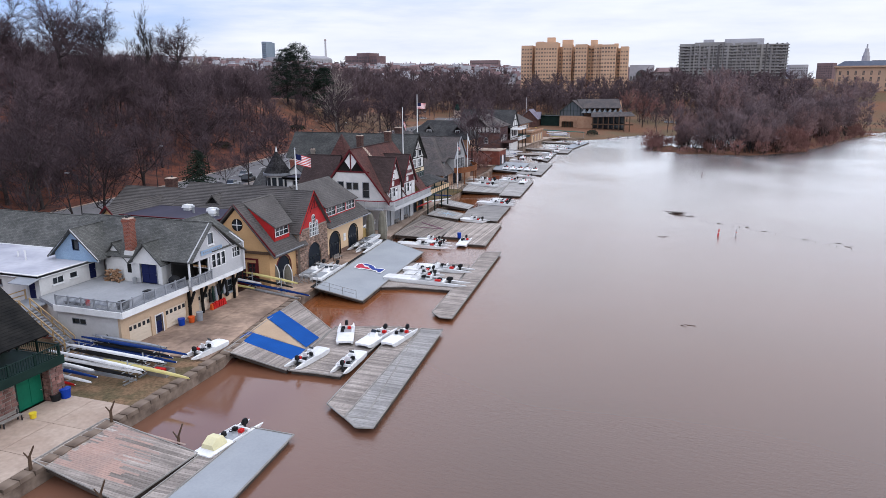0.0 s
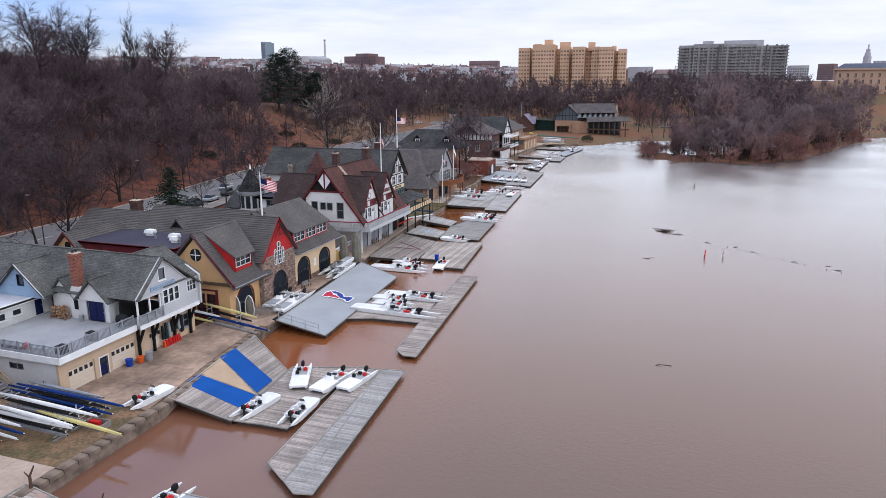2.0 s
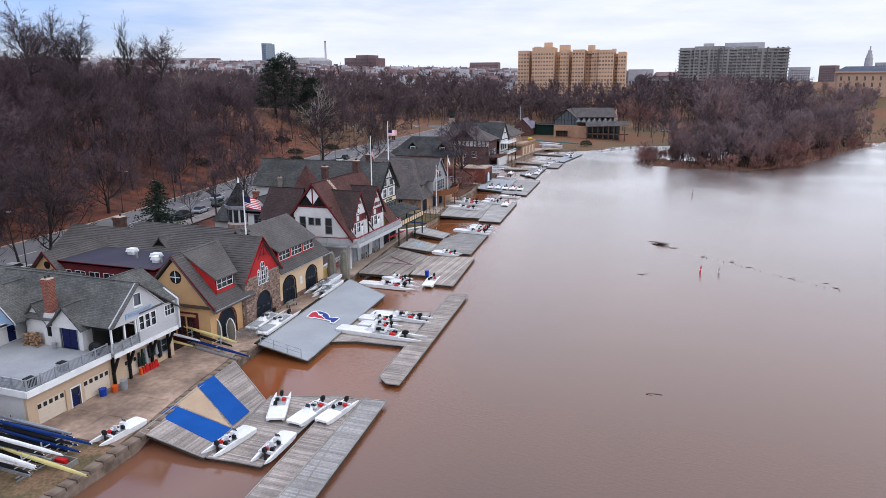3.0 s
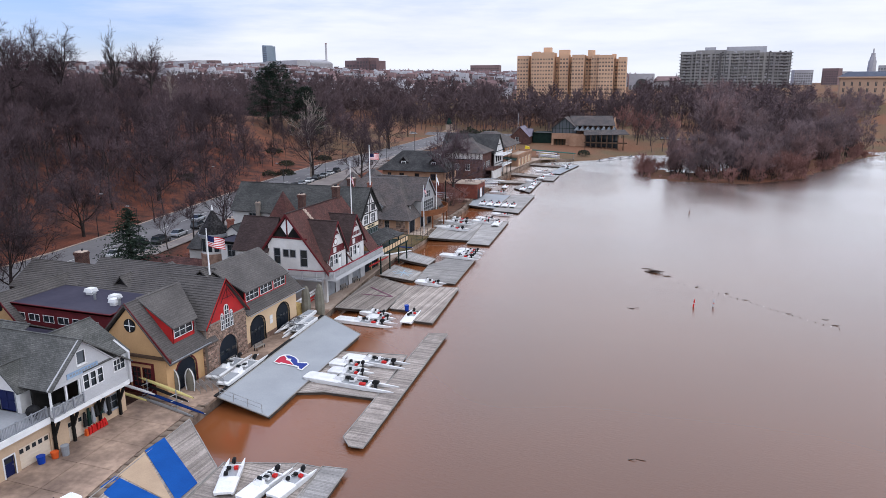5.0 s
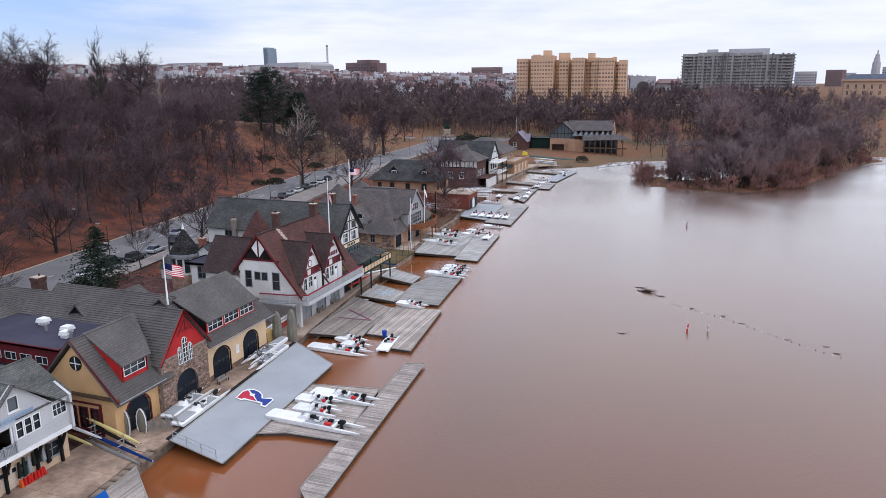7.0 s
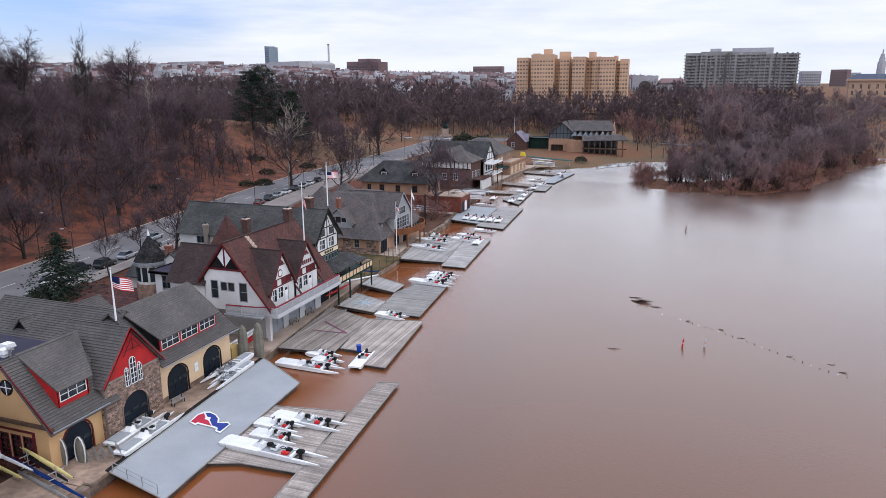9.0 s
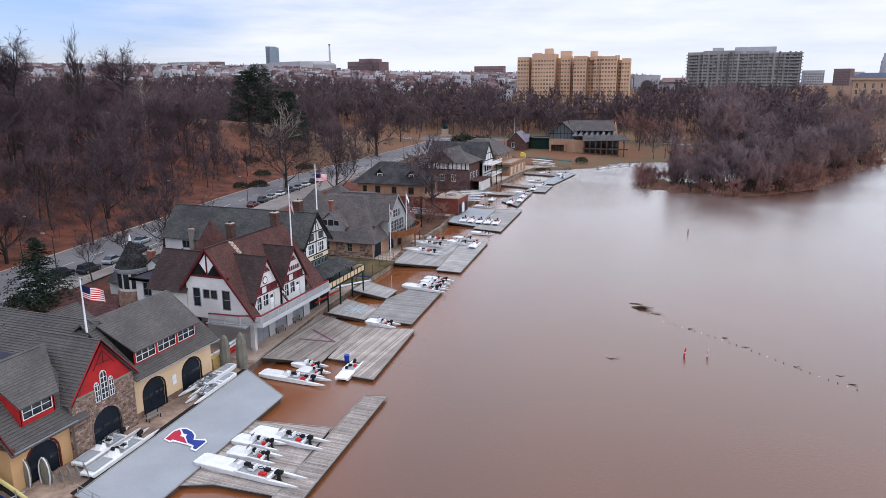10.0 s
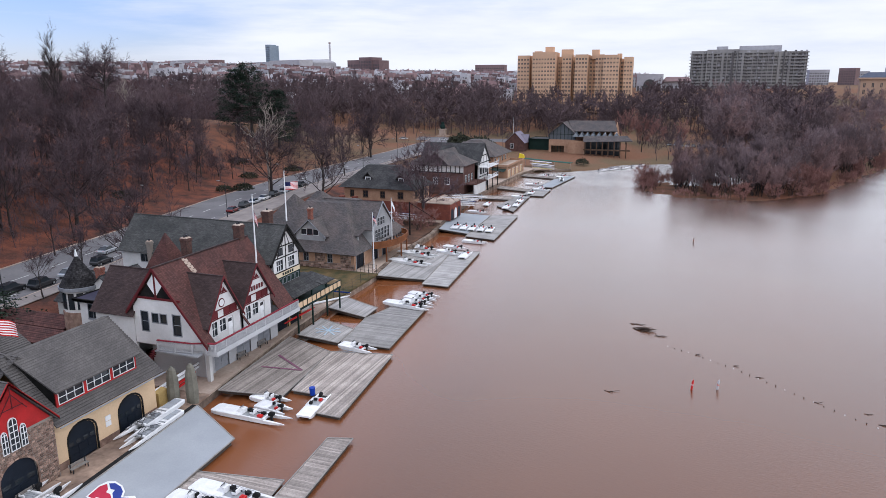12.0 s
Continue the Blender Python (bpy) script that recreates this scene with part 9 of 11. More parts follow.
def broad_pine(x, y, tall, wide, seed, label):
    """An old broad evergreen: a trunk and many flat, drooping sprays in an uneven, rounded crown."""
    rng = random.Random(seed)
    t = thing("conifer", (x, y, height(x, y)), label, "tree")
    bm = bmesh.new()
    rod(bm, (0, 0, -0.4), (0, 0, tall * 0.9), 0.6, 0.1, 8)
    v, f = [], []
    for k in range(130):
        g = rng.uniform(0.16, 1.0)
        a = rng.uniform(0, 2 * math.pi)
        reach = wide * (1 - 0.75 * max(0.0, g - 0.3) ** 1.3 / 0.63) * rng.uniform(0.45, 1.0)
        c = Vector((math.cos(a) * reach, math.sin(a) * reach, g * tall))
        if k % 3 == 0:
            rod(bm, (0, 0, g * tall * 0.92), tuple(c), 0.12, 0.04, 4)
        r = rng.uniform(1.5, 2.9) * (1.15 - 0.45 * g)
        for _ in range(80):
            d = Vector((rng.gauss(0, 0.5), rng.gauss(0, 0.5), rng.gauss(0, 0.24))) * r
            p = c + d
            tip = p + Vector((rng.uniform(-1, 1), rng.uniform(-1, 1), rng.uniform(-0.6, 0.35))) * 0.75
            w = Vector((rng.uniform(-1, 1), rng.uniform(-1, 1), rng.uniform(-0.4, 0.4))).normalized() * 0.2
            b = len(v)
            v.extend([tuple(p - w), tuple(p + w), tuple(tip)])
            f.append((b, b + 1, b + 2))
    bmesh.ops.translate(bm, verts=bm.verts, vec=(x, y, height(x, y)))
    part("trunk", bm, M_BARK, t)
    c = new("crown", mesh_of("crown", v, f, M_NEEDLE))
    c.parent = t


for k, (x, y, s, w) in enumerate(((-142, 278, 30, 11.0), (-132, 282, 23, 9.5), (-150, 280, 25, 10.0))):
    broad_pine(x, y, s, w, 7 + k, "old broad dark evergreen on the wooded hill")


def bush(x, y, z, r, hgt, seed, label, n=900, material=None):
    rng = random.Random(seed)
    t = thing("bush", (x, y, z), label, "bush")
    v, f = [], []
    for _ in range(n):
        a, b = rng.uniform(0, 2 * math.pi), math.acos(rng.uniform(0, 1))
        q = rng.uniform(0.7, 1.05) * (1 + 0.25 * noise.noise((math.cos(a) * 2, math.sin(a) * 2, b * 2 + seed)))
        p = Vector((r * q * math.sin(b) * math.cos(a), r * q * math.sin(b) * math.sin(a), hgt * q * math.cos(b)))
        d = Vector((rng.uniform(-1, 1), rng.uniform(-1, 1), rng.uniform(-0.5, 1))).normalized() * r * 0.16
        w = d.orthogonal().normalized() * r * 0.07
        i = len(v)
        v.extend([tuple(p - w), tuple(p + w), tuple(p + d)])
        f.append((i, i + 1, i + 2))
    c = new("foliage", mesh_of("foliage", v, f, material or M_SHRUB))
    c.parent = t
    return t


for x, y, z in ((-33.5, 175.0, 0.8), (-31.5, 186.0, 0.9), (-35.5, 190.5, 1.0), (-29.8, 191.5, 0.7), (-38.0, 182.0, 0.9)):
    plant(SHRUB[0], x, y, z, "tangled bare shrub on leaf-strewn earth", z=1.15, group="bank shrubs")
bush(-76, 352, 3.9, 8, 7, 1, "large dark evergreen bush behind the clubs", 1500)
bush(-66, 352, 3.9, 7, 6, 2, "large dark evergreen bush behind the clubs", 1200)
bush(-16, 336, 1.4, 3.0, 2.4, 3, "small dark bush on the river bank", 500)
for k, (x, y, r) in enumerate(((-126, 245, 3.8), (-113, 233, 3.0), (-100, 212, 3.2), (-104, 208, 2.6), (-137, 296, 4.5), (-111, 258, 3.6), (-112, 176, 3.0))):
    bush(x, y, height(x, y), r, 1.8, 20 + k, "low dark evergreen shrub on the leafy slope", 420)
bush(-55.5, 94.0, 3.2, 2.4, 2.2, 41, "clipped dark yew below the spruce", 700)
bush(-61.5, 94.5, 3.4, 2.2, 2.0, 42, "clipped dark yew below the spruce", 700)
for k, (x, y) in enumerate(((-57, 108), (-55, 112), (-58, 114))):
    bush(x, y, 2.6, 1.3, 1.0, 50 + k, "rusty dry shrub in a small garden", 300, M_TWIGRED)


rng = random.Random(9)
far_spots = []
while len(far_spots) < 1000:
    if len(far_spots) < 820:
        x, y = rng.uniform(-460, 300), rng.uniform(440, 600)
        if inland(x, y)[0] < 8 or (-112 < x < -8 and y > 538) or (x - 31) / (y - 33) > 0.15 or (-40 < x < 40 and y < 482):
            continue
    else:
        x, y = rng.uniform(-480, -260), rng.uniform(170, 470)
    far_spots.append((x, y, rng.uniform(1.0, 1.35)))
join_trees("far_woods", far_spots, M_TWIGFAR, M_BARK, "hazy grey-brown bare woods beyond the park", 8, (5, 4, 4, 0.22, 5))
for i, t in enumerate(WOOD + REDWOOD + STREET):
    t.matrix_basis = pose(-122 - 6 * i, 150, height(-122 - 6 * i, 150))
for i, t in enumerate(ISLEWOOD + SHRUB):
    t.matrix_basis = pose(34 + 5 * i, 282 + 2 * i, height(34 + 5 * i, 282 + 2 * i))

# ---- the city beyond ----
M_APT = mat("tan_apartment_brick", (0.61, 0.395, 0.26), (0.53, 0.34, 0.225), 0.05, 0.9, fine=0.8, grime=0.05)
M_APT2 = mat("grey_concrete_tower", (0.285, 0.275, 0.265), (0.225, 0.215, 0.21), 0.05, 0.9, fine=0.8, grime=0.06)
# darker copy of the tower's concrete, with the shade of recesses in its colour
M_APT3 = mat("recess_shade_concrete", (0.13, 0.12, 0.12), (0.10, 0.095, 0.095), 0.05, 0.9, fine=0.8, grime=0.06)
M_FARGLASS = glass_mat("far_window_glass", (0.045, 0.042, 0.042), 0.5)
M_MUSEUM = mat("golden_museum_stone", (0.45, 0.295, 0.205), (0.40, 0.265, 0.185), 0.05, 0.9, fine=0.8, grime=0.05)
M_FARBLUEROOF = mat("blue_grey_museum_roof", (0.07, 0.08, 0.11), (0.09, 0.10, 0.13), 0.05, 0.8, fine=0.4)
# distance haze put into the brick: paler and pinker than its own colour
M_FARBRICK = mat("hazed_row_brick", (0.19, 0.125, 0.125), (0.26, 0.18, 0.178), 0.02, 0.9, fine=0.3, island=0.5)
# walls toned towards lavender, haze put into their colour
M_FARPALE = mat("hazed_pale_walls", (0.36, 0.35, 0.37), (0.48, 0.47, 0.49), 0.02, 0.9, fine=0.3, island=0.3)
M_FARBLUE = mat("blue_grey_tower_cladding", (0.20, 0.25, 0.30), (0.24, 0.29, 0.34), 0.05, 0.5, fine=0.4)


def tower(name, x, y, z0, z1, wide, deep, turn, wall_m, label, floors, bays, blocks, category="apartment block", gap=0.22):
    """A far tower of stepped blocks (u0, u1, top, forward), each with rows of windows cut as dark recessed strips and cells."""
    t = thing(name, (0, 0, 0), label, category)
    c, s = math.cos(radians(turn)), math.sin(radians(turn))
    ORIGIN[t.name] = Vector()
    o = Vector((x, y, 0))
    r, nrm = Vector((c, s, 0)), Vector((s, -c, 0))
    fr = (o, r, nrm)
    for u0, u1, top, fw in blocks:
        bm = bmesh.new()
        fbox(bm, fr, u0, u1, z0, top, -deep, fw)
        body = part("wall", bm, wall_m, t)
        fh = (z1 - z0) / floors
        n = max(1, round((u1 - u0) / wide * bays))
        bm = bmesh.new()
        bars = bmesh.new()
        for j in range(int((top - z0 - 1.2) / fh)):
            for k in range(n):
                a = u0 + (u1 - u0) * (k + gap) / n
                b = u0 + (u1 - u0) * (k + 1 - gap) / n
                v = z0 + j * fh
                fbox(bm, fr, a, b, v + 0.9, v + fh - 0.7, fw - 0.05, fw + 0.03)
                fbox(bars, fr, (a + b) / 2 - 0.1, (a + b) / 2 + 0.1, v + 0.9, v + fh - 0.7, fw + 0.03, fw + 0.1)
            sd = (o + r * u0, -nrm, -r)
            fbox(bm, sd, -fw + 1.0, -fw + 4.0, z0 + j * fh + 0.9, z0 + j * fh + fh - 0.7, -0.05, 0.03)
        w = part("window", bm, M_FARGLASS, body, kind="stuff")
        part("window_bar", bars, wall_m, w, kind="stuff")
    return t, fr


# tan apartment house
t, fr = tower("apartment_block", -101, 556, 14, 56, 83, 14, 2, M_APT, "tan brick apartment block with stepped wings", 15, 40,
              [(0, 9, 55, 0), (9.1, 12, 54, -6), (12.1, 29, 57, 5), (29.1, 33, 54, -7), (33.1, 40, 55.5, 0), (40.1, 43, 54, -7), (43.1, 52, 55, 4.5), (52.1, 57, 54.5, -6), (57.1, 63, 55, 0), (63.1, 74, 54.5, 5), (74.1, 77, 52, -5), (77.1, 83, 53, 1)])
for u, w, top in ((12, 5, 58), (20, 6, 61), (32, 8, 59), (54, 5, 58.5), (72, 3, 55.5)):
    bm = bmesh.new()
    fbox(bm, fr, u, u + w, 52, top, -9, -3)
    part("roof_house", bm, M_APT, t)

# grey tower with balconies
t, fr = tower("apartment_block", 17, 764, 12, 65, 100, 16, -3, M_APT2, "grey concrete apartment tower with rows of balconies", 18, 34,
              [(0, 14, 64, 0), (14.1, 42, 65, 2), (42.1, 72, 64, 4), (72.1, 100, 62.5, 0)], gap=0.07)
for j in range(17):
    v = 14 + j * 2.94
    for u0, u1, d0, d1 in ((-1.2, 13, 0.0, 1.8), (20, 26, 2.0, 3.6), (48, 54, 4.0, 5.6), (60, 65, 4.0, 5.6), (84, 101, 0.0, 1.8)):
        bm = bmesh.new()
        fbox(bm, fr, u0, u1, v, v + 0.9, d0, d1)
        part("balcony", bm, M_APT2, t)
bm = bmesh.new()
fbox(bm, fr, 42, 78, 62, 68, -12, -3)
fbox(bm, fr, 22, 32, 64, 68, -12, -5)
part("roof_house", bm, M_FARPALE, t)
# upright piers and white blinds, some of both painted dark as recess shade
random.seed(61)
for u in np.arange(1.0, 100, 4.4):
    d = 0.0 if u < 14 else 2.0 if u < 42 else 4.0 if u < 72 else 0.0
    bm = bmesh.new()
    fbox(bm, fr, u, u + (0.9 if int(u) % 3 else 1.9), 13, 61.5 + random.uniform(0, 1.5), d, d + 1.2)
    part("pier", bm, M_APT2 if int(u * 3) % 4 else M_APT3, t)
for j in range(17):
    for k in range(9):
        u = random.uniform(1, 98)
        d = 0.0 if u < 14 else 2.0 if u < 42 else 4.0 if u < 72 else 0.0
        bm = bmesh.new()
        fbox(bm, fr, u, u + random.uniform(1.0, 2.6), 14.9 + j * 2.94, 16.4 + j * 2.94, d + 0.04, d + 0.1)
        part("blind", bm, M_FARPALE if k % 3 else M_APT3, t)

# museum on its rise
t, fr = tower("museum", 137, 624, 11.5, 35.1, 90, 30, -8, M_MUSEUM, "golden stone museum wing with a blue-grey roof", 5, 17, [(0, 90, 37, 0)], "museum", gap=0.37)
bm = bmesh.new()
fbox(bm, fr, -1.5, 91, 37, 38.2, -31, 1.5)
part("cornice", bm, M_MUSEUM, t)
bm = bmesh.new()
a = [on(fr, -1, 38.2, 1), on(fr, 91, 38.2, 1), on(fr, 91, 38.2, -31), on(fr, -1, 38.2, -31)]
b = [on(fr, 5, 42, -6), on(fr, 86, 42, -6), on(fr, 86, 42, -24), on(fr, 5, 42, -24)]
hexa(bm, a, b)
part("roof", bm, M_FARBLUEROOF, t)

# arched hall with red roof between the towers
t, fr = tower("station_hall", -27, 702, 14, 42, 46, 20, 0, M_FARPALE, "pale stone hall with a great arch and red roof", 3, 14, [(0, 22, 42.5, 0), (22.1, 46, 36, -3)], "hall")
bm = bmesh.new()
fpoly(bm, fr, arch(6, 17, 18, 38, 5.5), 0.0, 0.3)
part("great_arch", bm, M_FARGLASS, t)
bm = bmesh.new()
hexa(bm, [on(fr, 22, 36, 0), on(fr, 47, 36, 0), on(fr, 47, 36, -22), on(fr, 22, 36, -22)], [on(fr, 25, 40, -8), on(fr, 44, 40, -8), on(fr, 44, 40, -14), on(fr, 25, 40, -14)])
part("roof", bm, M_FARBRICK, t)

# chimney stack, blue tower and low institutions on the skyline
s = thing("smokestack", (-671, 1300, 30), "tall slim pale smokestack on the skyline", "smokestack")
bm = bmesh.new()
rod(bm, (-671, 1300, 30), (-671, 1300, 113), 2.6, 1.7, 12)
part("shaft", bm, M_FARPALE, s)
bm = bmesh.new()
rod(bm, (-671, 1300, 111), (-671, 1300, 113.5), 2.1, 2.1, 12)
part("rim", bm, M_FARBRICK, s)
tower("office_tower", -820, 1300, 30, 112, 18, 20, -24, M_FARBLUE, "slim blue-grey tower on the skyline", 22, 8, [(0, 9, 112, 0), (9.1, 18, 110, 1.5)], "tower")
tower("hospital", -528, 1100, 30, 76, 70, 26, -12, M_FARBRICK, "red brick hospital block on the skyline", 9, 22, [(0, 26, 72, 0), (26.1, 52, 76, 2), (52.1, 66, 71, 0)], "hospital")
tower("long_institution", -790, 1200, 30, 76, 160, 30, -20, M_FARPALE, "long pale institutional building on the skyline", 6, 40, [(0, 60, 74, 0), (60.1, 150, 76, 0)], "institution")
d = thing("domed_hall", (-660, 1220, 40), "low pale domed hall on the skyline", "hall")
bm = bmesh.new()
for k in range(6):
    a0, a1 = k / 6 * math.pi / 2, (k + 1) / 6 * math.pi / 2
    rod(bm, (-660, 1220, 71 + 8 * math.sin(a0)), (-660, 1220, 71 + 8 * math.sin(a1)), 40 * math.cos(a0), 40 * math.cos(a1) + 0.1, 24)
part("dome", bm, M_FARPALE, d)
bm = bmesh.new()
rod(bm, (-660, 1220, 30), (-660, 1220, 71), 40, 40, 24)
part("drum", bm, M_FARPALE, d)
random.seed(52)
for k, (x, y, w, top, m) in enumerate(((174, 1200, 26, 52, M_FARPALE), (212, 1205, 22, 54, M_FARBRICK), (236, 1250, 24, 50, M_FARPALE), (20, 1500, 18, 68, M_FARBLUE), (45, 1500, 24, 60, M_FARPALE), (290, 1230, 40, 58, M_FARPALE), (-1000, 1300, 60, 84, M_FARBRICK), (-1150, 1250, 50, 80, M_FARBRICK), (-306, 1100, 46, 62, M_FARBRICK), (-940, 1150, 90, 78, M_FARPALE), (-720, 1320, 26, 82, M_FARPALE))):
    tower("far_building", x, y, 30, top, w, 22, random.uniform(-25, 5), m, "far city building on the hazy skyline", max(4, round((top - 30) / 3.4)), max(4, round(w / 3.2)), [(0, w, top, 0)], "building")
# a slender clock-tower shape
c = thing("clock_tower", (306, 1350, 40), "pale slender stepped tower on the skyline", "tower")
for k, (r, a, b) in enumerate(((7, 40, 68), (5, 68, 74), (3.5, 74, 80), (1.2, 80, 87))):
    bm = bmesh.new()
    rod(bm, (306, 1350, a), (306, 1350, b), r, r * 0.85, 8)
    part("stage", bm, M_FARPALE, c)


def row_houses():
    """The rows of flat-roofed town houses on the plateau, joined; each with its own roof level and windows."""
    rng = random.Random(77)
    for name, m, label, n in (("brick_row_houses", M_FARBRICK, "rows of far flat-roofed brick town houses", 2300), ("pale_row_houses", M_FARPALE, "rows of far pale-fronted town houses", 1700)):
        bm, panes = bmesh.new(), bmesh.new()
        for _ in range(n):
            ang = rng.uniform(-1.05, 0.12)
            d = rng.uniform(640, 1250)
            x, y = 30 + d * math.sin(ang), d * math.cos(ang)
            if (-110 < x < -10 and y < 720) or (x > -40):
                continue
            z = height(x, y) - 2
            w, dp, hh = rng.uniform(4, 9.5), rng.uniform(6, 9), rng.uniform(8, 13) + (d - 640) * 0.014
            box(bm, x, x + w, y, y + dp, z, z + hh)
            for f in range(2, int(hh - 2), 3):
                if d < 900:
                    box(panes, x + 0.12 * w, x + 0.38 * w, y - 0.12, y + 0.1, z + f, z + f + 1.6)
                    box(panes, x + 0.6 * w, x + 0.86 * w, y - 0.12, y + 0.1, z + f, z + f + 1.6)
            if rng.random() < 0.5:
                box(bm, x + 0.6, x + 1.6, y + 1, y + 2, z + hh, z + hh + rng.uniform(0.8, 2))
        ob = part(name, bm, m, kind="stuff")
        tagged(ob, label, "town houses", kind="stuff")
        part("window", panes, M_FARGLASS, ob, kind="stuff")


row_houses()

# ---- launches ----
def hull_loop(x, w, z0, z1):
    return [(x, -w / 2, z1), (x, -w * 0.32, z0), (x, w * 0.32, z0), (x, w / 2, z1)]


def loft(bm, loops, mi=0):
    rows = [[bm.verts.new(p) for p in lp] for lp in loops]
    n = len(rows[0])
    for a, b in zip(rows[:-1], rows[1:]):
        for i in range(n):
            j = (i + 1) % n
            bm.faces.new((a[i], a[j], b[j], b[i])).material_index = mi
    bm.faces.new(rows[0][::-1])
    bm.faces.new(rows[-1])


def pontoon(parent, y, material, x0=-3.2, x1=3.15):
    bm = bmesh.new()
    lp = []
    for f, w, lo, hi in ((0.0, 0.05, 0.28, 0.36), (0.06, 0.16, 0.18, 0.38), (0.16, 0.28, 0.06, 0.4), (0.32, 0.36, 0.0, 0.42), (0.55, 0.38, 0.0, 0.44), (0.85, 0.4, 0.0, 0.46), (0.95, 0.4, 0.06, 0.47), (1.0, 0.34, 0.16, 0.46)):
        x = x0 + (x1 - x0) * f
        lp.append([(a, y + b, c) for a, b, c in hull_loop(x, w, lo, hi)])
    loft(bm, lp)
    return part("pontoon", bm, material, parent)


def outboard(parent, x, y=0.0, z=0.55):
    bm = bmesh.new()
    lp = []
    for f, w, d in ((0.0, 0.16, 0.18), (0.15, 0.34, 0.42), (0.5, 0.36, 0.46), (0.85, 0.3, 0.4), (1.0, 0.18, 0.24)):
        zz = z + 0.05 + 0.5 * f
        lp.append([(x - d / 2 - 0.1 * f, y - w / 2, zz), (x + d / 2 - 0.1 * f, y - w / 2, zz), (x + d / 2 - 0.1 * f, y + w / 2, zz), (x - d / 2 - 0.1 * f, y + w / 2, zz)])
    loft(bm, lp)
    m = part("outboard_motor", bm, M_RUBBER, parent, "black outboard motor")
    bm = bmesh.new()
    box(bm, x - 0.12, x + 0.06, y - 0.07, y + 0.07, z - 0.5, z + 0.05)
    box(bm, x - 0.16, x + 0.12, y - 0.1, y + 0.1, z - 0.56, z - 0.46)
    part("motor_leg", bm, M_DARKMETAL, m)
    bm = bmesh.new()
    rod(bm, (x + 0.1, y, z + 0.3), (x + 0.75, y + 0.1, z + 0.36), 0.025)
    part("tiller", bm, M_RUBBER, m)


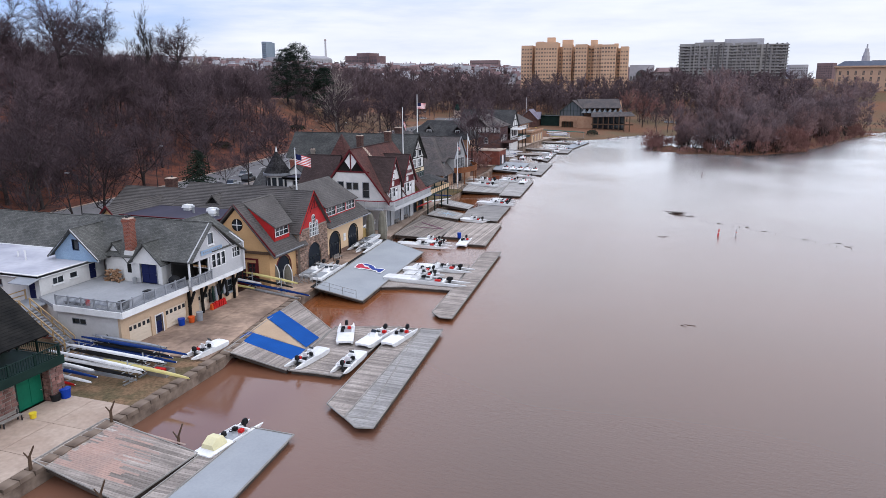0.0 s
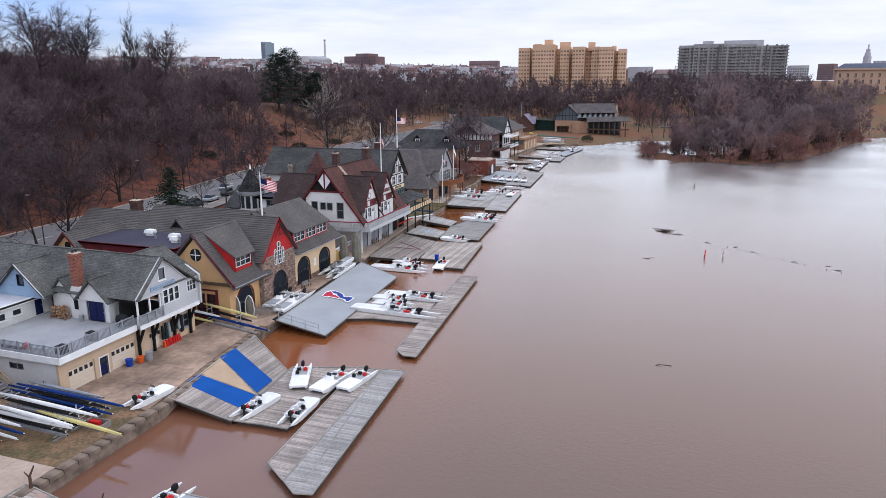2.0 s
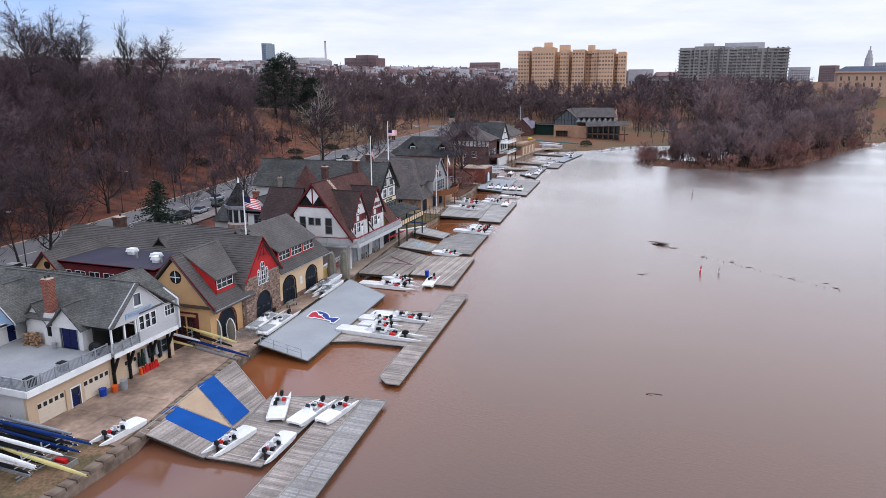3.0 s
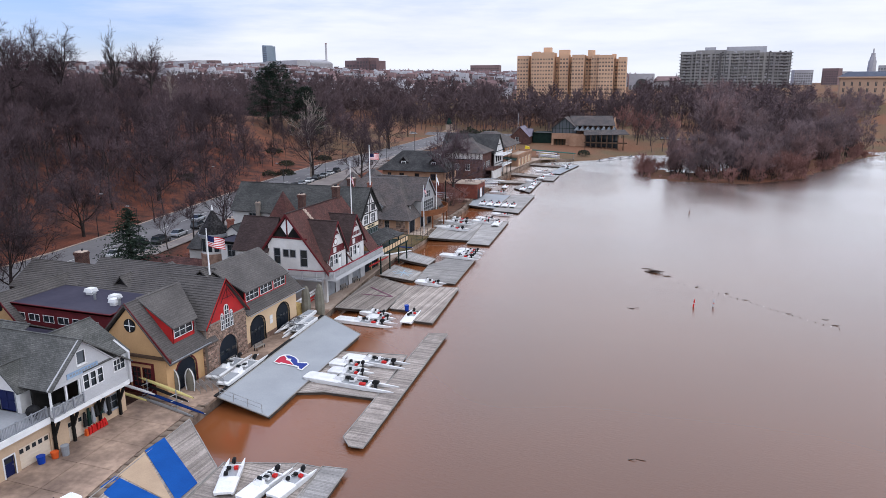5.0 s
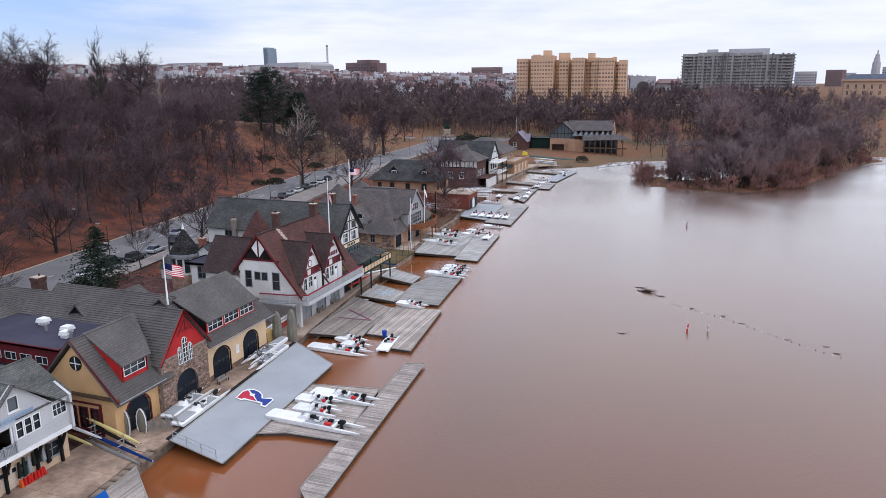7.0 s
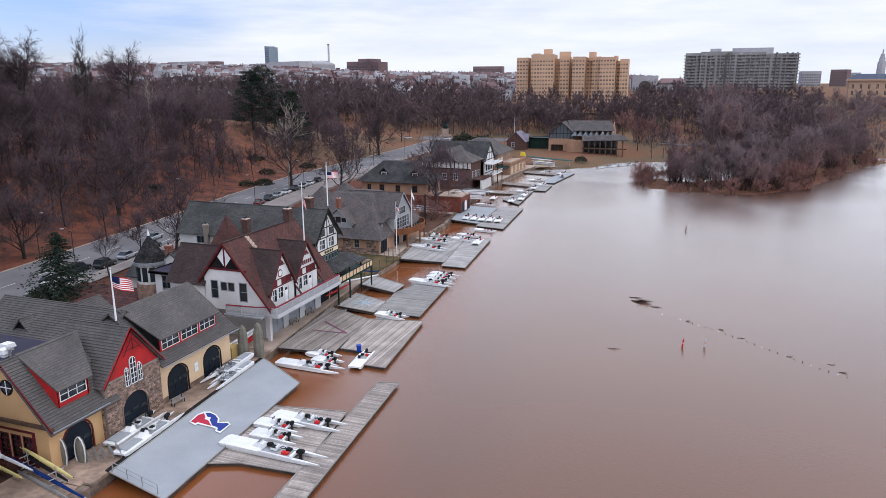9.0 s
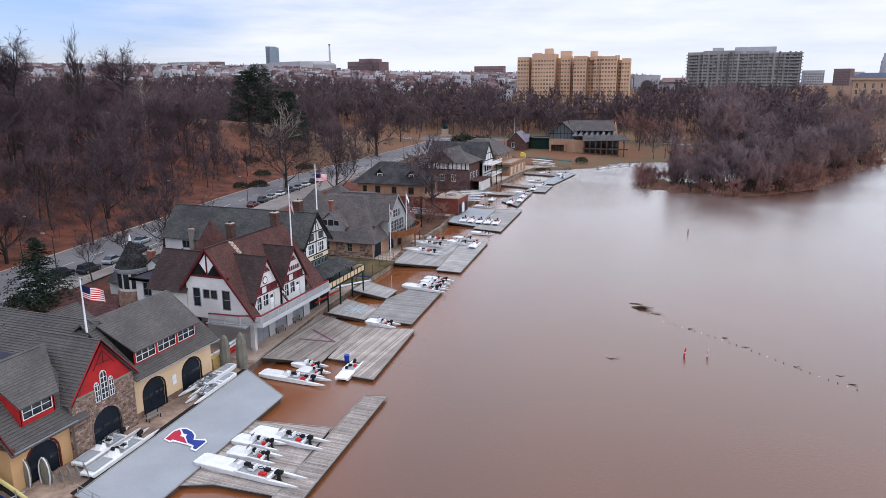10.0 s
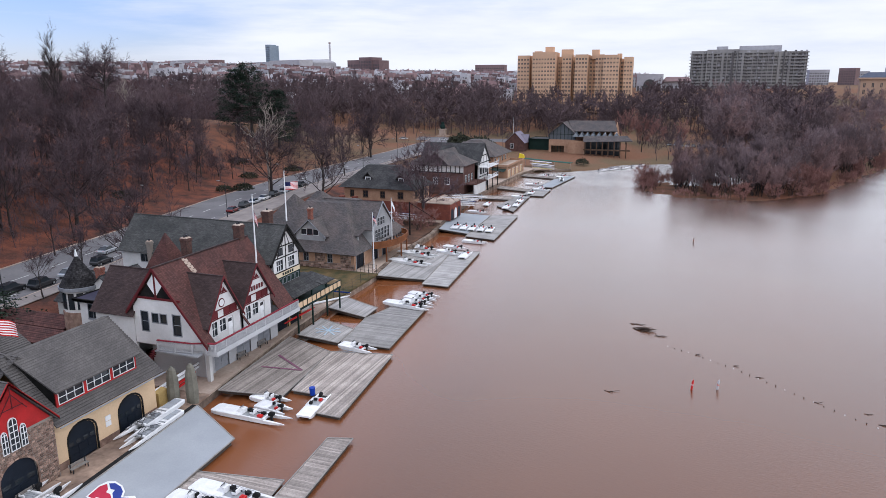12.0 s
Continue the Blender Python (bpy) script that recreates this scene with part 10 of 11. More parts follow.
def launch(label, cover=None, motor=True, platform=None, tank=True, console=True):
    """A catamaran coaching launch at the origin, its square bow towards +x, on two pontoons that run out aft."""
    b = thing("launch", (0, 0, 0), label, "boat", "coaching launches")
    pontoon(b, -0.78, M_WHITEHULL)
    pontoon(b, 0.78, M_WHITEHULL)
    bm = bmesh.new()
    lp = []
    for x, z in ((0.5, 0.45), (0.9, 0.48), (2.4, 0.5), (3.0, 0.47), (3.22, 0.43)):
        w = 0.96 - max(0.0, x - 2.2) * 0.14
        lp.append([(x, -w, z - 0.14), (x, w, z - 0.14), (x, w + 0.02, z), (x, w - 0.1, z + 0.05), (x, 0.0, z + 0.07), (x, 0.1 - w, z + 0.05), (x, -w - 0.02, z)])
    loft(bm, lp)
    part("foredeck", bm, M_WHITEHULL, b)
    if platform:
        bm = bmesh.new()
        box(bm, 1.3, 2.9, -0.7, 0.7, 0.585, 0.61)
        part("platform", bm, platform, b)
        for k in range(7):
            bm = bmesh.new()
            box(bm, -1.6 + 0.22 * k, -1.41 + 0.22 * k, -0.55, 0.55, 0.48, 0.52)
            part("slat", bm, platform, b)
    for y in (-0.95, 0.95):
        bm = bmesh.new()
        beam(bm, (-1.5, y, 0.46), (0.6, y, 0.52), 0.06, 0.1)
        part("gunwale", bm, M_WHITEHULL, b)
    bm = bmesh.new()
    box(bm, -1.5, -1.34, -0.8, 0.8, 0.36, 0.6)
    part("transom", bm, M_WHITEHULL, b)
    if console:
        bm = bmesh.new()
        hexa(bm, [(0.45, -0.42, 0.5), (1.25, -0.36, 0.5), (1.25, 0.36, 0.5), (0.45, 0.42, 0.5)], [(0.5, -0.34, 0.94), (0.82, -0.3, 1.0), (0.82, 0.3, 1.0), (0.5, 0.34, 0.94)])
        c = part("console", bm, M_WHITEHULL, b)
        bm = bmesh.new()
        hexa(bm, [(0.84, -0.3, 0.99), (0.88, -0.3, 0.99), (0.88, 0.3, 0.99), (0.84, 0.3, 0.99)], [(0.7, -0.26, 1.24), (0.74, -0.26, 1.24), (0.74, 0.26, 1.24), (0.7, 0.26, 1.24)])
        part("windscreen", bm, M_GLASS, c)
        bm = bmesh.new()
        box(bm, -0.35, 0.0, -0.3, 0.3, 0.5, 0.76)
        box(bm, -0.42, -0.34, -0.3, 0.3, 0.76, 1.0)
        part("helm_seat", bm, M_WHITEHULL, b)
        bm = bmesh.new()
        box(bm, -0.33, 0.0, -0.28, 0.28, 0.76, 0.82)
        part("cushion", bm, M_RUBBER, b)
    if cover:
        bm = bmesh.new()
        lp = []
        for x, h in ((1.0, 0.25), (1.25, 0.62), (1.9, 0.7), (2.5, 0.35)):
            lp.append([(x, -0.7, 0.56), (x, 0.7, 0.56), (x, 0.52, 0.56 + h), (x, -0.52, 0.56 + h)])
        loft(bm, lp)
        part("cover", bm, cover, b)
    # grey wet well floor, dark loose gear and a coil of line
    bm = bmesh.new()
    box(bm, -1.34, 0.52, -0.62, 0.62, 0.38, 0.46)
    part("well_floor", bm, M_STEEL, b)
    if motor:
        bm = bmesh.new()
        hexa(bm, [(0.12, -0.6, 0.56), (0.44, -0.6, 0.56), (0.44, -0.2, 0.56), (0.12, -0.2, 0.56)], [(0.14, -0.56, 0.86), (0.42, -0.56, 0.82), (0.42, -0.22, 0.84), (0.14, -0.22, 0.88)])
        part("gear_bag", bm, M_RUBBER, b)
        bm = bmesh.new()
        for k in range(10):
            a, c = k * 0.628, (k + 1) * 0.628
            rod(bm, (-0.55 + 0.16 * math.cos(a), -0.4 + 0.16 * math.sin(a), 0.6), (-0.55 + 0.16 * math.cos(c), -0.4 + 0.16 * math.sin(c), 0.6), 0.035, sides=4)
        part("line_coil", bm, M_RUBBER, b)
    if tank:
        bm = bmesh.new()
        box(bm, -1.15, -0.75, 0.15, 0.55, 0.46, 0.68)
        rod(bm, (-0.95, 0.38, 0.68), (-0.95, 0.38, 0.74), 0.06, sides=8)
        part("fuel_tank", bm, M_REDPLASTIC, b, "red plastic fuel tank")
        bm = bmesh.new()
        box(bm, -1.1, -0.8, -0.55, -0.15, 0.46, 0.7)
        part("battery_box", bm, M_RUBBER, b)
    if not motor:
        # stripped frame ashore: cross beams, seat pans and steel tubes left open
        for x in (-1.6, -0.4, 0.9, 2.2):
            bm = bmesh.new()
            beam(bm, (x, -0.8, 0.56), (x, 0.8, 0.56), 0.1, 0.12)
            part("cross_beam", bm, M_STEEL, b)
        for x in (-1.1, 0.2):
            bm = bmesh.new()
            hexa(bm, [(x - 0.3, -0.35, 0.5), (x + 0.3, -0.35, 0.5), (x + 0.3, 0.35, 0.5), (x - 0.3, 0.35, 0.5)], [(x - 0.36, -0.4, 0.86), (x + 0.1, -0.3, 0.7), (x + 0.1, 0.3, 0.7), (x - 0.36, 0.4, 0.86)])
            part("seat_pan", bm, M_TRIMGREY, b)
        for y in (-0.45, 0.45):
            bm = bmesh.new()
            rod(bm, (-1.7, y, 0.6), (-0.9, y * 0.4, 1.15), 0.035)
            rod(bm, (-0.9, y * 0.4, 1.15), (0.6, y, 0.62), 0.035)
            part("tube_frame", bm, M_DARKMETAL, b)
    if motor:
        outboard(b, -1.75)
    return b


L_STD = launch("white catamaran coaching launch with a black outboard motor")
L_COVER = launch("white launch with a cream bow cover and outboard", cover=M_CREAMHULL, console=False)
L_OPEN = launch("white open catamaran launch with a red fuel tank", console=False)
L_PLAT = launch("white catamaran launch with grey slatted platforms", platform=M_RAMPGREY, console=True, tank=False)
L_LONG = launch("long white catamaran launch with a helm console")
L_BARE = launch("white catamaran launch hull laid up ashore", motor=False, platform=M_RAMPGREY, console=False, tank=False)
used = set()


def moor(kind, x, y, z, heading, size=1.0, wide=1.0):
    m = pose(x, y, z, 0, 0, heading) @ Matrix.Diagonal((size, wide, 1, 1))
    if kind.name not in used:
        used.add(kind.name)
        kind.matrix_basis = m
        return kind
    return copy_thing(kind, m)


moor(L_COVER, -4.9, 28.4, 0.05, -96, 0.92, 0.86)
for k, x, y, a in ((L_OPEN, -6.3, 50.3, -66), (L_STD, -2.8, 50.4, -97), (L_OPEN, -0.6, 51.2, -98), (L_STD, -2.5, 43.3, 92), (L_STD, -6.7, 43.0, 82)):
    moor(k, x, y, 0.47, a, 0.9, 0.9)
moor(L_STD, -15.9, 40.2, 1.22, 83, 0.84, 0.86)
for x, y, a in ((-20.2, 69.6, -86), (-18.1, 69.3, -86)):
    moor(L_PLAT, x, y, 1.24, a, 1.2, 0.9)
for x, y, z, a in ((-20.8, 84.6, 1.24, 93), (-19.1, 84.0, 1.24, 94), (-20.0, 85.2, 1.8, 93)):
    moor(L_BARE, x, y, z, a, 1.15, 0.84)
for k, x, y, a, s in ((L_LONG, -5.0, 78.1, 178, 1.35), (L_STD, -7.4, 76.2, 180, 0.95), (L_STD, -6.4, 74.0, 180, 0.95), (L_LONG, -5.2, 71.5, 178, 1.35)):
    moor(k, x, y, 0.44, a, s)
for k, x, y, a, s in ((L_LONG, -13.0, 92.0, 179, 1.1), (L_STD, -13.2, 96.0, 174, 0.85), (L_OPEN, -11.6, 94.2, 174, 0.75), (L_OPEN, -7.6, 96.4, -84, 1.05)):
    moor(k, x, y, 0.1 if k is not L_OPEN or y > 96 else 0.1, a, s)
moor(L_STD, -10.6, 112.9, 0.5, 172, 0.95)
for k, x, y, a in ((L_STD, -10.9, 134.9, 168), (L_STD, -11.2, 137.2, 168), (L_OPEN, -11.4, 139.4, 168), (L_LONG, -11.4, 132.4, 172)):
    moor(k, x, y, 0.1 if y > 133.4 else 0.5, a)
for x, y, a in ((-21.2, 156.8, 168), (-22.4, 163.6, 168), (-24.6, 171.4, 168)):
    moor(L_LONG, x, y, 0.85 if y < 170 else 0.1, a, 1.1)
for k, x, y, a in ((L_STD, -17.2, 168.6, 165), (L_STD, -13.2, 167.6, -88), (L_OPEN, -17.9, 174.6, 165)):
    moor(k, x, y, 0.5 if y < 173 else 0.1, a)
for k in range(5):
    moor(L_STD if k % 2 else L_OPEN, -24.4 + 2.2 * k, 194.0, 0.7 - 0.05 * k, -84)
moor(L_OPEN, -15.6, 181.6, 0.1, 172)
for k, x, y, z, a in ((L_STD, -27.4, 231.4, 0.1, -86), (L_OPEN, -25.2, 214.8, 0.7, 172), (L_STD, -20.0, 226.0, 0.5, -88), (L_STD, -18.2, 230.6, 0.5, -85), (L_OPEN, -20.6, 245.0, 0.5, 165), (L_STD, -19.0, 238.0, 0.5, -86), (L_STD, -17.6, 262.0, 0.5, 170), (L_OPEN, -19.4, 254.6, 0.5, -88), (L_STD, -19.2, 268.0, 0.1, -93), (L_OPEN, -17.2, 297.0, 0.5, -120), (L_STD, -15.8, 288.0, 0.5, 100), (L_OPEN, -23.4, 276.0, 0.1, 170), (L_STD, -24.6, 300.0, 0.1, 165)):
    moor(k, x, y, z, a)
for k, (x, y, a) in enumerate(((-6.2, 324.0, 60), (-2.4, 330.4, 60), (1.6, 335.2, 66), (5.0, 341.0, 70), (7.6, 347.4, 72))):
    moor(L_STD if k % 2 else L_OPEN, x, y, 0.1, a)


# ---- rowing shells and racks ----
def shell_boat(length, material, deck, label, name="rowing_shell"):
    """A slim racing shell laid keel up, along x at the origin, with its bow ball and fin."""
    s = thing(name, (0, 0, 0), label, "rowing shell", "rowing shells")
    bm = bmesh.new()
    lp = []
    n = 12
    for i in range(n + 1):
        t = i / n
        w = 0.165 * math.sin(math.pi * (0.02 + 0.96 * t)) ** 0.6 + 0.01
        x = (t - 0.5) * length
        k = 0.29 - 0.1 * abs(2 * t - 1) ** 3
        lp.append([(x, -w, 0.04), (x, -w * 0.86, k * 0.6), (x, -w * 0.4, k * 0.93), (x, w * 0.4, k * 0.93), (x, w * 0.86, k * 0.6), (x, w, 0.04)])
    loft(bm, lp)
    part("hull", bm, material, s, smooth=False)
    bm = bmesh.new()
    rod(bm, (length / 2 - 0.02, 0, 0.14), (length / 2 + 0.07, 0, 0.14), 0.05, 0.02, 8)
    part("bow_ball", bm, deck, s)
    bm = bmesh.new()
    hexa(bm, [(-length * 0.3, -0.006, 0.3), (-length * 0.3 + 0.16, -0.006, 0.3), (-length * 0.3 + 0.1, -0.006, 0.44), (-length * 0.3, -0.006, 0.44)], [(-length * 0.3, 0.006, 0.3), (-length * 0.3 + 0.16, 0.006, 0.3), (-length * 0.3 + 0.1, 0.006, 0.44), (-length * 0.3, 0.006, 0.44)])
    part("fin", bm, deck, s)
    return s


S_WHITE = shell_boat(11.5, M_WHITEHULL, M_RUBBER, "long white rowing shell upturned on an outdoor rack")
S_BLUE = shell_boat(12.5, M_SHELLBLUE, M_WHITEHULL, "long blue rowing shell upturned on an outdoor rack")
S_YEL = shell_boat(10.0, M_SHELLYEL, M_RUBBER, "pale yellow rowing shell upturned on an outdoor rack")
S_RED = shell_boat(8.0, M_REDPLASTIC, M_WHITEHULL, "short red rowing shell upturned on an outdoor rack")
S_BLACK = shell_boat(9.0, M_RUBBER, M_WHITEHULL, "black rowing shell upturned on an outdoor rack")
S_GREY = shell_boat(9.0, M_STEEL, M_RUBBER, "grey rowing shell upturned on an outdoor rack")
shells_used = set()


def lay(kind, x, y, z, heading, roll=0):
    m = pose(x, y, z, roll, 0, heading)
    if kind.name not in shells_used:
        shells_used.add(kind.name)
        kind.matrix_basis = m
        return kind
    return copy_thing(kind, m)


def rack(x, y, z, levels, heading, gap=8.0, label="galvanised steel rack for rowing shells", width=1.4):
    """Two uprights with arms at each level, a gap apart along the heading."""
    r = thing("boat_rack", (0, 0, 0), label, "rack", "boat racks")
    top = max(levels)
    for e in (-gap / 2, gap / 2):
        bm = bmesh.new()
        rod(bm, (e, 0, 0), (e, 0, top + 0.5), 0.06)
        box(bm, e - 0.08, e + 0.08, -width / 2, width / 2, 0, 0.1)
        u = part("upright", bm, M_STEEL, r)
        for lv in levels:
            bm = bmesh.new()
            rod(bm, (e, -width / 2, lv), (e, width / 2, lv), 0.045)
            part("arm", bm, M_STEEL, u)
    r.matrix_basis = pose(x, y, z, 0, 0, heading)
    return r


# racks on the grass beside the white club
LV = (0.35, 0.75, 1.15, 1.55)
for yy, names in ((36.6, (S_BLACK, S_BLUE, S_BLACK, S_BLUE)), (34.6, (S_BLACK, S_GREY, S_BLACK, S_WHITE)), (32.8, (S_GREY, S_BLACK, S_WHITE, S_WHITE))):
    rack(-21.6, yy, 1.12, LV, -3, 7.5)
    for lv, k in zip(LV, names):
        lay(k, -21.4 + random.uniform(-0.8, 0.8), yy - 0.3, 1.12 + lv + 0.03, -3 + random.uniform(-2, 2))
        if yy > 36:
            lay(random.choice((S_BLACK, S_BLUE, S_GREY)), -22.4 + random.uniform(-0.8, 0.8), yy + 0.4, 1.12 + lv + 0.03, -3 + random.uniform(-2, 2))
for k, kind in enumerate((S_RED, S_WHITE, S_BLUE, S_WHITE)):
    lay(kind, -25.4, 30.6 + 0.2 * k, 1.3 + 0.45 * k, -4)
rack(-25.0, 30.9, 1.12, (0.15, 0.6, 1.05, 1.5), -4, 4.0)
lay(S_YEL, -17.0, 33.6, 2.05, -6)
# racks in front of the ochre club's side
rack(-21.6, 59.6, 1.22, (0.4, 0.9, 1.5), -14, 5.0)
lay(S_YEL, -21.4, 59.8, 2.78, -15)
lay(S_BLACK, -21.8, 59.9, 2.15, -15)
lay(S_BLUE, -20.8, 59.2, 1.66, -13)
lay(S_GREY, -20.4, 58.6, 1.24, -13)
lay(S_WHITE, -27.6, 60.0, 2.15, -10)
lay(S_YEL, -27.4, 59.2, 1.66, -10)
# racks at the far clubs
for x, y, h, lv in ((-33.5, 219.5, 5, (0.4, 0.9, 1.4, 1.9)), (-33.5, 223.0, 5, (0.4, 0.9, 1.4, 1.9)), (-33.5, 232.0, 5, (0.4, 0.9, 1.4)), (-38.0, 193.0, -8, (1.0, 1.6, 2.2)), (-28.0, 312.0, -26, (0.5, 1.0, 1.5, 2.0)), (-31.0, 322.0, -26, (0.5, 1.0, 1.5, 2.0))):
    rack(x, y, 1.2, lv, h, 8.0)
    for k, z in enumerate(lv):
        lay(random.choice((S_WHITE, S_WHITE, S_YEL, S_GREY)), x, y - 0.3, 1.22 + z, h)
        lay(random.choice((S_WHITE, S_BLUE, S_BLACK)), x, y + 0.4, 1.22 + z, h)
bm = bmesh.new()
slab(bm, [(-40.0, 327.0, 3.9), (-18.0, 317.0, 3.7), (-17.0, 319.0, 3.8), (-39.0, 329.0, 4.0)], 0.15)
M_TEAL = mat("teal_canvas", (0.012, 0.085, 0.07), (0.01, 0.07, 0.058), 0.6, 0.8, fine=4)
g = thing("rack_awning", (-29, 322, 1.2), "long dark green awning over shell racks", "awning")
part("canvas", bm, M_TEAL, g)
for x, y in ((-39, 327.6), (-32, 324.4), (-25, 321.2), (-18, 318)):
    bm = bmesh.new()
    rod(bm, (x, y, 1.0), (x, y, 3.8), 0.06)
    part("post", bm, M_STEEL, g)


# ---- flagpoles ----
def stripes_flag(f, p, d, w, hgt, wave=0.18):
    """A striped flag with a blue canton, flying from p along d."""
    d = Vector(d).normalized()
    side = d.cross(Vector((0, 0, 1)))
    pt = lambda u, v: Vector(p) + d * u + Vector((0, 0, v - 0.25 * u / w * 0.4)) + side * wave * math.sin(u * 3.2 + v)
    for k in range(13):
        bm = bmesh.new()
        v1, v0 = -k * hgt / 13, -(k + 1) * hgt / 13
        st = w * 0.4 if k < 7 else 0.0
        us = np.linspace(st, w, 9)
        for a, b in zip(us[:-1], us[1:]):
            bm.faces.new([bm.verts.new(q) for q in (pt(a, v0), pt(b, v0), pt(b, v1), pt(a, v1))])
        part("stripe", bm, M_REDPLASTIC if k % 2 == 0 else M_WHITEPOLE, f)
    bm = bmesh.new()
    us = np.linspace(0, w * 0.4, 5)
    for a, b in zip(us[:-1], us[1:]):
        bm.faces.new([bm.verts.new(q) for q in (pt(a, -7 * hgt / 13), pt(b, -7 * hgt / 13), pt(b, 0), pt(a, 0))])
    part("canton", bm, M_NAVY, f)


def flagpole(x, y, z0, z1, label, flag=None, d=(1, 0.4, 0), w=2.6, hgt=1.6, drop=0.3):
    f = thing("flagpole", (x, y, z0), label, "flagpole", "flagpoles")
    bm = bmesh.new()
    rod(bm, (x, y, z0), (x, y, z1), 0.11, 0.06, 8)
    part("pole", bm, M_WHITEPOLE, f)
    bm = bmesh.new()
    bmesh.ops.create_icosphere(bm, subdivisions=1, radius=0.13, matrix=Matrix.Translation((x, y, z1 + 0.1)))
    part("ball", bm, M_STEEL, f)
    if flag == "stripes":
        stripes_flag(f, (x + 0.05, y, z1 - drop), d, w, hgt)
    elif flag:
        bm = bmesh.new()
        dv = Vector(d).normalized()
        us = np.linspace(0, w, 9)
        side = dv.cross(Vector((0, 0, 1)))
        pt = lambda u, v: Vector((x, y, z1 - drop)) + dv * u + Vector((0, 0, v - 0.3 * u)) + side * 0.15 * math.sin(u * 4 + v)
        for a, b in zip(us[:-1], us[1:]):
            bm.faces.new([bm.verts.new(q) for q in (pt(a, -hgt), pt(b, -hgt), pt(b, 0), pt(a, 0))])
        part("flag", bm, flag, f)
    return f


flagpole(-24.6, 72.8, 11.6, 17.2, "white flagpole on a roof with a striped flag", "stripes", (0.9, 0.5, -0.25), 2.1, 1.4, 0.6)
flagpole(-23.6, 109.6, 12.4, 21.5, "white roof flagpole with a drooping striped flag", "stripes", (0.35, -0.1, -0.9), 1.8, 0.9, 1.6)
flagpole(-23.8, 117.7, 16.6, 23.6, "white roof flagpole with a striped flag", "stripes", (0.6, 0.9, 0), 2.0, 1.1, 1.4)
flagpole(-25.8, 158.4, 4.44, 13.4, "white flagpole with a pale flag beside a balcony", M_WHITEPOLE, (0.3, 0.5, -0.8), 1.4, 0.9)
flagpole(-25.6, 149.4, G, 12.0, "white flagpole with a small striped flag", "stripes", (0.3, 0.5, -0.8), 1.4, 0.8)
flagpole(-60.0, 388.0, 3.0, 18.0, "tall slim flagpole near the cottage")


# ---- cars ----
def car(label, paint, long=4.6, tall=1.45, suv=False):
    c = thing("car", (0, 0, 0), label, "car", "parked cars")
    bm = bmesh.new()
    lp = []
    h = 0.95 if suv else 0.85
    for x, w, z0, z1 in ((-0.5, 0.78, 0.45, 0.72), (-0.47, 0.86, 0.3, h), (-0.25, 0.9, 0.26, h + 0.05), (0.15, 0.9, 0.26, h + 0.03), (0.44, 0.86, 0.28, h - 0.12), (0.5, 0.74, 0.4, 0.62)):
        x *= long
        lp.append([(x, -w, z0), (x, w, z0), (x, w, z1 - 0.1), (x, w * 0.93, z1), (x, -w * 0.93, z1), (x, -w, z1 - 0.1)])
    loft(bm, lp)
    part("body", bm, paint, c)
    bm = bmesh.new()
    f0, f1, r0, r1 = (0.22, 0.08, -0.46, -0.4) if suv else (0.2, 0.04, -0.4, -0.22)
    lo = [(r0 * long, -0.82, h), (f0 * long, -0.82, h), (f0 * long, 0.82, h), (r0 * long, 0.82, h)]
    hi = [(r1 * long, -0.66, tall - 0.04), (f1 * long, -0.66, tall - 0.04), (f1 * long, 0.66, tall - 0.04), (r1 * long, 0.66, tall - 0.04)]
    hexa(bm, lo, hi)
    part("glazing", bm, M_GLASS, c)
    bm = bmesh.new()
    slab(bm, [(r1 * long - 0.05, -0.68, tall), (f1 * long + 0.05, -0.68, tall), (f1 * long + 0.05, 0.68, tall), (r1 * long - 0.05, 0.68, tall)], 0.05)
    part("roof_panel", bm, paint, c)
    for x in (-0.31, 0.32):
        for y in (-0.82, 0.82):
            bm = bmesh.new()
            rod(bm, (x * long, y - 0.1, 0.33), (x * long, y + 0.1, 0.33), 0.33, sides=12)
            t = part("tyre", bm, M_RUBBER, c)
            bm = bmesh.new()
            rod(bm, (x * long, y - 0.11, 0.33), (x * long, y + 0.11, 0.33), 0.2, sides=10)
            part("rim", bm, M_STEEL, t)
    for y in (-0.6, 0.6):
        bm = bmesh.new()
        box(bm, 0.475 * long, 0.492 * long, y - 0.16, y + 0.16, 0.56, 0.7)
        part("headlight", bm, M_TRIMWHITE, c)
        bm = bmesh.new()
        box(bm, -0.492 * long, -0.478 * long, y - 0.16, y + 0.16, 0.62, 0.78)
        part("tail_light", bm, M_REDPLASTIC, c)
    return c


def paint(name, col):
    m = mat(name, col, tuple(v * 0.92 for v in col), 1.0, 0.25, 0.2, bump=0.0, fine=3, grime=0.03)
    m.node_tree.nodes["Principled BSDF"].inputs["Coat Weight"].default_value = 0.6
    return m


C_WHITE = car("white saloon car parked along the drive", paint("white_car_paint", (0.7, 0.7, 0.7)))
C_SILVER = car("silver saloon car parked along the drive", paint("silver_car_paint", (0.38, 0.40, 0.42)))
C_DARK = car("dark grey estate car parked along the drive", paint("dark_car_paint", (0.03, 0.032, 0.036)), 4.7, 1.65, True)
C_RED = car("dark red car parked along the drive", paint("red_car_paint", (0.16, 0.02, 0.02)))
cars_used = set()


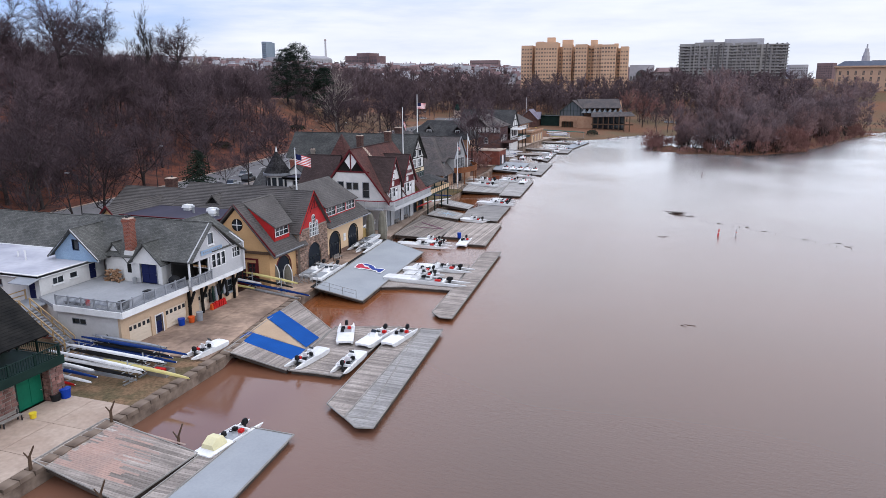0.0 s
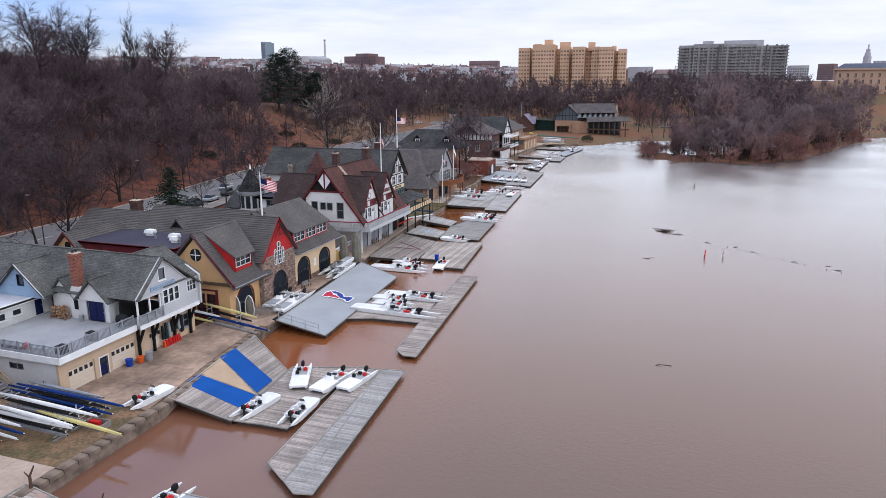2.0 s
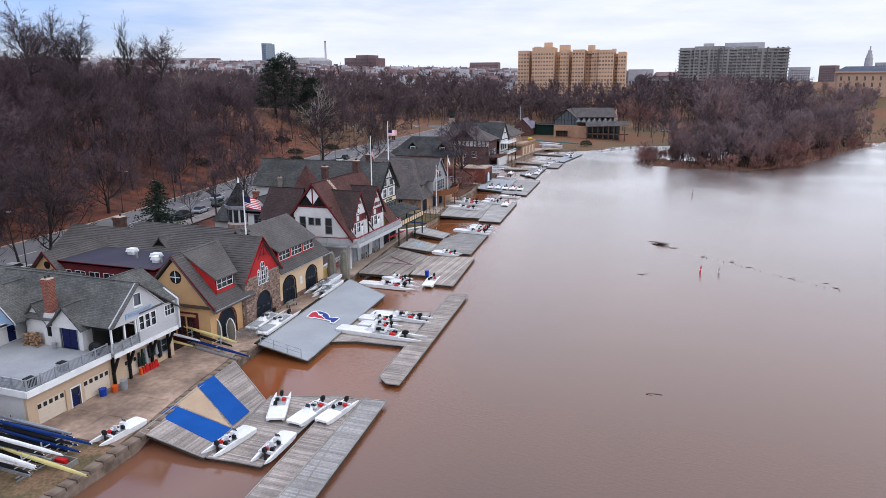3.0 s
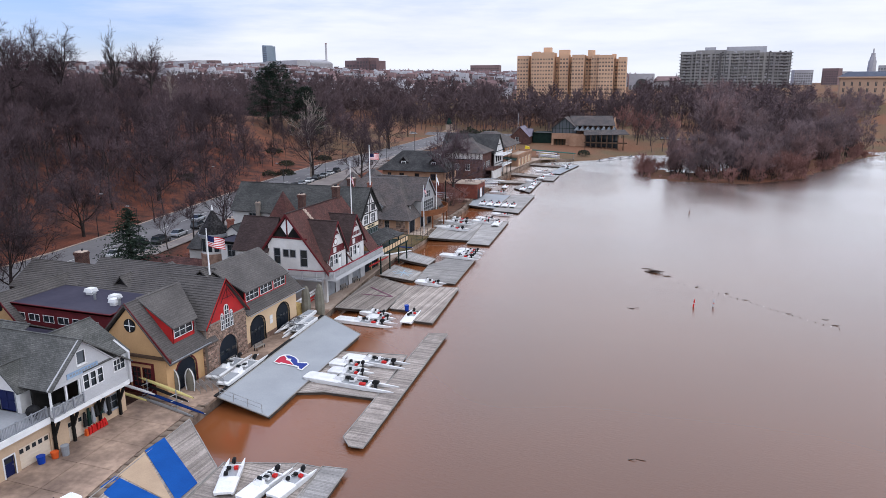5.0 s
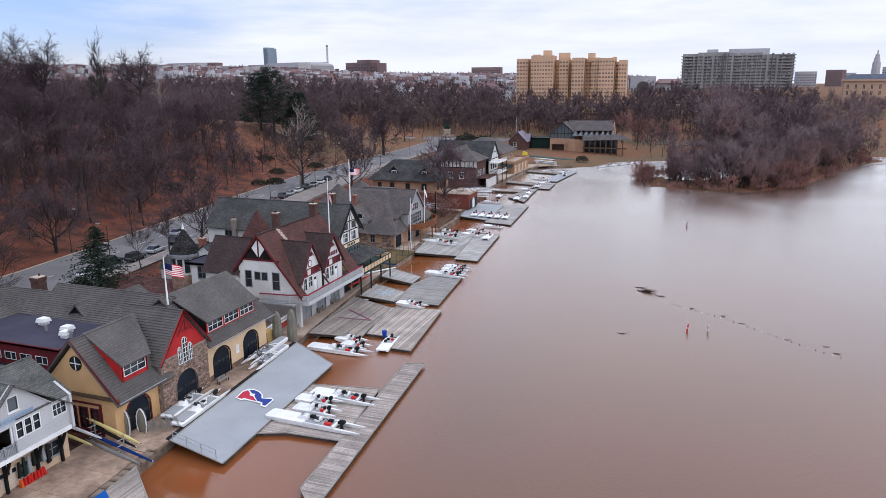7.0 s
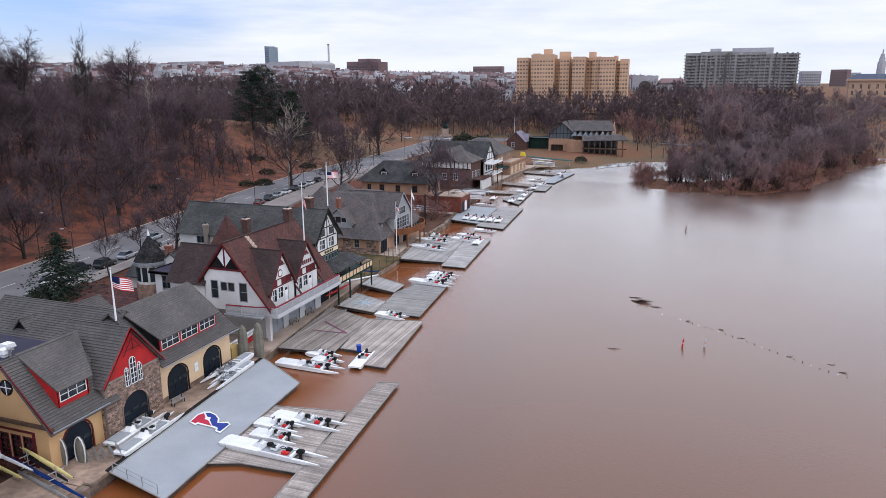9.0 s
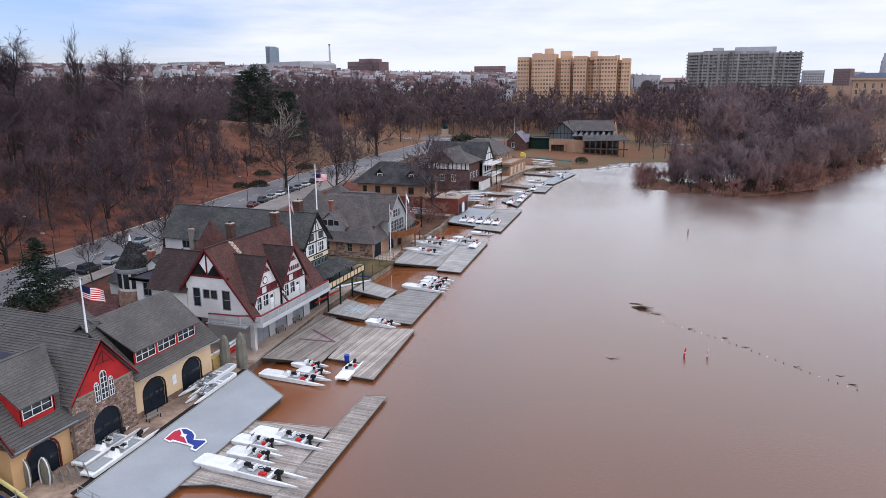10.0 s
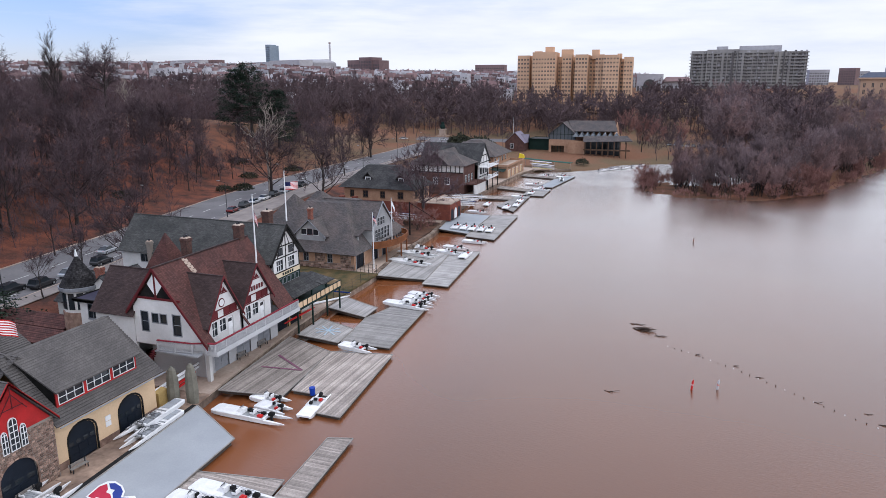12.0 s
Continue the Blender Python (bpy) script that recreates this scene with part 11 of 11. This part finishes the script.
def park(kind, o, y, turn=0):
    x = along(ROAD, y) - o
    dx = along(ROAD, y + 2) - along(ROAD, y)
    m = pose(x, y, 3.97, 0, 0, 90 + math.degrees(math.atan2(-dx, 2)) + turn)
    if kind.name not in cars_used:
        cars_used.add(kind.name)
        kind.matrix_basis = m
    else:
        copy_thing(kind, m)


for k, o, y in ((C_WHITE, 3.2, 101.0), (C_DARK, 1.6, 112.5), (C_DARK, 4.0, 108.5), (C_SILVER, 1.7, 119.0), (C_DARK, 1.6, 127.0), (C_DARK, 1.6, 186.0), (C_SILVER, 1.6, 192.0), (C_WHITE, 1.6, 198.0), (C_DARK, 1.6, 204.5), (C_SILVER, 1.6, 211.0), (C_WHITE, 1.6, 217.0), (C_DARK, 1.6, 224.0), (C_SILVER, 6.0, 134.0), (C_RED, 1.6, 179.0), (C_WHITE, 1.6, 70.0), (C_SILVER, 1.6, 56.0)):
    park(k, o, y)
# the car park near the hall
for k in range(22):
    m = pose(16 + 3.0 * k, 424 + 0.5 * k, height(16 + 3.0 * k, 424 + 0.5 * k) + 0.02, 0, 0, 80)
    copy_thing(random.choice((C_WHITE, C_SILVER, C_DARK, C_WHITE)), m)
for x, y in ((-128, 402), (-106, 408), (-98, 404)):
    copy_thing(random.choice((C_WHITE, C_DARK)), pose(x, y, height(x, y) + 0.05, 0, 0, 10))


# ---- street lamps ----
def street_lamp():
    s = thing("street_lamp", (0, 0, 0), "slim dark street lamp post beside the drive", "street lamp", "street lamps")
    bm = bmesh.new()
    rod(bm, (0, 0, 0), (0, 0, 0.8), 0.14, 0.11, 8)
    rod(bm, (0, 0, 0.8), (0, 0, 8.6), 0.08, 0.055, 8)
    part("post", bm, M_DARKMETAL, s)
    bm = bmesh.new()
    beam(bm, (0, 0, 8.5), (-1.7, 0, 8.9), 0.07, 0.07)
    part("arm", bm, M_DARKMETAL, s)
    bm = bmesh.new()
    box(bm, -2.3, -1.6, -0.14, 0.14, 8.82, 8.98)
    part("lamp_head", bm, M_STEEL, s)
    return s


SL = street_lamp()
for i, y in enumerate((70, 103, 136, 172, 207, 240, 270, 305, 340)):
    m = pose(along(ROAD, y) + 0.6, y, 4.0, 0, 0, 0)
    if i == 0:
        SL.matrix_basis = m
    else:
        copy_thing(SL, m)
for y in (113, 160, 215, 266):
    copy_thing(SL, pose(along(ROAD, y) - ROAD_W - 0.8, y, 4.0, 0, 0, 180))


# ---- benches, bins, posts and other small things ----
def bench(label):
    b = thing("bench", (0, 0, 0), label, "bench", "benches")
    for y in (0.0, 0.16, 0.32):
        bm = bmesh.new()
        box(bm, -0.9, 0.9, y - 0.06, y + 0.06, 0.43, 0.47)
        part("seat_slat", bm, M_BENCH, b)
    for z in (0.6, 0.76):
        bm = bmesh.new()
        box(bm, -0.9, 0.9, 0.4, 0.44, z - 0.06, z + 0.06)
        part("back_slat", bm, M_BENCH, b)
    for x in (-0.75, 0.75):
        bm = bmesh.new()
        box(bm, x - 0.04, x + 0.04, -0.05, 0.02, 0, 0.43)
        box(bm, x - 0.04, x + 0.04, 0.34, 0.42, 0, 0.85)
        part("leg", bm, M_DARKMETAL, b)
    return b


BE = bench("weathered grey slatted wooden bench on the apron")
BE.matrix_basis = pose(-20.2, 76.0, 1.22, 0, 0, 84)
for x, y, a in ((-20.6, 71.0, 90), (-20.5, 23.7, 90), (-22.2, 103.6, 84), (-22.3, 108.2, 84)):
    copy_thing(BE, pose(x, y, 1.21, 0, 0, a))


def tub(name, x, y, z, r, h, material, label, category):
    t = thing(name, (x, y, z), label, category)
    bm = bmesh.new()
    rod(bm, (x, y, z), (x, y, z + h), r * 0.85, r, 14)
    part("body", bm, material, t)
    bm = bmesh.new()
    rod(bm, (x, y, z + h - 0.04), (x, y, z + h + 0.02), r * 1.06, r * 1.06, 14)
    part("rim", bm, material, t)


tub("plastic_bin", -20.6, 28.6, 1.12, 0.42, 0.85, M_BLUE, "round blue plastic bin beside a stone pier", "bin")
tub("bucket", -20.0, 25.0, 1.21, 0.26, 0.4, M_YELLOW, "yellow plastic bucket on the concrete apron", "bucket")
tub("plastic_bin", -23.2, 45.9, 1.23, 0.36, 0.7, M_BLUE, "blue plastic tub beside a garage door", "bin")
tub("plastic_bin", -22.8, 47.0, 1.23, 0.34, 0.6, M_ORANGE, "orange plastic tub beside a garage door", "bin")
tub("plastic_bin", -22.3, 47.7, 1.23, 0.36, 0.95, M_TRIMGREY, "grey plastic dustbin beside a garage door", "bin")
tub("plastic_bin", -9.2, 98.6, 0.43, 0.35, 0.9, M_BLUE, "blue plastic barrel on a timber dock", "barrel")
tub("steel_keg", -33.5, 47.9, 5.03, 0.25, 0.6, M_STEEL, "steel keg on the roof deck", "keg")
tub("steel_keg", -29.4, 46.6, 5.03, 0.25, 0.6, M_STEEL, "steel keg on the roof deck", "keg")
tub("tyre_stack", -20.9, 27.9, 1.21, 0.4, 0.5, M_RUBBER, "old black tyre leaning at a stone pier", "tyre")


def firewood():
    s = thing("firewood_stack", (-32.3, 46.9, 5.03), "loose heap of split firewood against a white wall", "firewood")
    rng = random.Random(8)
    for k in range(90):
        g = rng.random() ** 1.5
        x, y, z = -32.4 + rng.uniform(-1.1, 1.1) * (1 - 0.55 * g), 46.8 + rng.uniform(-0.45, 0.35), 5.1 + 1.15 * g
        a, t, ln, r = rng.uniform(0, math.pi), rng.uniform(-0.5, 0.5), rng.uniform(0.18, 0.26), rng.uniform(0.07, 0.13)
        d = Vector((math.cos(a) * math.cos(t), math.sin(a) * math.cos(t), math.sin(t))) * ln
        bm = bmesh.new()
        rod(bm, Vector((x, y, z)) - d, Vector((x, y, z)) + d, r, r * 0.9, 3 + k % 2)
        part("log", bm, M_FIREWOOD, s)


firewood()
b = thing("barbecue_grill", (-24.2, 46.6, 5.03), "black round barbecue smoker on the deck", "barbecue")
bm = bmesh.new()
loft(bm, [[(-24.2 + (0.6 * math.cos(a) + 0.01) * math.cos(b), 46.6 + (0.6 * math.cos(a) + 0.01) * math.sin(b), 5.82 + 0.55 * math.sin(a)) for b in np.linspace(0, 2 * math.pi, 13)[:-1]] for a in np.linspace(-math.pi / 2, math.pi / 2, 9)])
part("kettle", bm, M_RUBBER, b)
for a in (0, 2.1, 4.2):
    bm = bmesh.new()
    rod(bm, (-24.2 + 0.4 * math.cos(a), 46.6 + 0.4 * math.sin(a), 5.03), (-24.2 + 0.2 * math.cos(a), 46.6 + 0.2 * math.sin(a), 5.4), 0.04)
    part("leg", bm, M_DARKMETAL, b)
# life-vests and coiled gear under the overhang
random.seed(17)
gr = thing("gear_rack", (-23.2, 53.0, 1.22), "rack of hanging oars with red buoys below", "rack")
for k in range(8):
    bm = bmesh.new()
    lean = random.uniform(-0.12, 0.12)
    hexa(bm, [(-23.5, 51.0 + 0.34 * k, 1.24), (-23.15, 51.0 + 0.34 * k, 1.24), (-23.15, 51.26 + 0.34 * k, 1.24), (-23.5, 51.26 + 0.34 * k, 1.24)], [(-23.45, 51.03 + 0.34 * k + lean, 1.9 + lean), (-23.2, 51.03 + 0.34 * k + lean, 1.86), (-23.2, 51.22 + 0.34 * k + lean, 1.9), (-23.45, 51.22 + 0.34 * k + lean, 1.95 - lean)])
    part("red_buoy", bm, M_REDPLASTIC if k else M_ORANGE, gr)
for k in range(7):
    bm = bmesh.new()
    top, low = 3.7 + random.uniform(-0.15, 0.15), 2.1 + random.uniform(-0.3, 0.4)
    hexa(bm, [(-23.62, 51.1 + 0.5 * k, low), (-23.4, 51.15 + 0.5 * k, low), (-23.4, 51.5 + 0.5 * k, low + 0.1), (-23.62, 51.55 + 0.5 * k, low + 0.1)], [(-23.6, 51.2 + 0.5 * k, top), (-23.5, 51.2 + 0.5 * k, top), (-23.5, 51.42 + 0.5 * k, top), (-23.6, 51.42 + 0.5 * k, top)])
    part("hanging_vest", bm, (M_RUBBER, M_DKGREEN, M_TRIMGREY)[k % 3], gr)


def wood_post(x, y, z, h=1.9):
    p = thing("mooring_post", (x, y, z), "gnarled forked wooden mooring post", "post", "mooring posts")
    bm = bmesh.new()
    rod(bm, (x, y, z), (x + 0.05, y, z + h * 0.6), 0.13, 0.1, 7)
    rod(bm, (x + 0.05, y, z + h * 0.58), (x + 0.4, y + 0.15, z + h), 0.08, 0.05, 6)
    rod(bm, (x + 0.05, y, z + h * 0.5), (x - 0.3, y - 0.1, z + h * 0.75), 0.07, 0.04, 6)
    part("trunk", bm, M_TIMBER, p)


wood_post(-13.9, 26.4, 1.0)
wood_post(-7.9, 26.4, -0.4, 2.4)
wood_post(-13.9, 19.4, 1.0)
wood_post(-7.6, 18.8, -0.4, 2.4)
bx = thing("wooden_crate", (-16.6, 35.0, 1.12), "low weathered wooden crate holding red gear", "crate")
bm = bmesh.new()
for a in ((-17.6, -17.5, 34.4, 35.6), (-15.7, -15.6, 34.4, 35.6), (-17.5, -15.7, 34.4, 34.5), (-17.5, -15.7, 35.5, 35.6)):
    box(bm, *a, 1.12, 1.6)
part("planks", bm, M_BENCH, bx)
bm = bmesh.new()
box(bm, -17.2, -16.2, 34.8, 35.2, 1.3, 1.66)
part("red_gear", bm, M_REDPLASTIC, bx)


def upright_boat(x, y, material, h, label):
    """A covered shell standing on its end."""
    t = thing("covered_boat", (x, y, 1.21), label, "boat", "covered boats")
    bm = bmesh.new()
    lp = []
    for f, w, d in ((0, 0.75, 0.5), (0.3, 0.8, 0.55), (0.7, 0.7, 0.5), (0.92, 0.45, 0.35), (1.0, 0.15, 0.12)):
        lp.append([(x + w * math.cos(a), y + d * math.sin(a), 1.21 + h * f) for a in np.linspace(0, 2 * math.pi, 9)[:-1]])
    loft(bm, lp)
    part("cover", bm, material, t)


upright_boat(-21.6, 90.0, M_TARP, 4.4, "upended dinghy under an olive cover")
upright_boat(-19.9, 91.0, M_TARP, 4.6, "upended dinghy under a dark olive cover")
for x, y, hh in ((-21.9, 62.0, 2.7), (-20.6, 62.9, 2.6)):
    t = thing("upended_dinghy", (x, y, 1.21), "dark dinghy with a white rim stood on its end", "boat", "upended dinghies")
    lp, rim = [], []
    for f, w in ((0, 0.5), (0.3, 0.62), (0.65, 0.58), (0.88, 0.36), (1.0, 0.06)):
        lp.append([(x + w * math.cos(a), y + 0.42 * w * math.sin(a) + 0.12, 1.21 + hh * f) for a in np.linspace(0, 2 * math.pi, 11)[:-1]])
        rim.append((w, 1.21 + hh * f))
    bm = bmesh.new()
    loft(bm, lp)
    part("hull", bm, M_TARP, t)
    for sgn in (-1, 1):
        bm = bmesh.new()
        for (w0, z0), (w1, z1) in zip(rim[:-1], rim[1:]):
            rod(bm, (x + sgn * w0, y - 0.02, z0), (x + sgn * w1, y - 0.02, z1), 0.06, 0.06, 5)
        part("rim", bm, M_TRIMWHITE, t)
for k in range(5):
    x, y = -19.9 + 0.42 * k, 63.1 + 0.5 * k
    t = thing("steel_barrier", (x, y, 1.21), "galvanised steel crowd barrier stacked on the apron", "barrier", "steel barriers")
    d = Vector((0.83, -0.5, 0)) * 1.0
    for z in (1.45, 2.25):
        bm = bmesh.new()
        rod(bm, (x - d.x, y - d.y, z), (x + d.x, y + d.y, z), 0.03, 0.03, 5)
        part("rail", bm, M_STEEL, t)
    for i in range(9):
        f = -1 + i / 4
        bm = bmesh.new()
        rod(bm, (x + f * d.x, y + f * d.y, 1.21 if i in (0, 8) else 1.45), (x + f * d.x, y + f * d.y, 2.25), 0.022, 0.022, 4)
        part("upright", bm, M_STEEL, t)
tb = thing("covered_crate", (-22.9, 89.2, 1.21), "ochre tarpaulin-covered crate beside the club wall", "crate")
bm = bmesh.new()
hexa(bm, [(-23.5, 88.4, 1.21), (-22.2, 88.4, 1.21), (-22.2, 90.0, 1.21), (-23.5, 90.0, 1.21)], [(-23.4, 88.5, 3.0), (-22.3, 88.5, 2.9), (-22.3, 89.9, 3.0), (-23.4, 89.9, 3.1)])
part("tarpaulin", bm, M_TANTARP, tb)
for k in range(4):
    lay(S_RED if k < 2 else S_WHITE, -23.5, 92.2 + 0.25 * k, 1.5 + 0.45 * k, 95)


# dark mast with a boom and hoist rope
t = thing("mast_crane", (-31.0, 180.0, 1.2), "dark timber mast crane with a slanting boom", "crane")
bm = bmesh.new()
rod(bm, (-31.0, 180.0, 1.1), (-31.0, 180.0, 9.0), 0.2, 0.14, 8)
m = part("mast", bm, M_BLACK, t)
bm = bmesh.new()
rod(bm, (-31.0, 180.0, 8.8), (-26.2, 184.0, 4.6), 0.09, 0.07, 6)
part("boom", bm, M_BLACK, m)
bm = bmesh.new()
rod(bm, (-26.2, 184.0, 4.6), (-26.2, 184.0, 2.6), 0.03, 0.03, 4)
part("hoist_rope", bm, M_BLACK, m)
# fence round the small lawn
f = thing("fence", (0, 0, 0), "thin dark wire fence round a small lawn", "fence")
ORIGIN[f.name] = Vector()
for p, q in (((-23.4, 129.6), (-23.6, 146.4)), ((-23.6, 146.4), (-28.0, 146.7))):
    n = 5
    for k in range(n + 1):
        x, y = p[0] + (q[0] - p[0]) * k / n, p[1] + (q[1] - p[1]) * k / n
        bm = bmesh.new()
        rod(bm, (x, y, 1.2), (x, y, 3.0), 0.04)
        part("post", bm, M_DARKMETAL, f)
    for z in (1.7, 2.3, 2.9):
        bm = bmesh.new()
        rod(bm, (*p, z), (*q, z), 0.018, sides=4)
        part("wire", bm, M_DARKMETAL, f)
lay(S_BLUE, -27.5, 131.0, 2.0, 4)
lay(S_RED, -22.6, 118.0, 2.3, 88)
lay(S_WHITE, -24.6, 127.0, 1.3, 60)

# rails on the grey ramp
rr = thing("ramp_rail", (-13, 62.4, 0.9), "thin grey tube handrail on a ramp", "handrail")
for z in (0.5, 0.95):
    bm = bmesh.new()
    rod(bm, (-16.4, 62.5, 1.3 + z), (-10.6, 61.7, 0.68 + z), 0.03)
    part("rail", bm, M_STEEL, rr)
for k in range(4):
    x = -16.4 + 5.8 * k / 3
    bm = bmesh.new()
    rod(bm, (x, 62.5 - 0.8 * k / 3, 1.28 - 0.62 * k / 3), (x, 62.5 - 0.8 * k / 3, 2.25 - 0.62 * k / 3), 0.035)
    part("post", bm, M_STEEL, rr)


# ---- on the water ----
def buoy(x, y, material, label, h=1.25):
    b = thing("channel_buoy", (x, y, 0), label, "buoy", "buoys")
    bm = bmesh.new()
    rod(bm, (x, y, -0.3), (x + 0.12, y, h * 0.75), 0.13, 0.12, 12)
    rod(bm, (x + 0.12, y, h * 0.75), (x + 0.16, y, h), 0.12, 0.05, 12)
    part("float", bm, material, b)
    bm = bmesh.new()
    rod(bm, (x + 0.08, y, h * 0.45), (x + 0.1, y, h * 0.54), 0.135, 0.135, 12)
    part("band", bm, M_WHITEPOLE if material is M_REDPLASTIC else M_ORANGE, b)


buoy(32.3, 116.0, M_REDPLASTIC, "red can buoy on the muddy river")
buoy(35.2, 117.0, M_GREYWALL, "greyish white can buoy on the muddy river")
buoy(31.3, 198.5, M_TIMBER, "small dark buoy far out on the river", 1.2)


def drift(x, y, n, r, seed, label):
    rng = random.Random(seed)
    d = thing("driftwood", (x, y, 0), label, "driftwood", "floating debris")
    for _ in range(n):
        a, ln = rng.uniform(-0.5, 0.5), rng.uniform(0.4, 1.0) * r
        px, py = x + rng.uniform(-r, r) * 0.7, y + rng.uniform(-r, r) * 0.35
        bm = bmesh.new()
        rod(bm, (px - ln * math.cos(a), py - ln * math.sin(a), 0.0), (px + ln * math.cos(a), py + ln * math.sin(a), rng.uniform(0.02, 0.25) * (2.4 if n > 9 else 1)), 0.05, 0.02, 5)
        part("branch", bm, M_DRIFT, d)


for k, (x, y, n, r) in enumerate(((25.5, 135.0, 34, 1.3), (24.2, 137.4, 4, 1.0), (27.8, 133.4, 4, 0.9), (27.2, 66.0, 2, 0.8), (50.8, 115.6, 2, 0.45), (51.6, 113.2, 3, 0.7), (23.4, 112.0, 2, 0.9), (37.4, 125.2, 2, 0.45), (40.2, 122.2, 2, 0.45), (46.0, 117.0, 2, 0.45), (33.0, 127.6, 2, 0.45))):
    drift(x, y, n, r, 60 + k, "dark wet branches drifting on the river")
bl = thing("float_line", (40, 121, 0), "line of small pale floats across the river", "float line")
for k in range(26):
    t = k / 25
    x, y = 29.0 + 23.0 * t, 129.6 - 17.0 * t + 0.8 * math.sin(5 * t)
    bm = bmesh.new()
    rod(bm, (x, y, -0.05), (x, y, 0.07 + 0.04 * (k % 3)), 0.07, 0.04, 6)
    part("float", bm, M_WHITEPOLE if k % 3 == 0 else M_DRIFT, bl)


# ---- monument on the far lawn ----
MX, MY = -117.0, 437.0
mo = thing("monument", (MX, MY, height(MX, MY)), "dark bronze monument on a pale plinth", "monument")
zb = height(MX, MY) - 0.2
bm = bmesh.new()
for r, a, b in ((3.4, 0, 0.5), (2.8, 0.5, 1.0), (1.7, 1.0, 4.2), (2.0, 4.2, 4.6)):
    box(bm, MX - r, MX + r, MY - r, MY + r, zb + a, zb + b)
part("plinth", bm, M_CONCRETE2, mo)
bm = bmesh.new()
loft(bm, [[(MX + (w + z * 0.06) * math.cos(t), MY + w * 0.7 * math.sin(t), zb + z) for t in np.linspace(0, 2 * math.pi, 9)[:-1]] for z, w in ((4.6, 1.0), (5.6, 1.5), (6.8, 1.1), (7.4, 0.6), (8.2, 0.55), (8.8, 0.15))])
part("bronze_figure", bm, M_DKGREEN, mo)

# yellow kiosk sign beside the far drive, and a small sign on the pole
kk = thing("yellow_sign", (-61.5, 213.0, 4.0), "yellow sign panel beside the drive", "sign")
bm = bmesh.new()
box(bm, -62.2, -60.6, 213.0, 213.15, 4.6, 7.2)
part("panel", bm, M_YELLOW, kk)
for x in (-62.0, -60.8):
    bm = bmesh.new()
    rod(bm, (x, 213.08, 2.4), (x, 213.08, 4.6), 0.05)
    part("post", bm, M_STEEL, kk)
yk = thing("yellow_tent", (-46.5, 352.0, 1.6), "small yellow plastic-covered stack near the hall", "tent")
bm = bmesh.new()
hexa(bm, [(-47.6, 350, 1.5), (-45, 350, 1.5), (-45, 352, 1.5), (-47.6, 352, 1.5)], [(-47.3, 350.3, 3.6), (-45.4, 350.3, 3.2), (-45.4, 351.7, 3.2), (-47.3, 351.7, 3.6)])
part("cover", bm, M_YELLOW, yk)


# ---- loose things along the roof deck's rail ----
def deck_box(x, y, sx, sy, h, material, lid_m, label, name="storage_box", turn=0):
    t = thing(name, (x, y, 5.03), label, "storage box")
    bm = bmesh.new()
    hexa(bm, [(x - sx, y - sy, 5.03), (x + sx, y - sy, 5.03), (x + sx, y + sy, 5.03), (x - sx, y + sy, 5.03)],
         [(x - sx * 1.06, y - sy * 1.06, 5.03 + h), (x + sx * 1.06, y - sy * 1.06, 5.03 + h), (x + sx * 1.06, y + sy * 1.06, 5.03 + h), (x - sx * 1.06, y + sy * 1.06, 5.03 + h)])
    part("body", bm, material, t)
    bm = bmesh.new()
    hexa(bm, [(x - sx * 1.12, y - sy * 1.12, 5.032 + h), (x + sx * 1.12, y - sy * 1.12, 5.032 + h), (x + sx * 1.12, y + sy * 1.12, 5.032 + h), (x - sx * 1.12, y + sy * 1.12, 5.032 + h)],
         [(x - sx, y - sy, 5.1 + h), (x + sx, y - sy, 5.1 + h), (x + sx, y + sy, 5.1 + h), (x - sx, y + sy, 5.1 + h)])
    part("lid", bm, lid_m, t)


deck_box(-24.2, 42.7, 0.35, 0.35, 0.75, M_STEEL, M_RUBBER, "grey metal bin beside the deck's rail")
deck_box(-24.1, 39.2, 0.35, 0.4, 0.7, M_RUBBER, M_RUBBER, "dark plastic storage box at the deck's corner")
deck_box(-26.4, 38.9, 1.0, 0.35, 0.35, M_WHITEHULL, M_STEEL, "low pale plastic chest along the deck's rail")
deck_box(-29.6, 39.0, 1.1, 0.4, 0.32, M_RUBBER, M_STEEL, "low dark chest along the deck's rail")
tub("plastic_bin", -28.1, 38.9, 5.03, 0.22, 0.6, M_REDPLASTIC, "small red plastic drum on the roof deck", "drum")


# added dark strip, standing for the shaded gap between quay and launching ramp
fl = thing("rubber_flap", (-18.0, 76.0, 1.2), "added dark strip for the shaded gap at the head of a launching ramp", "flap")
bm = bmesh.new()
slab(bm, [(-17.2, 62.4, 1.33), (-16.62, 62.35, 1.34), (-18.78, 90.3, 1.36), (-19.4, 90.3, 1.35)], 0.14)
part("flap", bm, M_RUBBER, fl)
